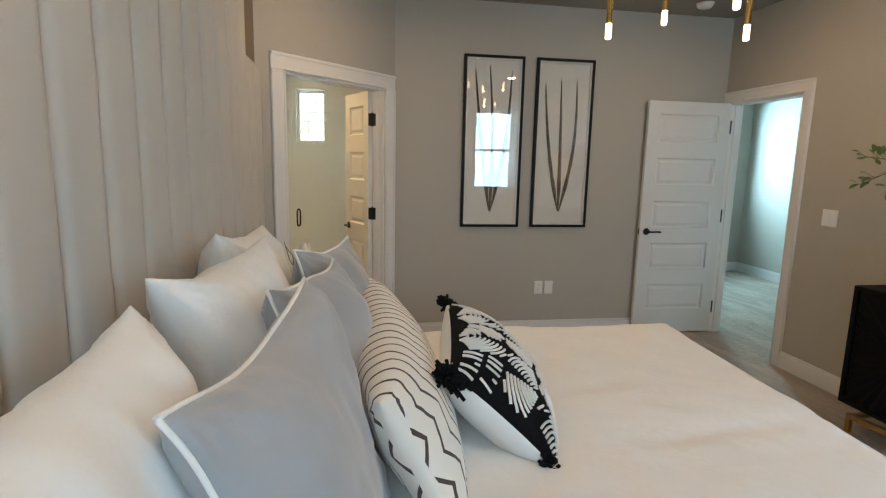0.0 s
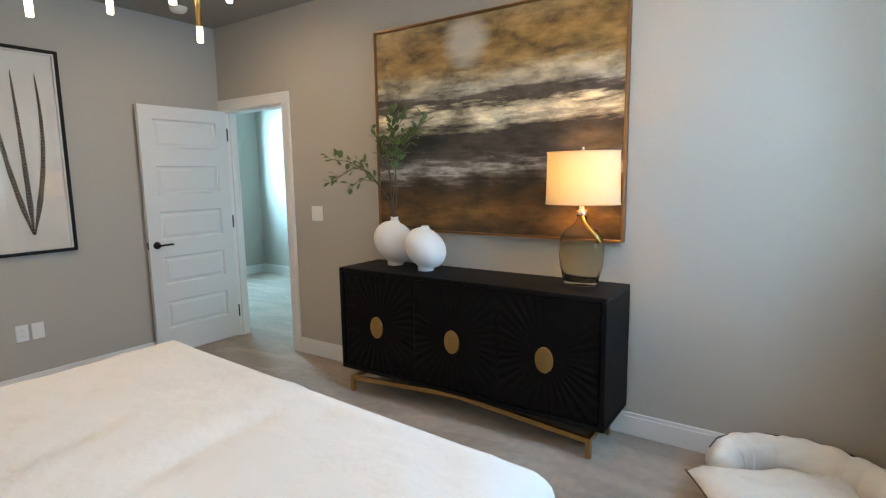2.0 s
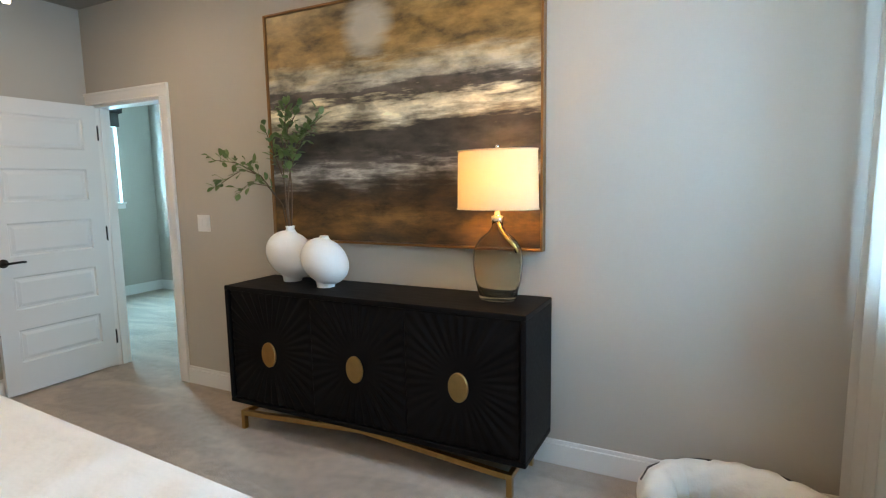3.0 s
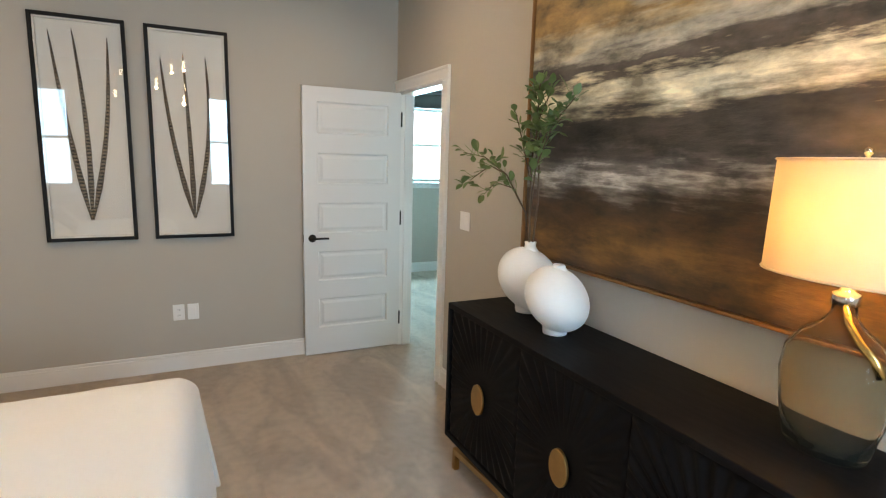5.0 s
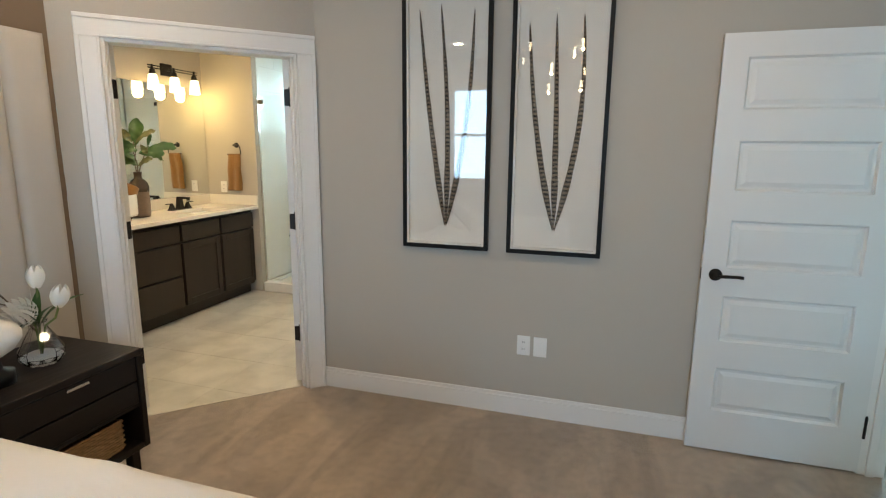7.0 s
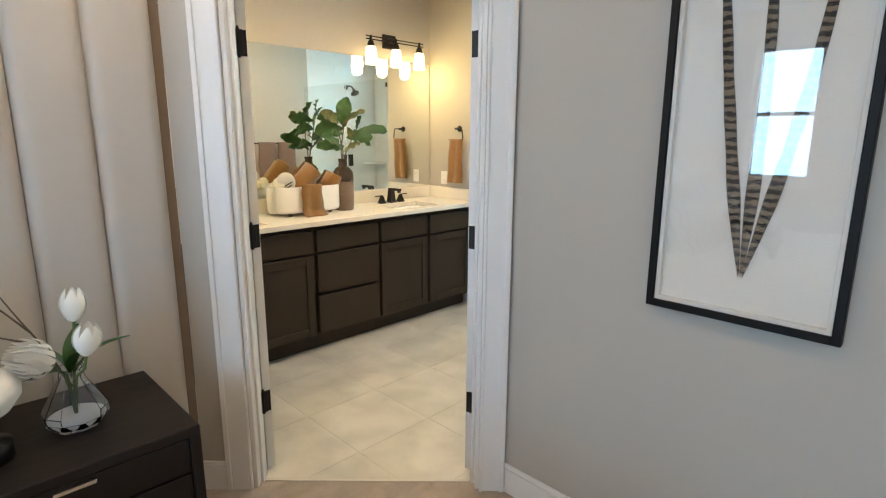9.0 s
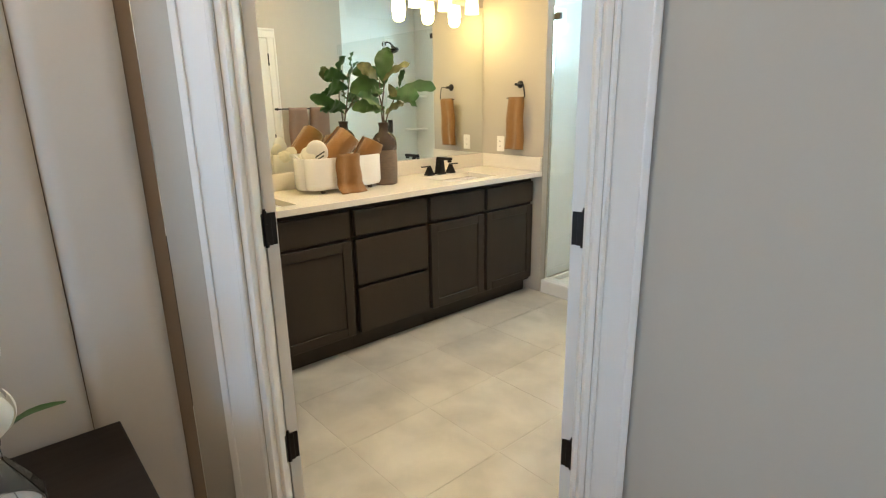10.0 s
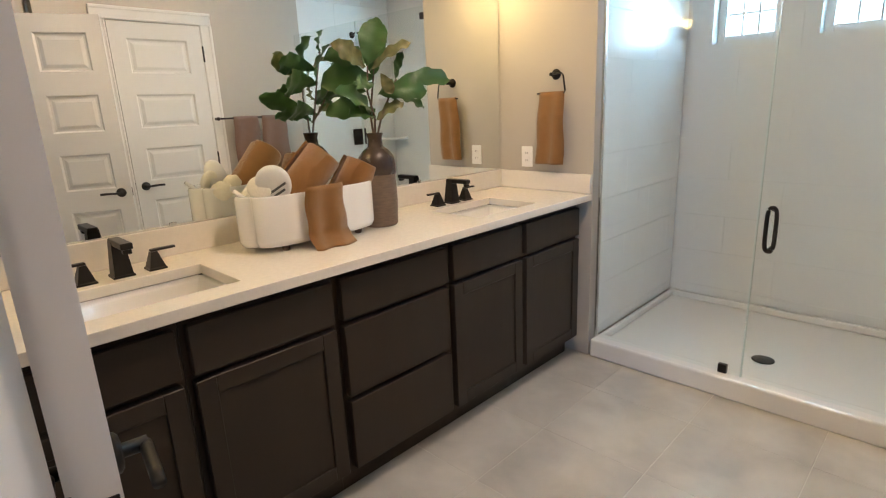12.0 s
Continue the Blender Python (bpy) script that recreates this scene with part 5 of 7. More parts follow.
def branches():
    rnd = random.Random(3)
    e = thing("leafy_branches", pose(3.062, 2.525, CT), "green leafy eucalyptus branches standing in the white vase", "branches")
    limbs = [[(0, 0, 0.2), (0.0, 0.02, 0.45), (0.01, 0.04, 0.70), (0.0, -0.02, 0.88), (-0.02, -0.12, 0.98)],
             [(0, 0, 0.2), (-0.02, -0.01, 0.45), (-0.03, -0.05, 0.66), (-0.04, -0.17, 0.84), (-0.05, -0.31, 0.93)],
             [(0, 0, 0.2), (0.0, 0.05, 0.45), (-0.03, 0.18, 0.62), (-0.06, 0.34, 0.70), (-0.08, 0.50, 0.72)],
             [(-0.03, 0.18, 0.62), (-0.05, 0.30, 0.66), (-0.07, 0.42, 0.60), (-0.08, 0.50, 0.555)],
             [(0.0, 0.05, 0.45), (-0.02, 0.14, 0.56), (-0.04, 0.26, 0.58), (-0.06, 0.33, 0.52)],
             [(0.0, 0.03, 0.60), (0.0, 0.10, 0.76), (-0.02, 0.14, 0.90)],
             [(0, 0, 0.2), (0.02, -0.01, 0.50), (0.02, 0.0, 0.74), (0.0, 0.0, 0.92), (-0.03, -0.05, 1.01)],
             [(-0.03, -0.05, 0.70), (-0.05, -0.14, 0.80), (-0.07, -0.27, 0.86)]]
    for li, limb in enumerate(limbs):
        pts = [Vector(p) for p in limb]
        br = part("branch", tube(limb, 0.005 if li in (0, 1, 2, 6) else 0.0035, 6, taper=0.45), TWIG, e, "slim brown branch", True)
        bm = bmesh.new()
        count = (34, 40, 28, 16, 16, 20, 34, 20)[li]
        for k in range(count):
            t = (0.42 if li in (0, 1, 2, 6) else 0.2) + (0.58 if li in (0, 1, 2, 6) else 0.8) * (k + rnd.random()) / count
            f = min(t * (len(pts) - 1), len(pts) - 1.001)
            i = int(f)
            p = pts[i].lerp(pts[i + 1], f - i)
            d = (pts[i + 1] - pts[i]).normalized()
            out = Vector((rnd.uniform(-1, 0.55), rnd.uniform(-1, 1), rnd.uniform(-0.5, 1))).normalized()
            out = (out + d * 0.5).normalized()
            if p.x + out.x * 0.1 > 0.10:
                out.x = -abs(out.x)
            stem = rnd.uniform(0.01, 0.05)
            L = rnd.uniform(0.035, 0.062)
            q = p + out * stem
            tube([p, q], 0.0012, 4, bm)
            leaf_mesh(bm, q, q + (out + Vector((0, 0, rnd.uniform(-0.5, 0.2)))).normalized() * L, L * rnd.uniform(0.26, 0.36), (rnd.uniform(-0.5, 0.5), rnd.uniform(-0.5, 0.5), 1), 0.25, 5, rnd.uniform(-0.1, 0.15))
        part("leaves", bm, LEAF, br, "small oval green leaves", True)["kind"] = "stuff"
    return e


branches()


def table_lamp():
    e = thing("table_lamp", pose(3.045, 1.222, CT), "lit table lamp, smoked glass bottle base, oval white shade", "table lamp")
    outer = [(0.0, 0.0), (0.085, 0.0), (0.092, 0.006), (0.115, 0.10), (0.124, 0.19), (0.116, 0.25), (0.085, 0.295), (0.045, 0.325), (0.028, 0.35), (0.026, 0.375)]
    inner = [(0.022, 0.375), (0.023, 0.35), (0.04, 0.32), (0.08, 0.288), (0.110, 0.246), (0.118, 0.19), (0.109, 0.10), (0.086, 0.02), (0.0, 0.018)]
    part("glass_base", lathe(outer + inner, 40, 0.72, 1.0), SMOKEGLASS, e, "smoked brown glass bottle", True)
    part("collar", lathe([(0.0, 0.372), (0.030, 0.372), (0.030, 0.40), (0.016, 0.405), (0.012, 0.43), (0.012, 0.56), (0.0, 0.56)], 24), CHROME, e, "polished metal collar", True)
    # metal poured over one shoulder
    pts = [(-0.012, 0.0, 0.395), (-0.030, -0.03, 0.335), (-0.045, -0.066, 0.300), (-0.045, -0.098, 0.270), (-0.040, -0.112, 0.235)]
    bm = tube(pts, 0.009, 10, taper=1.2)
    part("metal_drip", bm, GOLD, e, "gold metal poured down the shoulder", True)
    a, b, z0, z1 = 0.118, 0.200, 0.435, 0.708
    bm = bmesh.new()
    n = 64
    for inner_s in (1.0, 0.985):
        lo = [bm.verts.new((a * inner_s * math.cos(2 * math.pi * k / n), b * inner_s * math.sin(2 * math.pi * k / n), z0)) for k in range(n)]
        hi = [bm.verts.new((a * inner_s * 0.97 * math.cos(2 * math.pi * k / n), b * inner_s * 0.97 * math.sin(2 * math.pi * k / n), z1)) for k in range(n)]
        for k in range(n):
            f = (lo[k], lo[(k + 1) % n], hi[(k + 1) % n], hi[k])
            bm.faces.new(f if inner_s == 1.0 else tuple(reversed(f)))
    part("shade", bm, LAMPSHADE, e, "oval white cloth shade glowing warm", True)
    for z, s in ((z0, 1.006), (z1, 0.976)):
        ring = [(a * s * math.cos(2 * math.pi * k / 48), b * s * math.sin(2 * math.pi * k / 48), z) for k in range(49)]
        part("shade_rim", tube(ring, 0.0032, 6), LAMPSHADE, e, "", True)
    part("finial", lathe([(0.0, 0.695), (0.004, 0.696), (0.004, 0.715), (0.009, 0.722), (0.009, 0.732), (0.0, 0.737)], 12), CHROME, e, "", True)
    for k in range(3):
        an = 2 * math.pi * k / 3
        part("spider_arm", tube([(0, 0, 0.70), (a * 0.96 * math.cos(an), b * 0.96 * math.sin(an), 0.70)], 0.002, 5), CHROME, e)
    part("bulb", lathe([(0.0, 0.53), (0.014, 0.535), (0.016, 0.55), (0.03, 0.585), (0.03, 0.605), (0.018, 0.628), (0.0, 0.632)], 20), BULB, e, "", True)
    return e


table_lamp()
for dx, dy, dz in ((0, -0.06, 0.585), (0, 0.06, 0.585)):
    bulb_light(3.045 + dx, 1.222 + dy, CT + dz, 4.8, 0.03, (1, 0.58, 0.20))

# ---- plates, smoke alarm, cans, chandelier ----


def plate(name, m, w, h, label, category, kind):
    e = thing(name, m, label, category)
    part("cover", box(-w / 2, w / 2, -0.006, 0, -h / 2, h / 2, 0.003, 2), PLASTIC, e)
    if kind == "outlet":
        for dz in (-0.02, 0.02):
            sk = part("socket", box(-0.017, 0.017, -0.0078, -0.006, dz - 0.014, dz + 0.014, 0.002, 1), PLASTIC, e)
            for dx in (-0.006, 0.006):
                part("slot", box(dx - 0.0012, dx + 0.0012, -0.0086, -0.0078, dz - 0.005, dz + 0.006), SLOT, sk)
    else:
        n = int(round(w / 0.06)) if w > 0.08 else 1
        for k in range(n):
            xc = (k - (n - 1) / 2) * 0.046
            part("rocker", box(xc - 0.0165, xc + 0.0165, -0.009, -0.006, -0.033, 0.033, 0.002, 1), PLASTIC, e)
    return e


plate("outlet", pose(1.583, NY, 0.426), 0.074, 0.115, "white duplex power outlet on the greige wall", "outlet", "outlet")
plate("cable_plate", pose(1.676, NY, 0.425), 0.074, 0.115, "white cable wall plate beside the outlet", "wall plate", "switch")
plate("light_switch", pose(EX, 3.432, 1.175, 0, 0, -90), 0.120, 0.115, "white double rocker light switch by the hall door", "light switch", "switch")
plate("outlet", pose(-1.885, 6.47, 1.10), 0.074, 0.115, "white power outlet over the bathroom counter", "outlet", "outlet")
plate("light_switch", pose(5.55, 6.35, 1.20, 0, 0, -90), 0.074, 0.115, "white light switch beyond the doorway", "light switch", "switch")
alarm = thing("smoke_alarm", pose(2.70, 4.30, H), "white round smoke alarm on the ceiling", "smoke alarm")
part("housing", lathe([(0.0, -0.038), (0.045, -0.036), (0.058, -0.024), (0.062, -0.008), (0.066, 0.0), (0.0, 0.0)], 32), PLASTIC, alarm, "", True)
part("test_button", lathe([(0.0, -0.041), (0.011, -0.041), (0.011, -0.036), (0.0, -0.036)], 16), PLASTIC, alarm)
# Housings for all cans, the added y 3.4 pair and bathroom one included.
for cx, cy in (*CANS, (-0.7, 5.3)):
    e = thing("recessed_light", pose(cx, cy, H), "lit round recessed ceiling light with white trim, north pair and bathroom one added", "ceiling light", "recessed lights")
    part("trim_ring", lathe([(0.060, -0.002), (0.062, -0.006), (0.088, -0.004), (0.090, 0.0), (0.060, 0.0)], 36), PLASTIC, e, "", True)
    part("lens", lathe([(0.0, -0.003), (0.060, -0.003), (0.060, 0.0), (0.0, 0.0)], 32), CANGLOW, e, "glowing lens")


def chandelier():
    cx, cy = 1.42, 2.38
    e = thing("chandelier", pose(cx, cy, 0), "brass tube chandelier with many small glowing bulbs", "chandelier")
    part("canopy", lathe([(0.0, H - 0.03), (0.055, H - 0.03), (0.065, H - 0.012), (0.065, H), (0.0, H)], 32), GOLD, e, "brass ceiling canopy", True)
    part("stem", tube([(0, 0, H - 0.03), (0, 0, 2.32)], 0.011, 12), GOLD, e, "", True)
    part("hub", lathe([(0.0, 2.30), (0.022, 2.305), (0.026, 2.32), (0.026, 2.44), (0.018, 2.455), (0.0, 2.46)], 24), GOLD, e, "", True)
    ends = ((1.469, 2.745, 2.165), (1.713, 2.259, 2.18), (1.375, 2.101, 2.065), (1.110, 2.570, 2.045), (1.700, 2.465, 2.050), (1.14, 2.21, 2.30), (1.60, 2.06, 2.40), (1.28, 2.72, 2.34), (1.71, 2.66, 2.36))
    for k, (x, y, z) in enumerate(ends):
        dx, dy = x - cx, y - cy
        za = min(2.44, max(2.32, z + 0.26))
        a = part("arm", tube([(0, 0, za), (dx, dy, za)], 0.0065, 8), GOLD, e, "thin brass arm", True)
        t = part("tube", lathe([(0.0, z + 0.065), (0.0125, z + 0.065), (0.0125, z + 0.40), (0.0, z + 0.40)], 16, center=(dx, dy)), GOLD, e, "polished brass tube", True)
        part("bulb", lathe([(0.0, z), (0.011, z + 0.001), (0.0125, z + 0.006), (0.0125, z + 0.065), (0.0, z + 0.066)], 16, center=(dx, dy)), BULB, t, "small glowing tube bulb", True)
        if k % 2 == 0:
            bulb_light(x, y, z - 0.02, 1.6, 0.015)
    return e


chandelier()

# ---- curtain and dog bed ----


def curtain(x0, x1, y, z0, z1, label):
    e = thing("curtain", pose(0, 0, 0), label, "curtain")
    bm = bmesh.new()
    n, nz = 120, 24
    g = []
    for i in range(n + 1):
        t = i / n
        row = []
        for j in range(nz + 1):
            s = j / nz
            z = z0 + (z1 - z0) * s
            amp = 0.042 * (1 - 0.35 * s)
            ph = t * 2 * math.pi * 3.5 + 0.5 * noise.noise(Vector((t * 4, s * 1.5, 2)))
            x = x0 + (x1 - x0) * t + 0.012 * math.sin(2 * ph)
            row.append(bm.verts.new((x, y + amp * math.sin(ph) + 0.012 * noise.noise(Vector((t * 9, s * 2.5, 7))), z)))
        g.append(row)
    for i in range(n):
        for j in range(nz):
            bm.faces.new((g[i][j], g[i + 1][j], g[i + 1][j + 1], g[i][j + 1]))
    part("drape", bm, CURTAIN, e, "cream cloth hanging in soft folds", True)
    part("rod", tube([(x0 - 0.65, y, z1 + 0.02), (x1 + 0.05, y, z1 + 0.02)], 0.011, 12), BLACKMETAL, e, "black curtain rod", True)
    for k in range(6):
        xx = x0 + (x1 - x0) * (k + 0.5) / 6
        ring = [(xx, y + 0.02 * math.cos(a * math.pi / 8), z1 + 0.016 + 0.02 * math.sin(a * math.pi / 8)) for a in range(17)]
        part("ring", tube(ring, 0.0025, 6), BLACKMETAL, e, "", True)
    for xx in (x0 - 0.6, x1 + 0.02):
        part("bracket", tube([(xx, y - 0.085, z1 + 0.02), (xx, y, z1 + 0.02)], 0.006, 8), BLACKMETAL, e)
    return e


curtain(2.62, 3.12, SY + 0.09, 0.015, 2.56, "floor-length cream curtain glowing before the window")
DOGCLOTH = mat("cream_fleece", (0.70, 0.66, 0.60), 0.95, vary=0.07, scale=14, bump=0.8, bscale=24, dist=0.008, sheen=0.4)
def quilted(m, bands=30.0):
    """Raised ribs across the pile."""
    nt = m.node_tree
    bp = [n for n in nt.nodes if n.bl_idname == "ShaderNodeBump"][0]
    w, tc, b2 = nt.nodes.new("ShaderNodeTexWave"), nt.nodes.new("ShaderNodeTexCoord"), nt.nodes.new("ShaderNodeBump")
    w.bands_direction = 'DIAGONAL'
    w.inputs["Scale"].default_value, w.inputs["Distortion"].default_value = bands / 6.283, 1.2
    nt.links.new(tc.outputs["Object"], w.inputs["Vector"])
    b2.inputs["Strength"].default_value, b2.inputs["Distance"].default_value = 0.5, 0.006
    nt.links.new(w.outputs["Fac"], b2.inputs["Height"])
    nt.links.new(bp.outputs[0], b2.inputs["Normal"])
    nt.links.new(b2.outputs[0], nt.nodes["Principled BSDF"].inputs["Normal"])


quilted(DOGCLOTH)
DARKPIPE = mat("charcoal_piping", (0.05, 0.045, 0.045), 0.85, vary=0.2, scale=50)


def dog_bed():
    e = thing("dog_bed", pose(2.80, 0.13, 0), "cream quilted dog bed with dark piping on the carpet", "dog bed")
    pts = [(0.03, 0.355), (0.13, 0.34), (0.215, 0.28), (0.275, 0.17), (0.29, 0.05), (0.27, -0.08), (0.20, -0.20), (0.09, -0.28), (-0.05, -0.32), (-0.16, -0.325)]
    fine = []
    for a, b in zip(pts, pts[1:]):
        for k in range(6):
            fine.append((a[0] + (b[0] - a[0]) * k / 6, a[1] + (b[1] - a[1]) * k / 6))
    fine.append(pts[-1])
    bm = bmesh.new()
    segs, rings = 18, []
    for k, p in enumerate(fine):
        q0, q1 = Vector((*fine[max(0, k - 1)], 0)), Vector((*fine[min(len(fine) - 1, k + 1)], 0))
        d = (q1 - q0).normalized()
        nrm = Vector((d.y, -d.x, 0))
        t = k / (len(fine) - 1)
        groove = 1 - 0.10 * math.exp(-((k % 13 - 6) / 0.9) ** 2)
        r = 0.097 * groove * min(1, (0.25 + 9 * min(t, 1 - t)) ** 0.5) * (1 + 0.03 * math.sin(k * 1.35) + 0.04 * noise.noise(Vector((p[0] * 8, p[1] * 8, 0))))
        rings.append([bm.verts.new(Vector((p[0], p[1], 0.125)) + nrm * (0.85 * r * math.cos(a)) + Vector((0, 0, 1.18 * r * math.sin(a)))) for a in [2 * math.pi * j / segs for j in range(segs)]])
    for a, b in zip(rings, rings[1:]):
        for j in range(segs):
            bm.faces.new((a[j], a[(j + 1) % segs], b[(j + 1) % segs], b[j]))
    bm.faces.new(rings[0])
    bm.faces.new(rings[-1])
    bmesh.ops.recalc_face_normals(bm, faces=bm.faces)
    part("bolster", bm, DOGCLOTH, e, "padded cream bolster rim", True)
    part("piping", tube([(x * 1.12, y * 1.12, 0.222) for x, y in fine], 0.004, 6), DARKPIPE, e, "charcoal piping", True)
    cm = pillow_mesh(0.64, 0.64, 0.18, 0.07, 91.0, 34, 0.024)
    part("cushion", cm, DOGCLOTH, e, "cream quilted cushion", True, pose(-0.17, 0.05, 0.115, 90, 0, 0) @ pose(0, 0, 0, 0, 27, 0))
    part("cushion_piping", seam(0.645, 0.645, 0.07, 0.004), DARKPIPE, e, "", True, pose(-0.17, 0.05, 0.115, 90, 0, 0) @ pose(0, 0, 0, 0, 27, 0))
    part("base", box(-0.34, 0.30, -0.34, 0.38, 0.0, 0.03, 0.012, 2), DARKPIPE, e, "charcoal base")
    return e


dog_bed()

# ---- bathroom: vanity ----
VF = -1.512
SINKS = (4.38, 5.89)


def vanity_unit(y0, y1, kind):
    e = thing("vanity_cabinet", pose(0, 0, 0), "espresso-brown bathroom vanity cabinet with " + ("three drawers" if kind == "drawers" else "a drawer front and a framed door"), "vanity cabinet", "vanity cabinets")
    part("body", box(BX + 0.003, VF - 0.033, y0 + 0.001, y1 - 0.001, 0.10, 0.70), CABINET, e)
    part("face_frame", box(VF - 0.053, VF - 0.033, y0 + 0.001, y1 - 0.001, 0.7005, 0.884), CABINET, e)
    part("back_rail", box(BX + 0.003, BX + 0.02, y0 + 0.001, y1 - 0.001, 0.7005, 0.884), CABINET, e)
    part("toe_kick", box(BX + 0.01, VF - 0.085, y0 + 0.001, y1 - 0.001, 0.0, 0.10), CABINET, e)
    g = 0.016
    if kind == "drawers":
        for z0, z1 in ((0.705, 0.852), (0.418, 0.685), (0.128, 0.398)):
            part("drawer_front", box(VF - 0.031, VF, y0 + g, y1 - g, z0, z1, 0.004, 2), CABINET, e, "flat espresso drawer front")
    else:
        part("drawer_front", box(VF - 0.031, VF, y0 + g, y1 - g, 0.705, 0.852, 0.004, 2), CABINET, e, "flat espresso drawer front")
        a, b, c, d, rl = y0 + g, y1 - g, 0.128, 0.685, 0.055
        dr = part("door", box(VF - 0.031, VF - 0.009, a + rl, b - rl, c + rl, d - rl), CABINET, e, "framed espresso cabinet door")
        for nm, p0, p1, q0, q1 in (("stile", a, a + rl, c, d), ("stile", b - rl, b, c, d), ("rail", a + rl, b - rl, c, c + rl), ("rail", a + rl, b - rl, d - rl, d)):
            part(nm, box(VF - 0.031, VF, p0, p1, q0, q1, 0.002, 1), CABINET, dr)
    return e


UNITS = (3.875, 4.390, 4.884, 5.428, 5.926, 6.430)
for k, kind in enumerate(("door", "door", "drawers", "door", "door")):
    vanity_unit(UNITS[k], UNITS[k + 1], kind)
holes = [(sy - 0.215 - 3.65, sy + 0.215 - 3.65, -1.870 - (BX + 0.001), -1.572 - (BX + 0.001)) for sy in SINKS]
ct = holed_wall("countertop", Matrix(((0, 0, 1, BX + 0.001), (1, 0, 0, 3.65), (0, 1, 0, 0.885), (0, 0, 0, 1))), 6.466 - 3.65, 0.606, 0.035, holes, QUARTZ, "long cream quartz countertop with two sink cut-outs")
ct["category"], ct["kind"] = "countertop", "thing"
bv = ct.modifiers.new("edge", 'BEVEL')
bv.width, bv.segments, bv.limit_method = 0.003, 2, 'ANGLE'
tagged(part("backsplash", box(BX + 0.001, BX + 0.021, 3.65, 6.466, 0.921, 1.022, 0.002, 1), QUARTZ), "low cream quartz backsplash under the mirror", "backsplash")
tagged(part("side_splash", box(BX + 0.022, -1.476, 6.448, 6.468, 0.921, 1.022, 0.002, 1), QUARTZ), "low cream quartz splash beside the shower wall", "backsplash")


def sink(y):
    bm = bmesh.new()
    x0, x1, y0, y1 = -1.874, -1.568, y - 0.219, y + 0.219
    rings = []
    for ins, z in ((0.0, 0.884), (0.004, 0.86), (0.014, 0.80), (0.04, 0.765), (0.09, 0.752)):
        rings.append([bm.verts.new(p) for p in ((x0 + ins, y0 + ins * 1.4, z), (x1 - ins, y0 + ins * 1.4, z), (x1 - ins, y1 - ins * 1.4, z), (x0 + ins, y1 - ins * 1.4, z))])
    for a, b in zip(rings, rings[1:]):
        for k in range(4):
            bm.faces.new((a[k], b[k], b[(k + 1) % 4], a[(k + 1) % 4]))
    bm.faces.new(rings[-1])
    bmesh.ops.recalc_face_normals(bm, faces=bm.faces)
    bmesh.ops.bevel(bm, geom=[e for e in bm.edges if e.calc_face_angle(0) > 0.6], offset=0.015, segments=3, affect='EDGES')
    e = thing("sink", pose(0, 0, 0), "white rectangular undermount sink in the cream countertop", "sink", "bathroom sinks")
    b = part("basin", bm, PORCELAIN, e, "", True)
    sm = b.modifiers.new("thickness", 'SOLIDIFY')
    sm.thickness, sm.offset = 0.008, 1
    part("drain", lathe([(0.0, 0.756), (0.018, 0.756), (0.021, 0.754), (0.021, 0.752), (0.0, 0.752)], 20, center=(-1.72, y)), BLACKMETAL, e, "black drain", True)
    return e


def faucet(y):
    e = thing("faucet", pose(-1.935, y, 0.92), "oil-rubbed black widespread faucet with two lever handles", "faucet", "bathroom faucets")

    def stand(h, r0, r1, yy):
        bm = bmesh.new()
        lev = [(r0 * 1.15, 0), (r0 * 1.15, 0.006), (r0, 0.008), (r1, h)]
        rr = []
        for r, z in lev:
            rr.append([bm.verts.new((sx * r, yy + sy_ * r, z)) for sx, sy_ in ((-1, -1), (1, -1), (1, 1), (-1, 1))])
        for a, b in zip(rr, rr[1:]):
            for k in range(4):
                bm.faces.new((a[k], a[(k + 1) % 4], b[(k + 1) % 4], b[k]))
        bm.faces.new(rr[-1])
        bm.faces.new(list(reversed(rr[0])))
        return bm

    sp = stand(0.115, 0.027, 0.018, 0)
    part("spout_base", sp, BLACKMETAL, e)
    bm = box(-0.02, 0.115, -0.017, 0.017, 0.102, 0.122, 0.004, 2)
    box(0.092, 0.112, -0.012, 0.012, 0.088, 0.102, 0.002, 1, bm)
    part("spout", bm, BLACKMETAL, e)
    for dy in (-0.1, 0.1):
        h = part("handle_base", stand(0.058, 0.024, 0.010, dy), BLACKMETAL, e)
        s = 1 if dy > 0 else -1
        part("handle_lever", box(-0.009, 0.009, min(dy - 0.01 * s, dy + 0.068 * s), max(dy - 0.01 * s, dy + 0.068 * s), 0.0585, 0.0665, 0.002, 1), BLACKMETAL, e)
    return e


for y in SINKS:
    sink(y)
    faucet(y)
mir = thing("mirror", pose(0, 0, 0), "wide frameless wall mirror above the vanity", "mirror")
part("mirror_glass", box(BX + 0.002, BX + 0.007, 3.95, 6.462, 1.024, 2.085, 0.0015, 1), MIRROR, mir, "silvered mirror glass")
for y in (4.6, 5.8):
    for z in (1.026, 2.083):
        part("clip", box(BX + 0.007, BX + 0.010, y - 0.012, y + 0.012, z - 0.01, z + 0.01, 0.001, 1), CHROME, mir, "small metal clip")


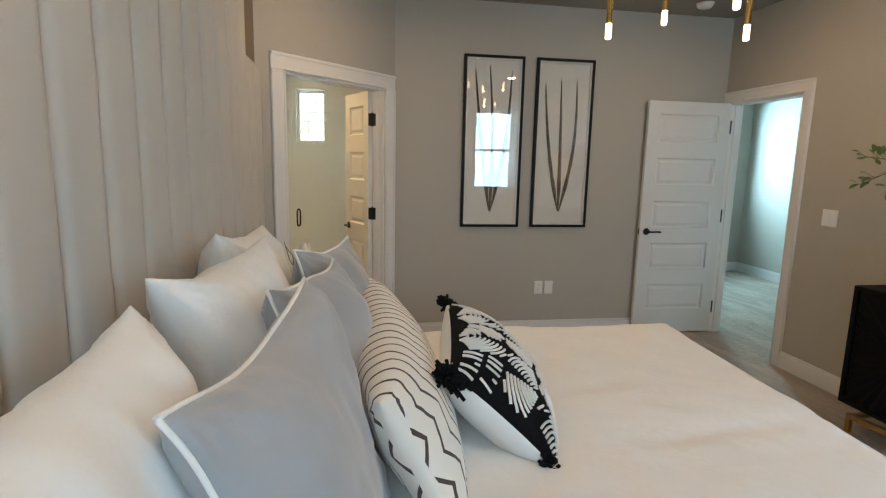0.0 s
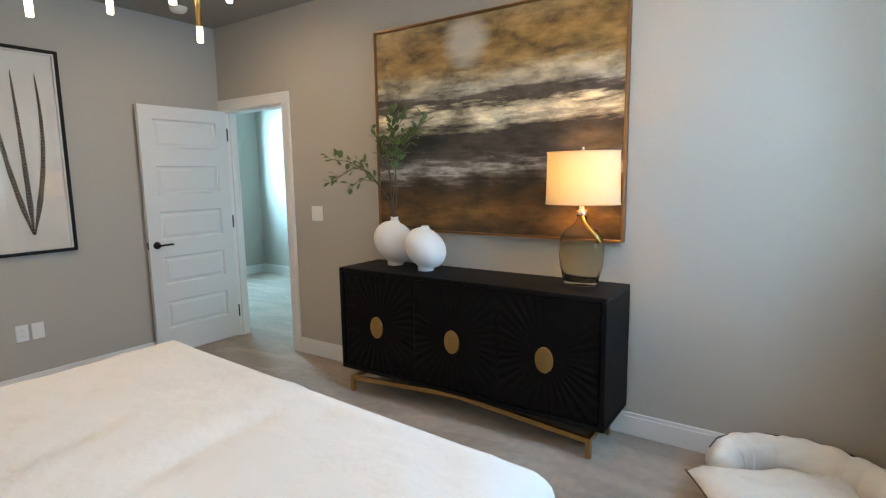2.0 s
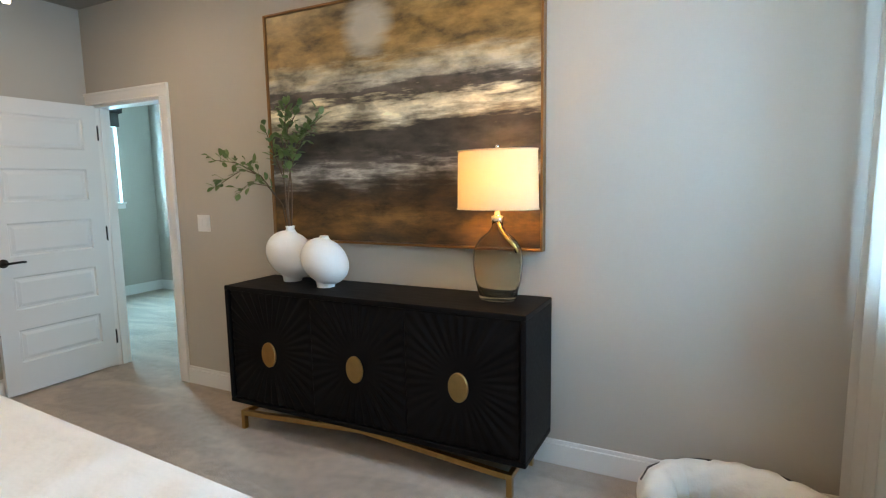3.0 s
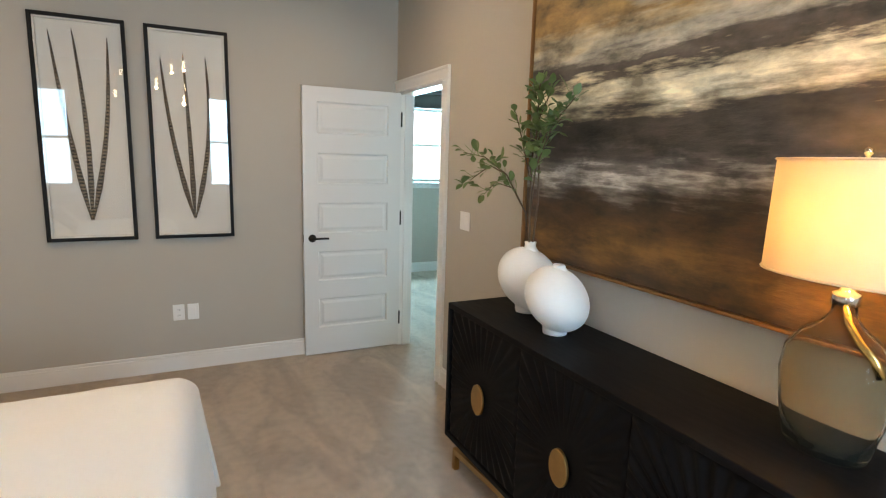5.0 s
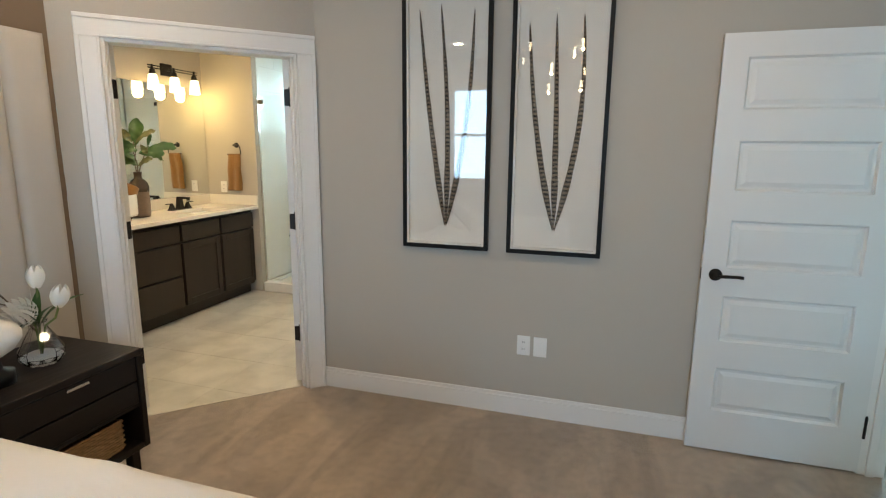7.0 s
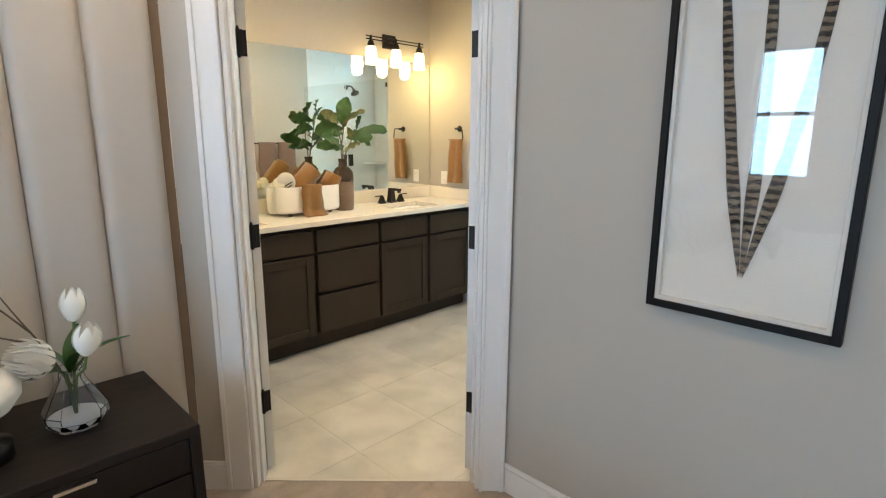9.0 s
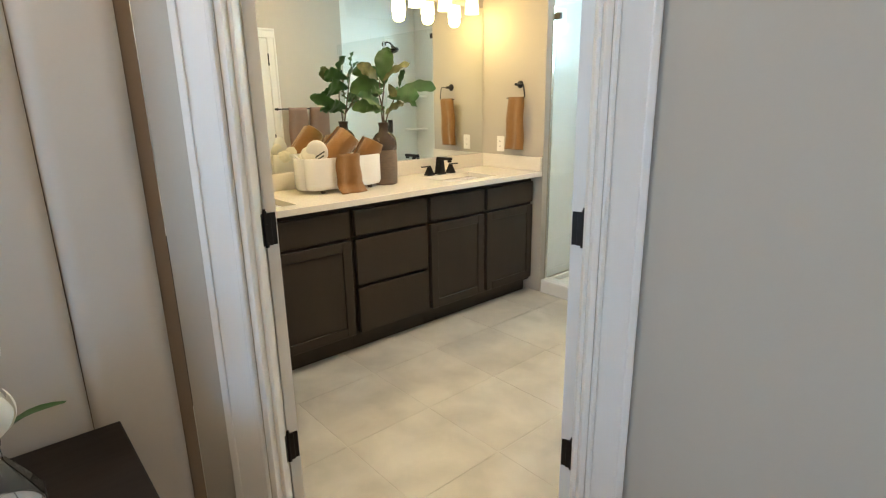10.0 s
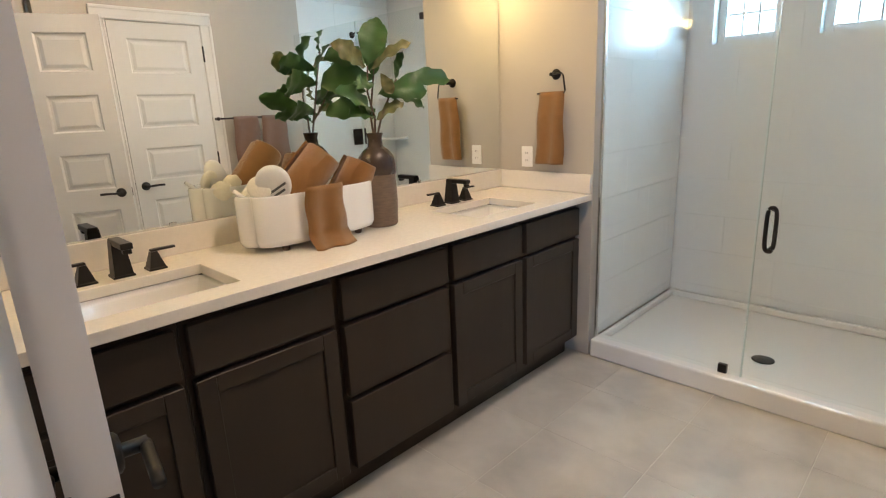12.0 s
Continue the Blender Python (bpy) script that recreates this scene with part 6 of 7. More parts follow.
def vanity_light(yc):
    e = thing("vanity_light", pose(BX, yc, 0), "dark bronze vanity light with three glowing frosted shades", "wall light", "vanity lights")
    part("backplate", box(0.001, 0.022, -0.065, 0.065, 2.165, 2.275, 0.004, 2), BLACKMETAL, e)
    part("post", tube([(0.022, 0, 2.215), (0.10, 0, 2.215)], 0.009, 10), BLACKMETAL, e, "", True)
    for dz in (0.0, 0.022):
        part("bar", tube([(0.10, -0.30, 2.205 + dz), (0.10, 0.30, 2.205 + dz)], 0.005, 8), BLACKMETAL, e, "", True)
    for dy in (-0.255, 0.0, 0.255):
        part("socket", lathe([(0.0, 2.15), (0.026, 2.15), (0.028, 2.165), (0.022, 2.19), (0.010, 2.20), (0.010, 2.235), (0.0, 2.238)], 20, center=(0.10, dy)), BLACKMETAL, e, "", True)
        part("shade", lathe([(0.050, 2.018), (0.049, 2.03), (0.044, 2.09), (0.036, 2.145), (0.020, 2.155), (0.018, 2.150), (0.033, 2.14), (0.041, 2.09), (0.046, 2.03), (0.047, 2.018)], 28, center=(0.10, dy)), SHADEGLOW, e, "frosted glass shade, lit", True)
    return e


for yc in (6.00, 4.40):
    vanity_light(yc)
for yy in (6.255, 6.0, 5.745, 4.655, 4.40, 4.145):
    bulb_light(BX + 0.10, yy, 1.99, 3.9, 0.045, (1, 0.71, 0.25))

TERRY = mat("caramel_terry", (0.25, 0.126, 0.043), 0.95, vary=0.14, scale=30, bump=0.9, bscale=320, dist=0.003, spec=0.05, sheen=0.4)
MAUVE = mat("mauve_terry", (0.20, 0.125, 0.095), 0.95, vary=0.12, scale=30, bump=0.9, bscale=320, dist=0.003, spec=0.05, sheen=0.4)


def hanging_cloth(w, h, thick, seed, drift=0.0):
    """A folded towel hanging from z = 0 to -h; x across, y thickness."""
    bm = bmesh.new()
    nx, nz = 16, 28
    for side in (-1, 1):
        g = []
        for i in range(nx + 1):
            row = []
            for j in range(nz + 1):
                u, t = i / nx - 0.5, j / nz
                z = -h * t
                flare = 0.86 + 0.14 * t ** 0.7
                edge = (1 - (2 * abs(u)) ** 6) ** 0.5 if abs(u) < 0.5 else 0
                fold = 0.006 * math.sin(u * 11 + seed + 1.2 * t) * (0.3 + t)
                roll = math.sqrt(max(0.0, 1 - max(0.0, 1 - t * 16) ** 2))
                y = side * thick * 0.5 * edge * roll + fold
                if 0.80 < t < 0.88:
                    y -= side * 0.0016
                row.append(bm.verts.new((u * w * flare + drift * t + 0.004 * math.sin(t * 9 + seed), y, z)))
            g.append(row)
        for i in range(nx):
            for j in range(nz):
                f = (g[i][j], g[i + 1][j], g[i + 1][j + 1], g[i][j + 1])
                bm.faces.new(f if side > 0 else tuple(reversed(f)))
        ends = [g[i][nz] for i in range(nx + 1)]
        if side < 0:
            first = ends
        else:
            for i in range(nx):
                bm.faces.new((first[i], first[i + 1], ends[i + 1], ends[i]))
    bmesh.ops.recalc_face_normals(bm, faces=bm.faces)
    return bm


tr = thing("towel_ring", pose(-1.700, 6.47, 1.530), "oil-rubbed black towel ring on the bathroom wall", "towel ring")
part("rosette", lathe([(0.0, 0.0), (0.027, 0.0), (0.027, 0.006), (0.020, 0.012), (0.009, 0.014), (0.009, 0.055), (0.0, 0.057)], 24), BLACKMETAL, tr, "", True, pose(0, 0, 0, 90, 0, 0))
part("ring", tube([(0.0, -0.05, 0.0), (0.06, -0.05, 0.004), (0.072, -0.05, -0.01), (0.085, -0.05, -0.085), (0.08, -0.05, -0.094), (-0.085, -0.05, -0.094)], 0.0045, 8), BLACKMETAL, tr, "open black ring", True)
tw = tagged(part("hand_towel", hanging_cloth(0.175, 0.375, 0.032, 1.0, -0.012), TERRY, smooth=True, at=pose(-1.700, 6.42, 1.444)), "caramel-brown terry hand towel hanging on the ring", "towel")
tb = thing("towel_bar", pose(BE, 5.76, 1.375), "black towel bar on the bathroom wall", "towel bar")
part("bar", tube([(-0.065, 0.0, 0), (-0.065, 0.66, 0)], 0.007, 10), BLACKMETAL, tb, "", True)
for dy in (0.0, 0.66):
    part("post", lathe([(0.0, 0.0), (0.026, 0.0), (0.026, 0.006), (0.010, 0.012), (0.010, 0.06), (0.014, 0.065), (0.012, 0.078), (0.0, 0.08)], 20), BLACKMETAL, tb, "", True, pose(0, dy, 0, 0, -90, 0))
for yc, w, h in ((5.98, 0.24, 0.42), (6.22, 0.25, 0.42)):
    tagged(part("bath_towel", hanging_cloth(w, h, 0.05, yc, 0.0), MAUVE, smooth=True, at=pose(BE - 0.065, yc, 1.388, 0, 0, 90)), "mauve-brown bath towel folded over the towel bar", "towel", "bath towels")

# ---- basket, towels, plant on the counter ----


def scallop_basket():
    e = thing("scalloped_tray", pose(-1.868, 5.030, 0.92), "white scalloped ceramic tray holding rolled towels", "tray")
    bm = bmesh.new()
    n = 120
    L, D, h = 0.285, 0.125, 0.20

    def rad(a, s):
        c, d = math.cos(a), math.sin(a)
        r = 1 / ((abs(c) ** 2.6 + abs(d) ** 2.6) ** (1 / 2.6))
        lob = 0.87 + 0.13 * abs(math.cos(4 * a)) ** 0.4
        return r * lob * s
    prof = [(0.90, 0.018), (0.97, 0.022), (1.0, 0.04), (1.0, h - 0.006), (0.985, h), (0.95, h), (0.935, h - 0.006), (0.93, 0.04), (0.88, 0.032)]
    rings = [[bm.verts.new((D * rad(2 * math.pi * k / n, s) * math.sin(2 * math.pi * k / n), L * rad(2 * math.pi * k / n, s) * math.cos(2 * math.pi * k / n), z)) for k in range(n)] for s, z in prof]
    for a, b in zip(rings, rings[1:]):
        for k in range(n):
            bm.faces.new((a[k], a[(k + 1) % n], b[(k + 1) % n], b[k]))
    bm.faces.new(rings[0])
    bm.faces.new(rings[-1])
    bmesh.ops.recalc_face_normals(bm, faces=bm.faces)
    part("tray_body", bm, PORCELAIN, e, "", True)
    for x, y in ((-0.08, -0.16), (0.08, -0.16), (-0.08, 0.16), (0.08, 0.16)):
        part("foot", lathe([(0.0, 0), (0.012, 0), (0.016, 0.019), (0.0, 0.019)], 14), TWIG, e, "small wooden foot", True, pose(x, y, 0))
    return e


scallop_basket()


def roll(r, L, seed):
    """A rolled towel along x: spiral ends, soft outside."""
    bm = bmesh.new()
    turns, n = 3.2, 90
    outer = []
    for k in range(n + 1):
        t = k / n
        rr = r * (0.12 + 0.88 * t) * (1 + 0.015 * math.sin(k * 0.9 + seed))
        a = 2 * math.pi * turns * t
        outer.append((rr * math.cos(a), rr * math.sin(a)))
    rows = []
    for sx, pull in ((-0.5, 0.97), (-0.47, 1.0), (-0.2, 1.02), (0.0, 1.0), (0.2, 1.02), (0.47, 1.0), (0.5, 0.97)):
        rows.append([bm.verts.new((sx * L + 0.004 * math.sin(seed + k * 0.25), y * pull, z * pull)) for k, (y, z) in enumerate(outer)])
    for a, b in zip(rows, rows[1:]):
        for k in range(n):
            bm.faces.new((a[k], a[k + 1], b[k + 1], b[k]))
    core = r * 0.80
    lathe_pts = [(0.0, -0.485 * L), (core, -0.485 * L), (core, 0.485 * L), (0.0, 0.485 * L)]
    bm2 = lathe(lathe_pts, 24)
    tmp = bpy.data.meshes.new("tmp")
    bmesh.ops.transform(bm2, matrix=Matrix.Rotation(math.pi / 2, 4, 'Y'), verts=bm2.verts)
    bm2.to_mesh(tmp)
    bm2.free()
    bm.from_mesh(tmp)
    bpy.data.meshes.remove(tmp)
    return bm


for k, (x, y, z, rz, ry, r, L) in enumerate(((-1.865, 5.005, 1.135, 78, -46, 0.084, 0.29), (-1.850, 5.215, 1.098, 70, -58, 0.078, 0.215))):
    ob = part("rolled_towel", roll(r, L, k * 2.0), TERRY, at=pose(x, y, z, 0, 0, rz) @ pose(0, 0, 0, 0, ry, 0), smooth=True)
    sm = ob.modifiers.new("thickness", 'SOLIDIFY')
    sm.thickness = 0.006
    tagged(ob, "caramel terry washcloth rolled up in the white tray", "towel", "rolled towels")
dt = hanging_cloth(0.180, 0.216, 0.03, 2.0, 0.01)
for v in dt.verts:
    t = -v.co.z / 0.216
    v.co.y -= 0.060 * max(0, (t - 0.78) / 0.22) ** 1.3 if t > 0.78 else 0
tagged(part("draped_towel", dt, TERRY, smooth=True, at=pose(-1.722, 5.010, 1.140, 0, 0, 90) @ pose(0, 0, 0, 4, 0, 0)), "caramel terry cloth draped over the tray's rim", "towel")
SPONGE = mat("cream_sponge", (0.80, 0.76, 0.66), 0.95, vary=0.08, scale=30, bump=0.8, bscale=140, dist=0.003)
sp = thing("bath_brush", pose(-1.86, 4.835, 1.105), "round cream bath brush standing in the white tray", "brush")
part("brush_head", lathe([(0.0, -0.012), (0.035, -0.012), (0.043, -0.004), (0.043, 0.008), (0.034, 0.015), (0.0, 0.017)], 28), SPONGE, sp, "", True, pose(0, 0, 0.035, 70, 0, 60))
part("handle", tube([(0, 0, -0.02), (0.0, -0.06, 0.01), (0.0, -0.095, 0.04)], 0.007, 8), PORCELAIN, sp, "white handle", True)
bx = thing("bath_mitt", pose(-1.835, 4.875, 1.150, 12, 0, 58), "round white printed bath mitt standing in the tray", "bath mitt")
part("mitt_body", lathe([(0.0, -0.016), (0.050, -0.016), (0.060, -0.009), (0.063, 0.0), (0.060, 0.009), (0.050, 0.016), (0.0, 0.016)], 36, 1.0, 1.15), WHITECLOTH, bx, "", True, pose(0, 0, 0, 90, 0, 0))
for q, z, w in ((0.012, -0.010, 0.075), (0.020, -0.026, 0.045)):
    part("print_bar", box(-w / 2, w / 2, -0.0172, -0.016, -0.004, 0.004), SLOT, bx, "dark bar of print", at=pose(q, 0, z, 0, -32, 0))
for k, (x, y, z, r) in enumerate(((-1.945, 4.845, 1.10, 0.042), (-1.925, 4.90, 1.125, 0.036))):
    bm = bmesh.new()
    bmesh.ops.create_icosphere(bm, subdivisions=4, radius=r)
    for v in bm.verts:
        v.co *= 1 + 0.16 * noise.noise(v.co * 55 + Vector((k * 5, 0, 0)))
    tagged(part("bath_pouf", bm, SPONGE, smooth=True, at=pose(x, y, z)), "cream net bath pouf in the white tray", "bath pouf", "bath poufs")

BOTTLE = mat("brown_glazed_bottle", (0.045, 0.028, 0.020), 0.25, vary=0.4, scale=14, bump=0.1, bscale=40, dist=0.002)
RAFFIA = mat("wrapped_raffia", (0.16, 0.115, 0.085), 0.85, vary=0.3, scale=30, bump=0.5, bscale=150, dist=0.002, stretch=(1, 1, 6))


def fig_plant():
    rnd = random.Random(21)
    e = thing("potted_plant", pose(-1.835, 5.345, 0.92), "fiddle-leaf fig stems in a brown bottle vase", "plant")
    prof = [(0.0, 0.0), (0.066, 0.0), (0.072, 0.006)]
    for k in range(13):
        z = 0.012 + k * 0.0155
        prof += [(0.0745 + 0.004 * math.sin(k * 0.24), z), (0.0725 + 0.004 * math.sin(k * 0.24), z + 0.0085)]
    part("wrapped_body", lathe(prof + [(0.078, 0.215)], 40), RAFFIA, e, "ribbed taupe lower body", True)
    part("glazed_neck", lathe([(0.078, 0.215), (0.0785, 0.25), (0.072, 0.285), (0.052, 0.312), (0.032, 0.325), (0.028, 0.355), (0.034, 0.375), (0.034, 0.38), (0.024, 0.38), (0.02, 0.35), (0.0, 0.34)], 40), BOTTLE, e, "glossy dark brown shoulder and neck", True)
    stems = (((0, 0, 0.33), (0.01, 0.0, 0.44), (0.0, -0.02, 0.54), (0.0, -0.01, 0.64)), ((0, 0, 0.33), (0.01, 0.03, 0.43), (0.0, 0.09, 0.52), (0.0, 0.135, 0.59)), ((0, 0, 0.33), (-0.03, 0.01, 0.45), (-0.03, 0.04, 0.60), (-0.035, 0.07, 0.74)))
    for p in stems:
        part("stem", tube(p, 0.005, 8, taper=0.6), TWIG, e, "", True)
    leaves = (((0.0, -0.01, 0.637), (0.0, 0.056, 0.807), 0.050), ((0.0, 0.0, 0.62), (0.03, 0.205, 0.735), 0.021), ((0.0, 0.13, 0.58), (0.08, 0.37, 0.585), 0.036), ((0.0, 0.04, 0.53), (0.09, 0.22, 0.54), 0.044),
              ((0.0, -0.025, 0.632), (-0.02, -0.156, 0.72), 0.036), ((0.0, 0.132, 0.59), (0.0, 0.175, 0.70), 0.016), ((0.02, -0.01, 0.57), (0.06, -0.12, 0.555), 0.028), ((0.02, 0.04, 0.61), (0.05, 0.066, 0.53), 0.022),
              ((0.0, 0.012, 0.426), (0.02, 0.15, 0.496), 0.024), ((0.0, 0.0, 0.45), (0.05, -0.21, 0.545), 0.040), ((0.0, 0.01, 0.44), (0.04, -0.15, 0.455), 0.032), ((-0.03, 0.04, 0.66), (-0.07, -0.16, 0.672), 0.045),
              ((-0.03, 0.04, 0.60), (-0.06, 0.11, 0.767), 0.046), ((-0.03, 0.04, 0.60), (-0.11, -0.16, 0.573), 0.055), ((-0.02, 0.03, 0.468), (-0.11, -0.15, 0.464), 0.042), ((-0.03, 0.06, 0.53), (-0.10, 0.27, 0.556), 0.034), ((-0.035, 0.07, 0.73), (-0.05, 0.085, 0.83), 0.028), ((0.0, 0.09, 0.52), (0.09, 0.20, 0.47), 0.024))
    # Leaves that show their undersides, with glare in the colour.
    pale = (1, 4, 7, 8)
    for li, (b_, t_, w_) in enumerate(leaves):
        bm = bmesh.new()
        a, b = Vector(b_), Vector(t_)
        d = b - a
        side = d.cross(Vector((0.9 + rnd.uniform(-0.4, 0.4), -0.6 + rnd.uniform(-0.5, 0.5), 0.5 + rnd.uniform(-0.3, 0.5)))).normalized()
        w_ *= 1.14
        nrm = side.cross(d).normalized()
        n, mm = 12, 6
        prev = None
        for k in range(n + 1):
            t = k / n
            w = w_ * (0.05 + 1.0 * math.sin(math.pi * t ** 1.25) ** 0.6 * (0.70 + 0.40 * t)) if 0 < k < n else 0.003
            row = []
            for j in range(mm + 1):
                s = j / mm * 2 - 1
                ruffle = 0.010 * math.sin(t * 19 + s * 2) * abs(s)
                row.append(bm.verts.new(a + d * t + side * w * s + nrm * (0.28 * w * abs(s) + 0.10 * d.length * math.sin(math.pi * t) + ruffle)))
            if prev:
                for j in range(mm):
                    bm.faces.new((prev[j], prev[j + 1], row[j + 1], row[j]))
            prev = row
        part("leaf", bm, GLARELEAF if li in pale else FIGLEAF, e, "narrow leaf underside with glare put in as yellow-green streaks" if li in pale else "broad green fiddle-shaped leaf", True)
    return e


fig_plant()

# ---- shower ----
sh = thing("shower_pan", pose(0, 0, 0), "white acrylic shower pan with a low front curb", "shower pan")
part("pan_floor", box(SHX + 0.002, BE + 0.01, 6.575, BYN + 0.01, 0.0, 0.055, 0.004, 1), PORCELAIN, sh)
part("curb", box(SHX + 0.002, BE - 0.002, 6.462, 6.574, 0.0, 0.105, 0.012, 3), PORCELAIN, sh)
for a in (box(SHX + 0.002, BE, BYN - 0.03, BYN - 0.002, 0.056, 0.10, 0.008, 2), box(SHX + 0.002, SHX + 0.028, 6.576, BYN - 0.03, 0.056, 0.10, 0.008, 2), box(BE - 0.026, BE, 6.576, BYN - 0.03, 0.056, 0.10, 0.008, 2)):
    part("raised_lip", a, PORCELAIN, sh)
part("drain", lathe([(0.0, 0.0585), (0.048, 0.0585), (0.054, 0.056), (0.054, 0.054), (0.0, 0.054)], 28, center=(-0.70, 6.885)), BLACKMETAL, sh, "round dark drain", True)
GX = -0.705
gz = 2.02
se = thing("shower_enclosure", pose(0, 0, 0), "frameless clear glass shower enclosure with black hardware", "shower enclosure")
for x0, x1, nm, lb in ((SHX + 0.014, GX - 0.003, "fixed_panel", "clear fixed glass panel"), (GX + 0.003, BE - 0.012, "glass_door", "clear hinged glass door")):
    p = part(nm, box(x0, x1, 6.512, 6.520, 0.108, gz, 0.0015, 1), SHOWERGLASS, se, lb)
    p.visible_shadow = False
EDGEGLASS = mat("glass_edge_seal", (0.62, 0.72, 0.70), 0.2, vary=0.05, scale=20, bump=0.0)
part("edge_seal", box(GX - 0.003, GX + 0.003, 6.511, 6.521, 0.108, gz), EDGEGLASS, se, "pale clear seal")
part("wall_channel", box(SHX + 0.001, SHX + 0.014, 6.505, 6.527, 0.106, gz, 0.001, 1), CHROME, se, "slim metal wall channel")
part("clamp", box(-0.805, -0.765, 6.505, 6.527, 0.106, 0.150, 0.002, 1), BLACKMETAL, se, "small black glass clamp")
for z in (1.96,):
    part("clamp", box(-1.446, -1.395, 6.504, 6.528, z - 0.02, z + 0.02, 0.002, 1), BLACKMETAL, se, "small black glass clamp")
pts = []
for k in range(33):
    a = 2 * math.pi * k / 32
    pts.append((-0.642 + 0.018 * math.copysign(abs(math.cos(a)) ** 0.7, math.cos(a)), 6.470, 0.832 + 0.095 * math.copysign(abs(math.sin(a)) ** 0.45, math.sin(a))))
hd = part("pull_handle", tube(pts, 0.0085, 10), BLACKMETAL, se, "oval black pull handle", True)
for dz in (-0.085, 0.085):
    part("standoff", tube([(-0.642, 6.472, 0.832 + dz), (-0.642, 6.512, 0.832 + dz)], 0.006, 8), BLACKMETAL, hd)
for z in (0.40, 1.72):
    part("door_hinge", box(BE - 0.06, BE - 0.002, 6.500, 6.532, z - 0.045, z + 0.045, 0.003, 1), BLACKMETAL, se, "black glass hinge")
hdw = thing("overhead_shower", pose(BE, 7.13, 2.06), "black overhead shower on a short bent arm", "overhead shower")
part("arm", tube([(0, 0, 0), (-0.06, 0, 0.015), (-0.12, 0, 0.0), (-0.16, 0, -0.035)], 0.009, 10), BLACKMETAL, hdw, "", True)
part("flange", lathe([(0.0, 0), (0.03, 0), (0.026, 0.008), (0.0, 0.010)], 20), BLACKMETAL, hdw, "", True, pose(0, 0, 0, 0, -90, 0))
part("head", lathe([(0.0, 0.03), (0.015, 0.028), (0.02, 0.0), (0.052, -0.03), (0.055, -0.042), (0.0, -0.045)], 28), BLACKMETAL, hdw, "", True, pose(-0.17, 0, -0.05, 0, 30, 0))
vl = thing("shower_valve", pose(BE, 7.13, 1.15), "black square shower valve with a lever", "shower valve")
part("valve_plate", box(-0.008, 0, -0.075, 0.075, -0.075, 0.075, 0.004, 2), BLACKMETAL, vl)
part("valve_lever", box(-0.05, -0.008, -0.012, 0.012, -0.05, 0.012, 0.004, 2), BLACKMETAL, vl)
for z in (1.10, 1.475):
    bm = bmesh.new()
    c = [bm.verts.new((0, 0, 0))] + [bm.verts.new((-0.19 * math.cos(a * math.pi / 24), -0.19 * math.sin(a * math.pi / 24), 0)) for a in range(13)]
    f = bm.faces.new(c)
    r = bmesh.ops.extrude_face_region(bm, geom=[f])
    bmesh.ops.translate(bm, vec=(0, 0, 0.022), verts=[v for v in r["geom"] if isinstance(v, bmesh.types.BMVert)])
    bmesh.ops.recalc_face_normals(bm, faces=bm.faces)
    tagged(part("corner_shelf", bm, PORCELAIN, at=pose(BE - 0.001, BYN - 0.001, z)), "white curved corner shelf in the shower", "shelf", "shower shelves")

# ---- tiles ----
course, z_base = 0.24, 0.156
tile_cache = {}


def wall_tile(parent, local, w, h, t=0.004):
    """A glazed panel piece; local: its lower corner in the wall's frame (x along, z up, proud towards -y)."""
    key = (round(w, 3), round(h, 3))
    if key not in tile_cache:
        tile_cache[key] = mesh_of("wall_tile", box(0.0005, w - 0.0005, -t, 0, 0.0005, h - 0.0005, 0.0006, 1), SHOWERTILE)
    ob = new("tile", tile_cache[key])
    ob.parent, ob.location = parent, local


def tile_field(parent, x0, x1, z0, z1, width=0.61, y=-0.001, gaps=()):
    k = 0
    z = z0
    while z < z1 - 0.02:
        zt = min(z1, z_base + course * (math.floor((z - z_base) / course + 1e-6) + 1))
        spans = [(x0, x1)]
        for g0, g1, h0, h1 in gaps:
            if z < h1 - 0.01 and zt > h0 + 0.01:
                nxt = []
                for a, b in spans:
                    if g0 < b and g1 > a:
                        nxt += [(a, g0), (g1, b)]
                    else:
                        nxt.append((a, b))
                spans = [(a, b) for a, b in nxt if b - a > 0.02]
        off = (0.0, width / 2)[int(round((z - z_base) / course)) % 2]
        for a, b in spans:
            x = a
            while x < b - 0.005:
                e = min(b, x0 + off + width * (math.floor((x - x0 - off) / width + 1e-6) + 1))
                if b - e < 0.03:
                    e = b
                wall_tile(parent, (x, y, z), e - x, zt - z)
                x = e
        z = zt


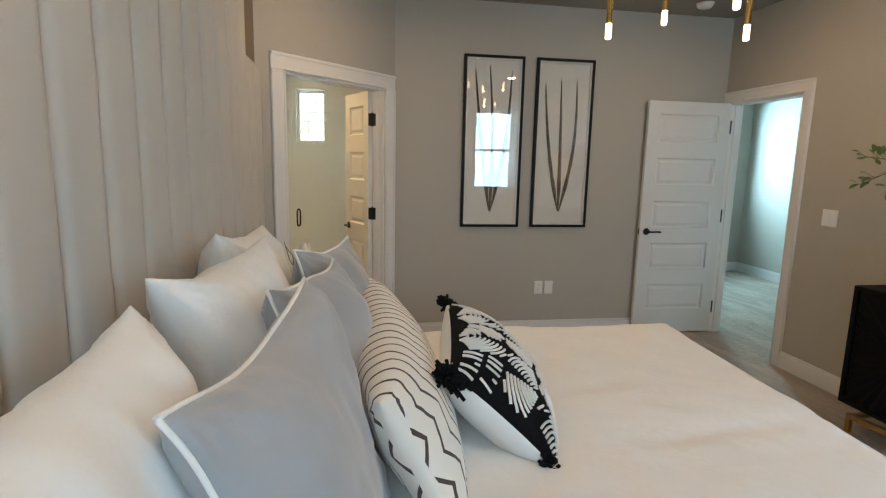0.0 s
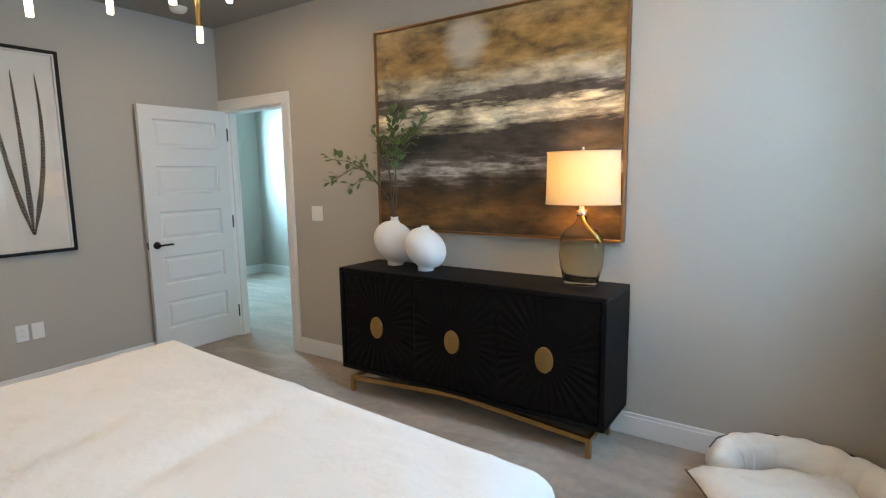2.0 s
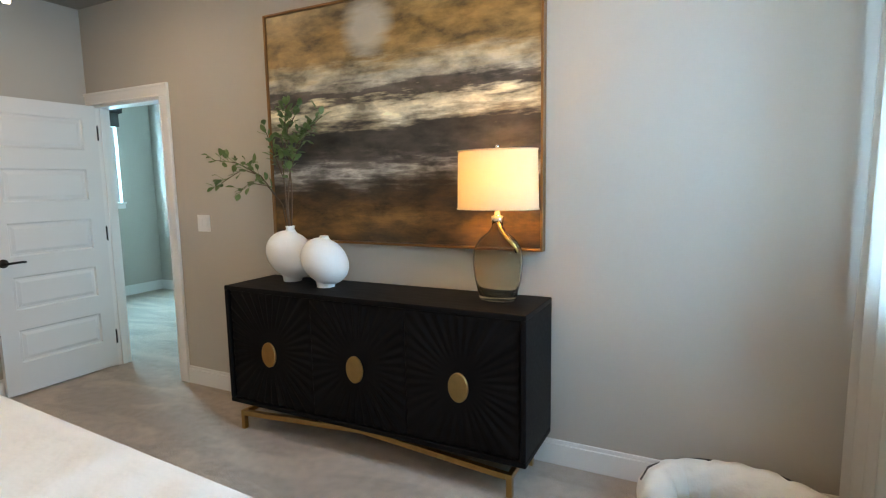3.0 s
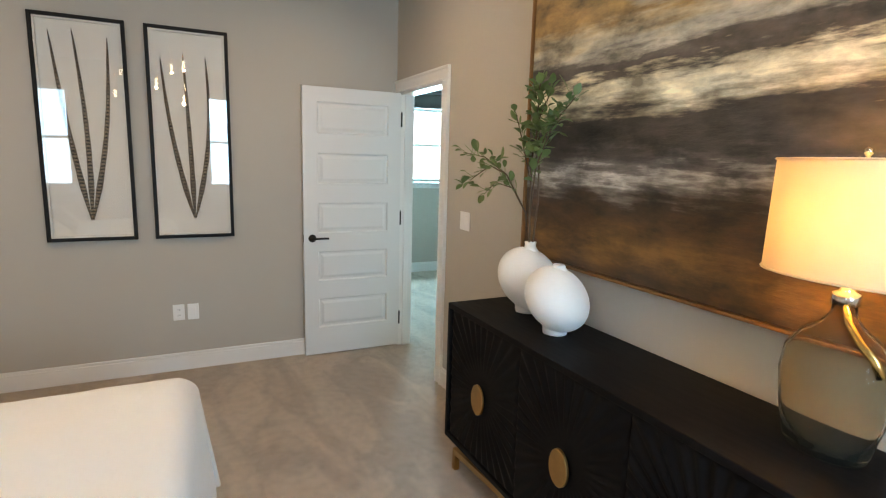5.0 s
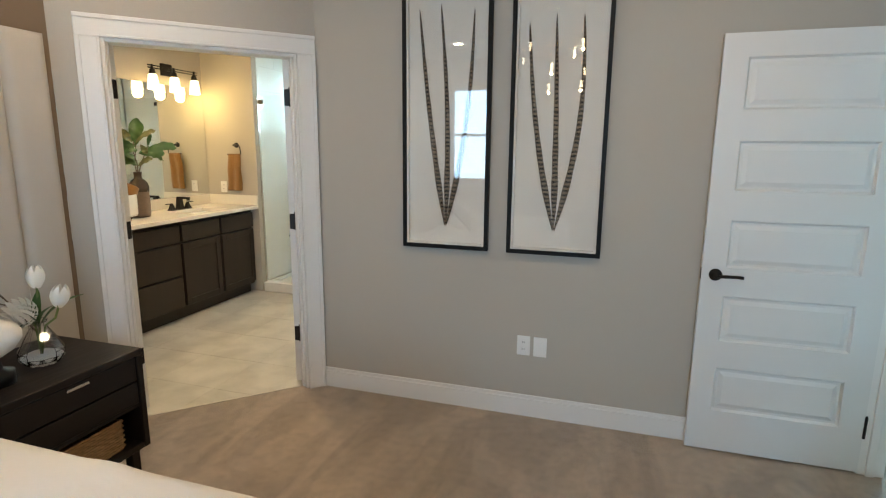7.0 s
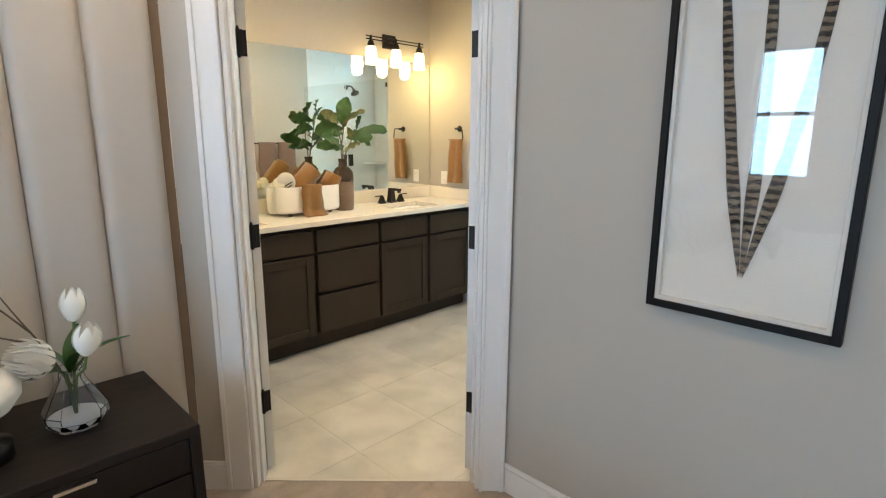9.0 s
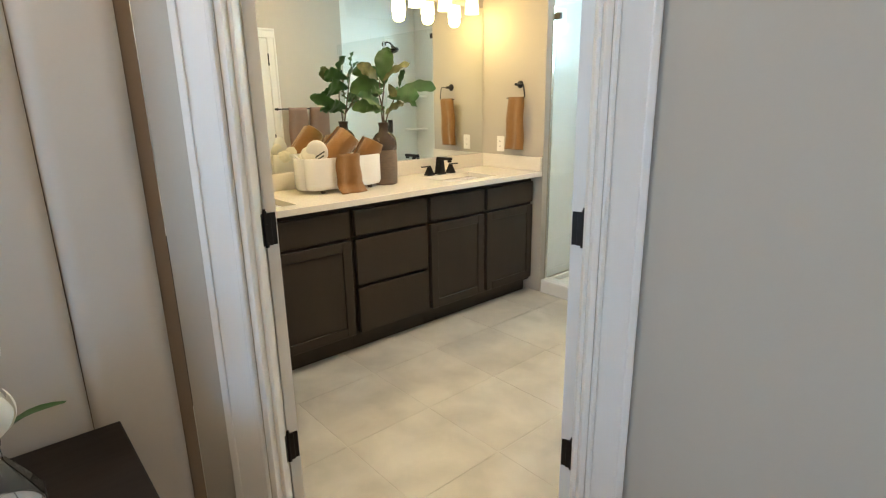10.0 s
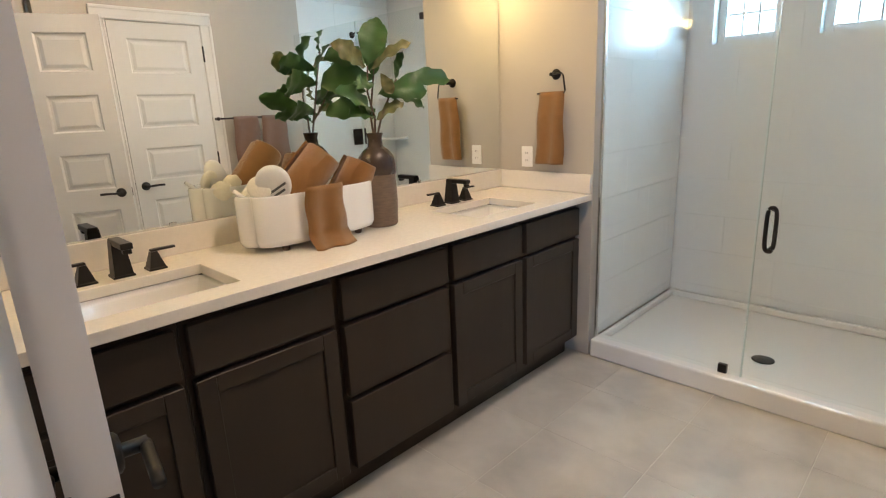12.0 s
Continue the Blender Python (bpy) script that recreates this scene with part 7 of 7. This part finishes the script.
wn_, we_, ww_ = bpy.data.objects["wall_shower_north"], bpy.data.objects["wall_shower_east"], bpy.data.objects["wall_shower_west"]
o = -(BX - 0.1)
tile_field(wn_, SHX + o, BE + o, 0.10, 1.69)
tile_field(wn_, SHX + o, BE + o, 1.69, 2.38, gaps=((-1.32 + o, -0.97 + o, 1.6, 2.5), (-0.77 + o, -0.38 + o, 1.6, 2.5)))
tile_field(wn_, SHX + o, BE + o, 2.38, H)
tile_field(we_, 0.012, 1.03, 0.10, H)
sw = new("wall_shower_side")
sw.matrix_basis = pose(SHX - 0.012, 6.54, 0, 0, 0, 90)
tagged(sw, "white panelled shower side wall", "wall", kind="structure")
tile_field(sw, 0.0, BYN - 6.54, 0.10, H)


def floor_tiles():
    bed_ = bpy.data.objects["floor_bath_bed"]
    tx, ty, t = 0.4575, 0.449, 0.009
    full = mesh_of("floor_tile", box(0.0011, tx - 0.0011, 0.0011, ty - 0.0011, -t, 0, 0.0010, 1), TILE)
    c = math.sqrt(0.5)
    n = Vector((-c, c, 0))
    o_ = Vector((-0.581, 3.749, 0)) + n * 0.062
    for i in range(-3, 4):
        for j in range(-2, 6):
            x0, y0 = -1.255 + tx * i, 4.36 + ty * j
            if x0 > BE or y0 > 6.46 or x0 + tx < BX or y0 + ty < BY0:
                continue
            d = [(Vector((x, y, 0)) - o_).dot(n) for x in (x0, x0 + tx) for y in (y0, y0 + ty)]
            if max(d) <= 0.01:
                continue
            if min(d) >= 0 :
                ob = new("tile", full)
            else:
                bm = box(0.0011, tx - 0.0011, 0.0011, ty - 0.0011, -t, 0)
                loc = o_ - Vector((x0, y0, 0))
                g = bmesh.ops.bisect_plane(bm, geom=bm.verts[:] + bm.edges[:] + bm.faces[:], plane_co=loc, plane_no=n, clear_inner=True)
                bmesh.ops.holes_fill(bm, edges=[e for e in bm.edges if e.is_boundary])
                ob = new("tile", mesh_of("floor_tile_cut", bm, TILE))
            ob.parent, ob.location = bed_, (x0, y0, 0.002)


floor_tiles()
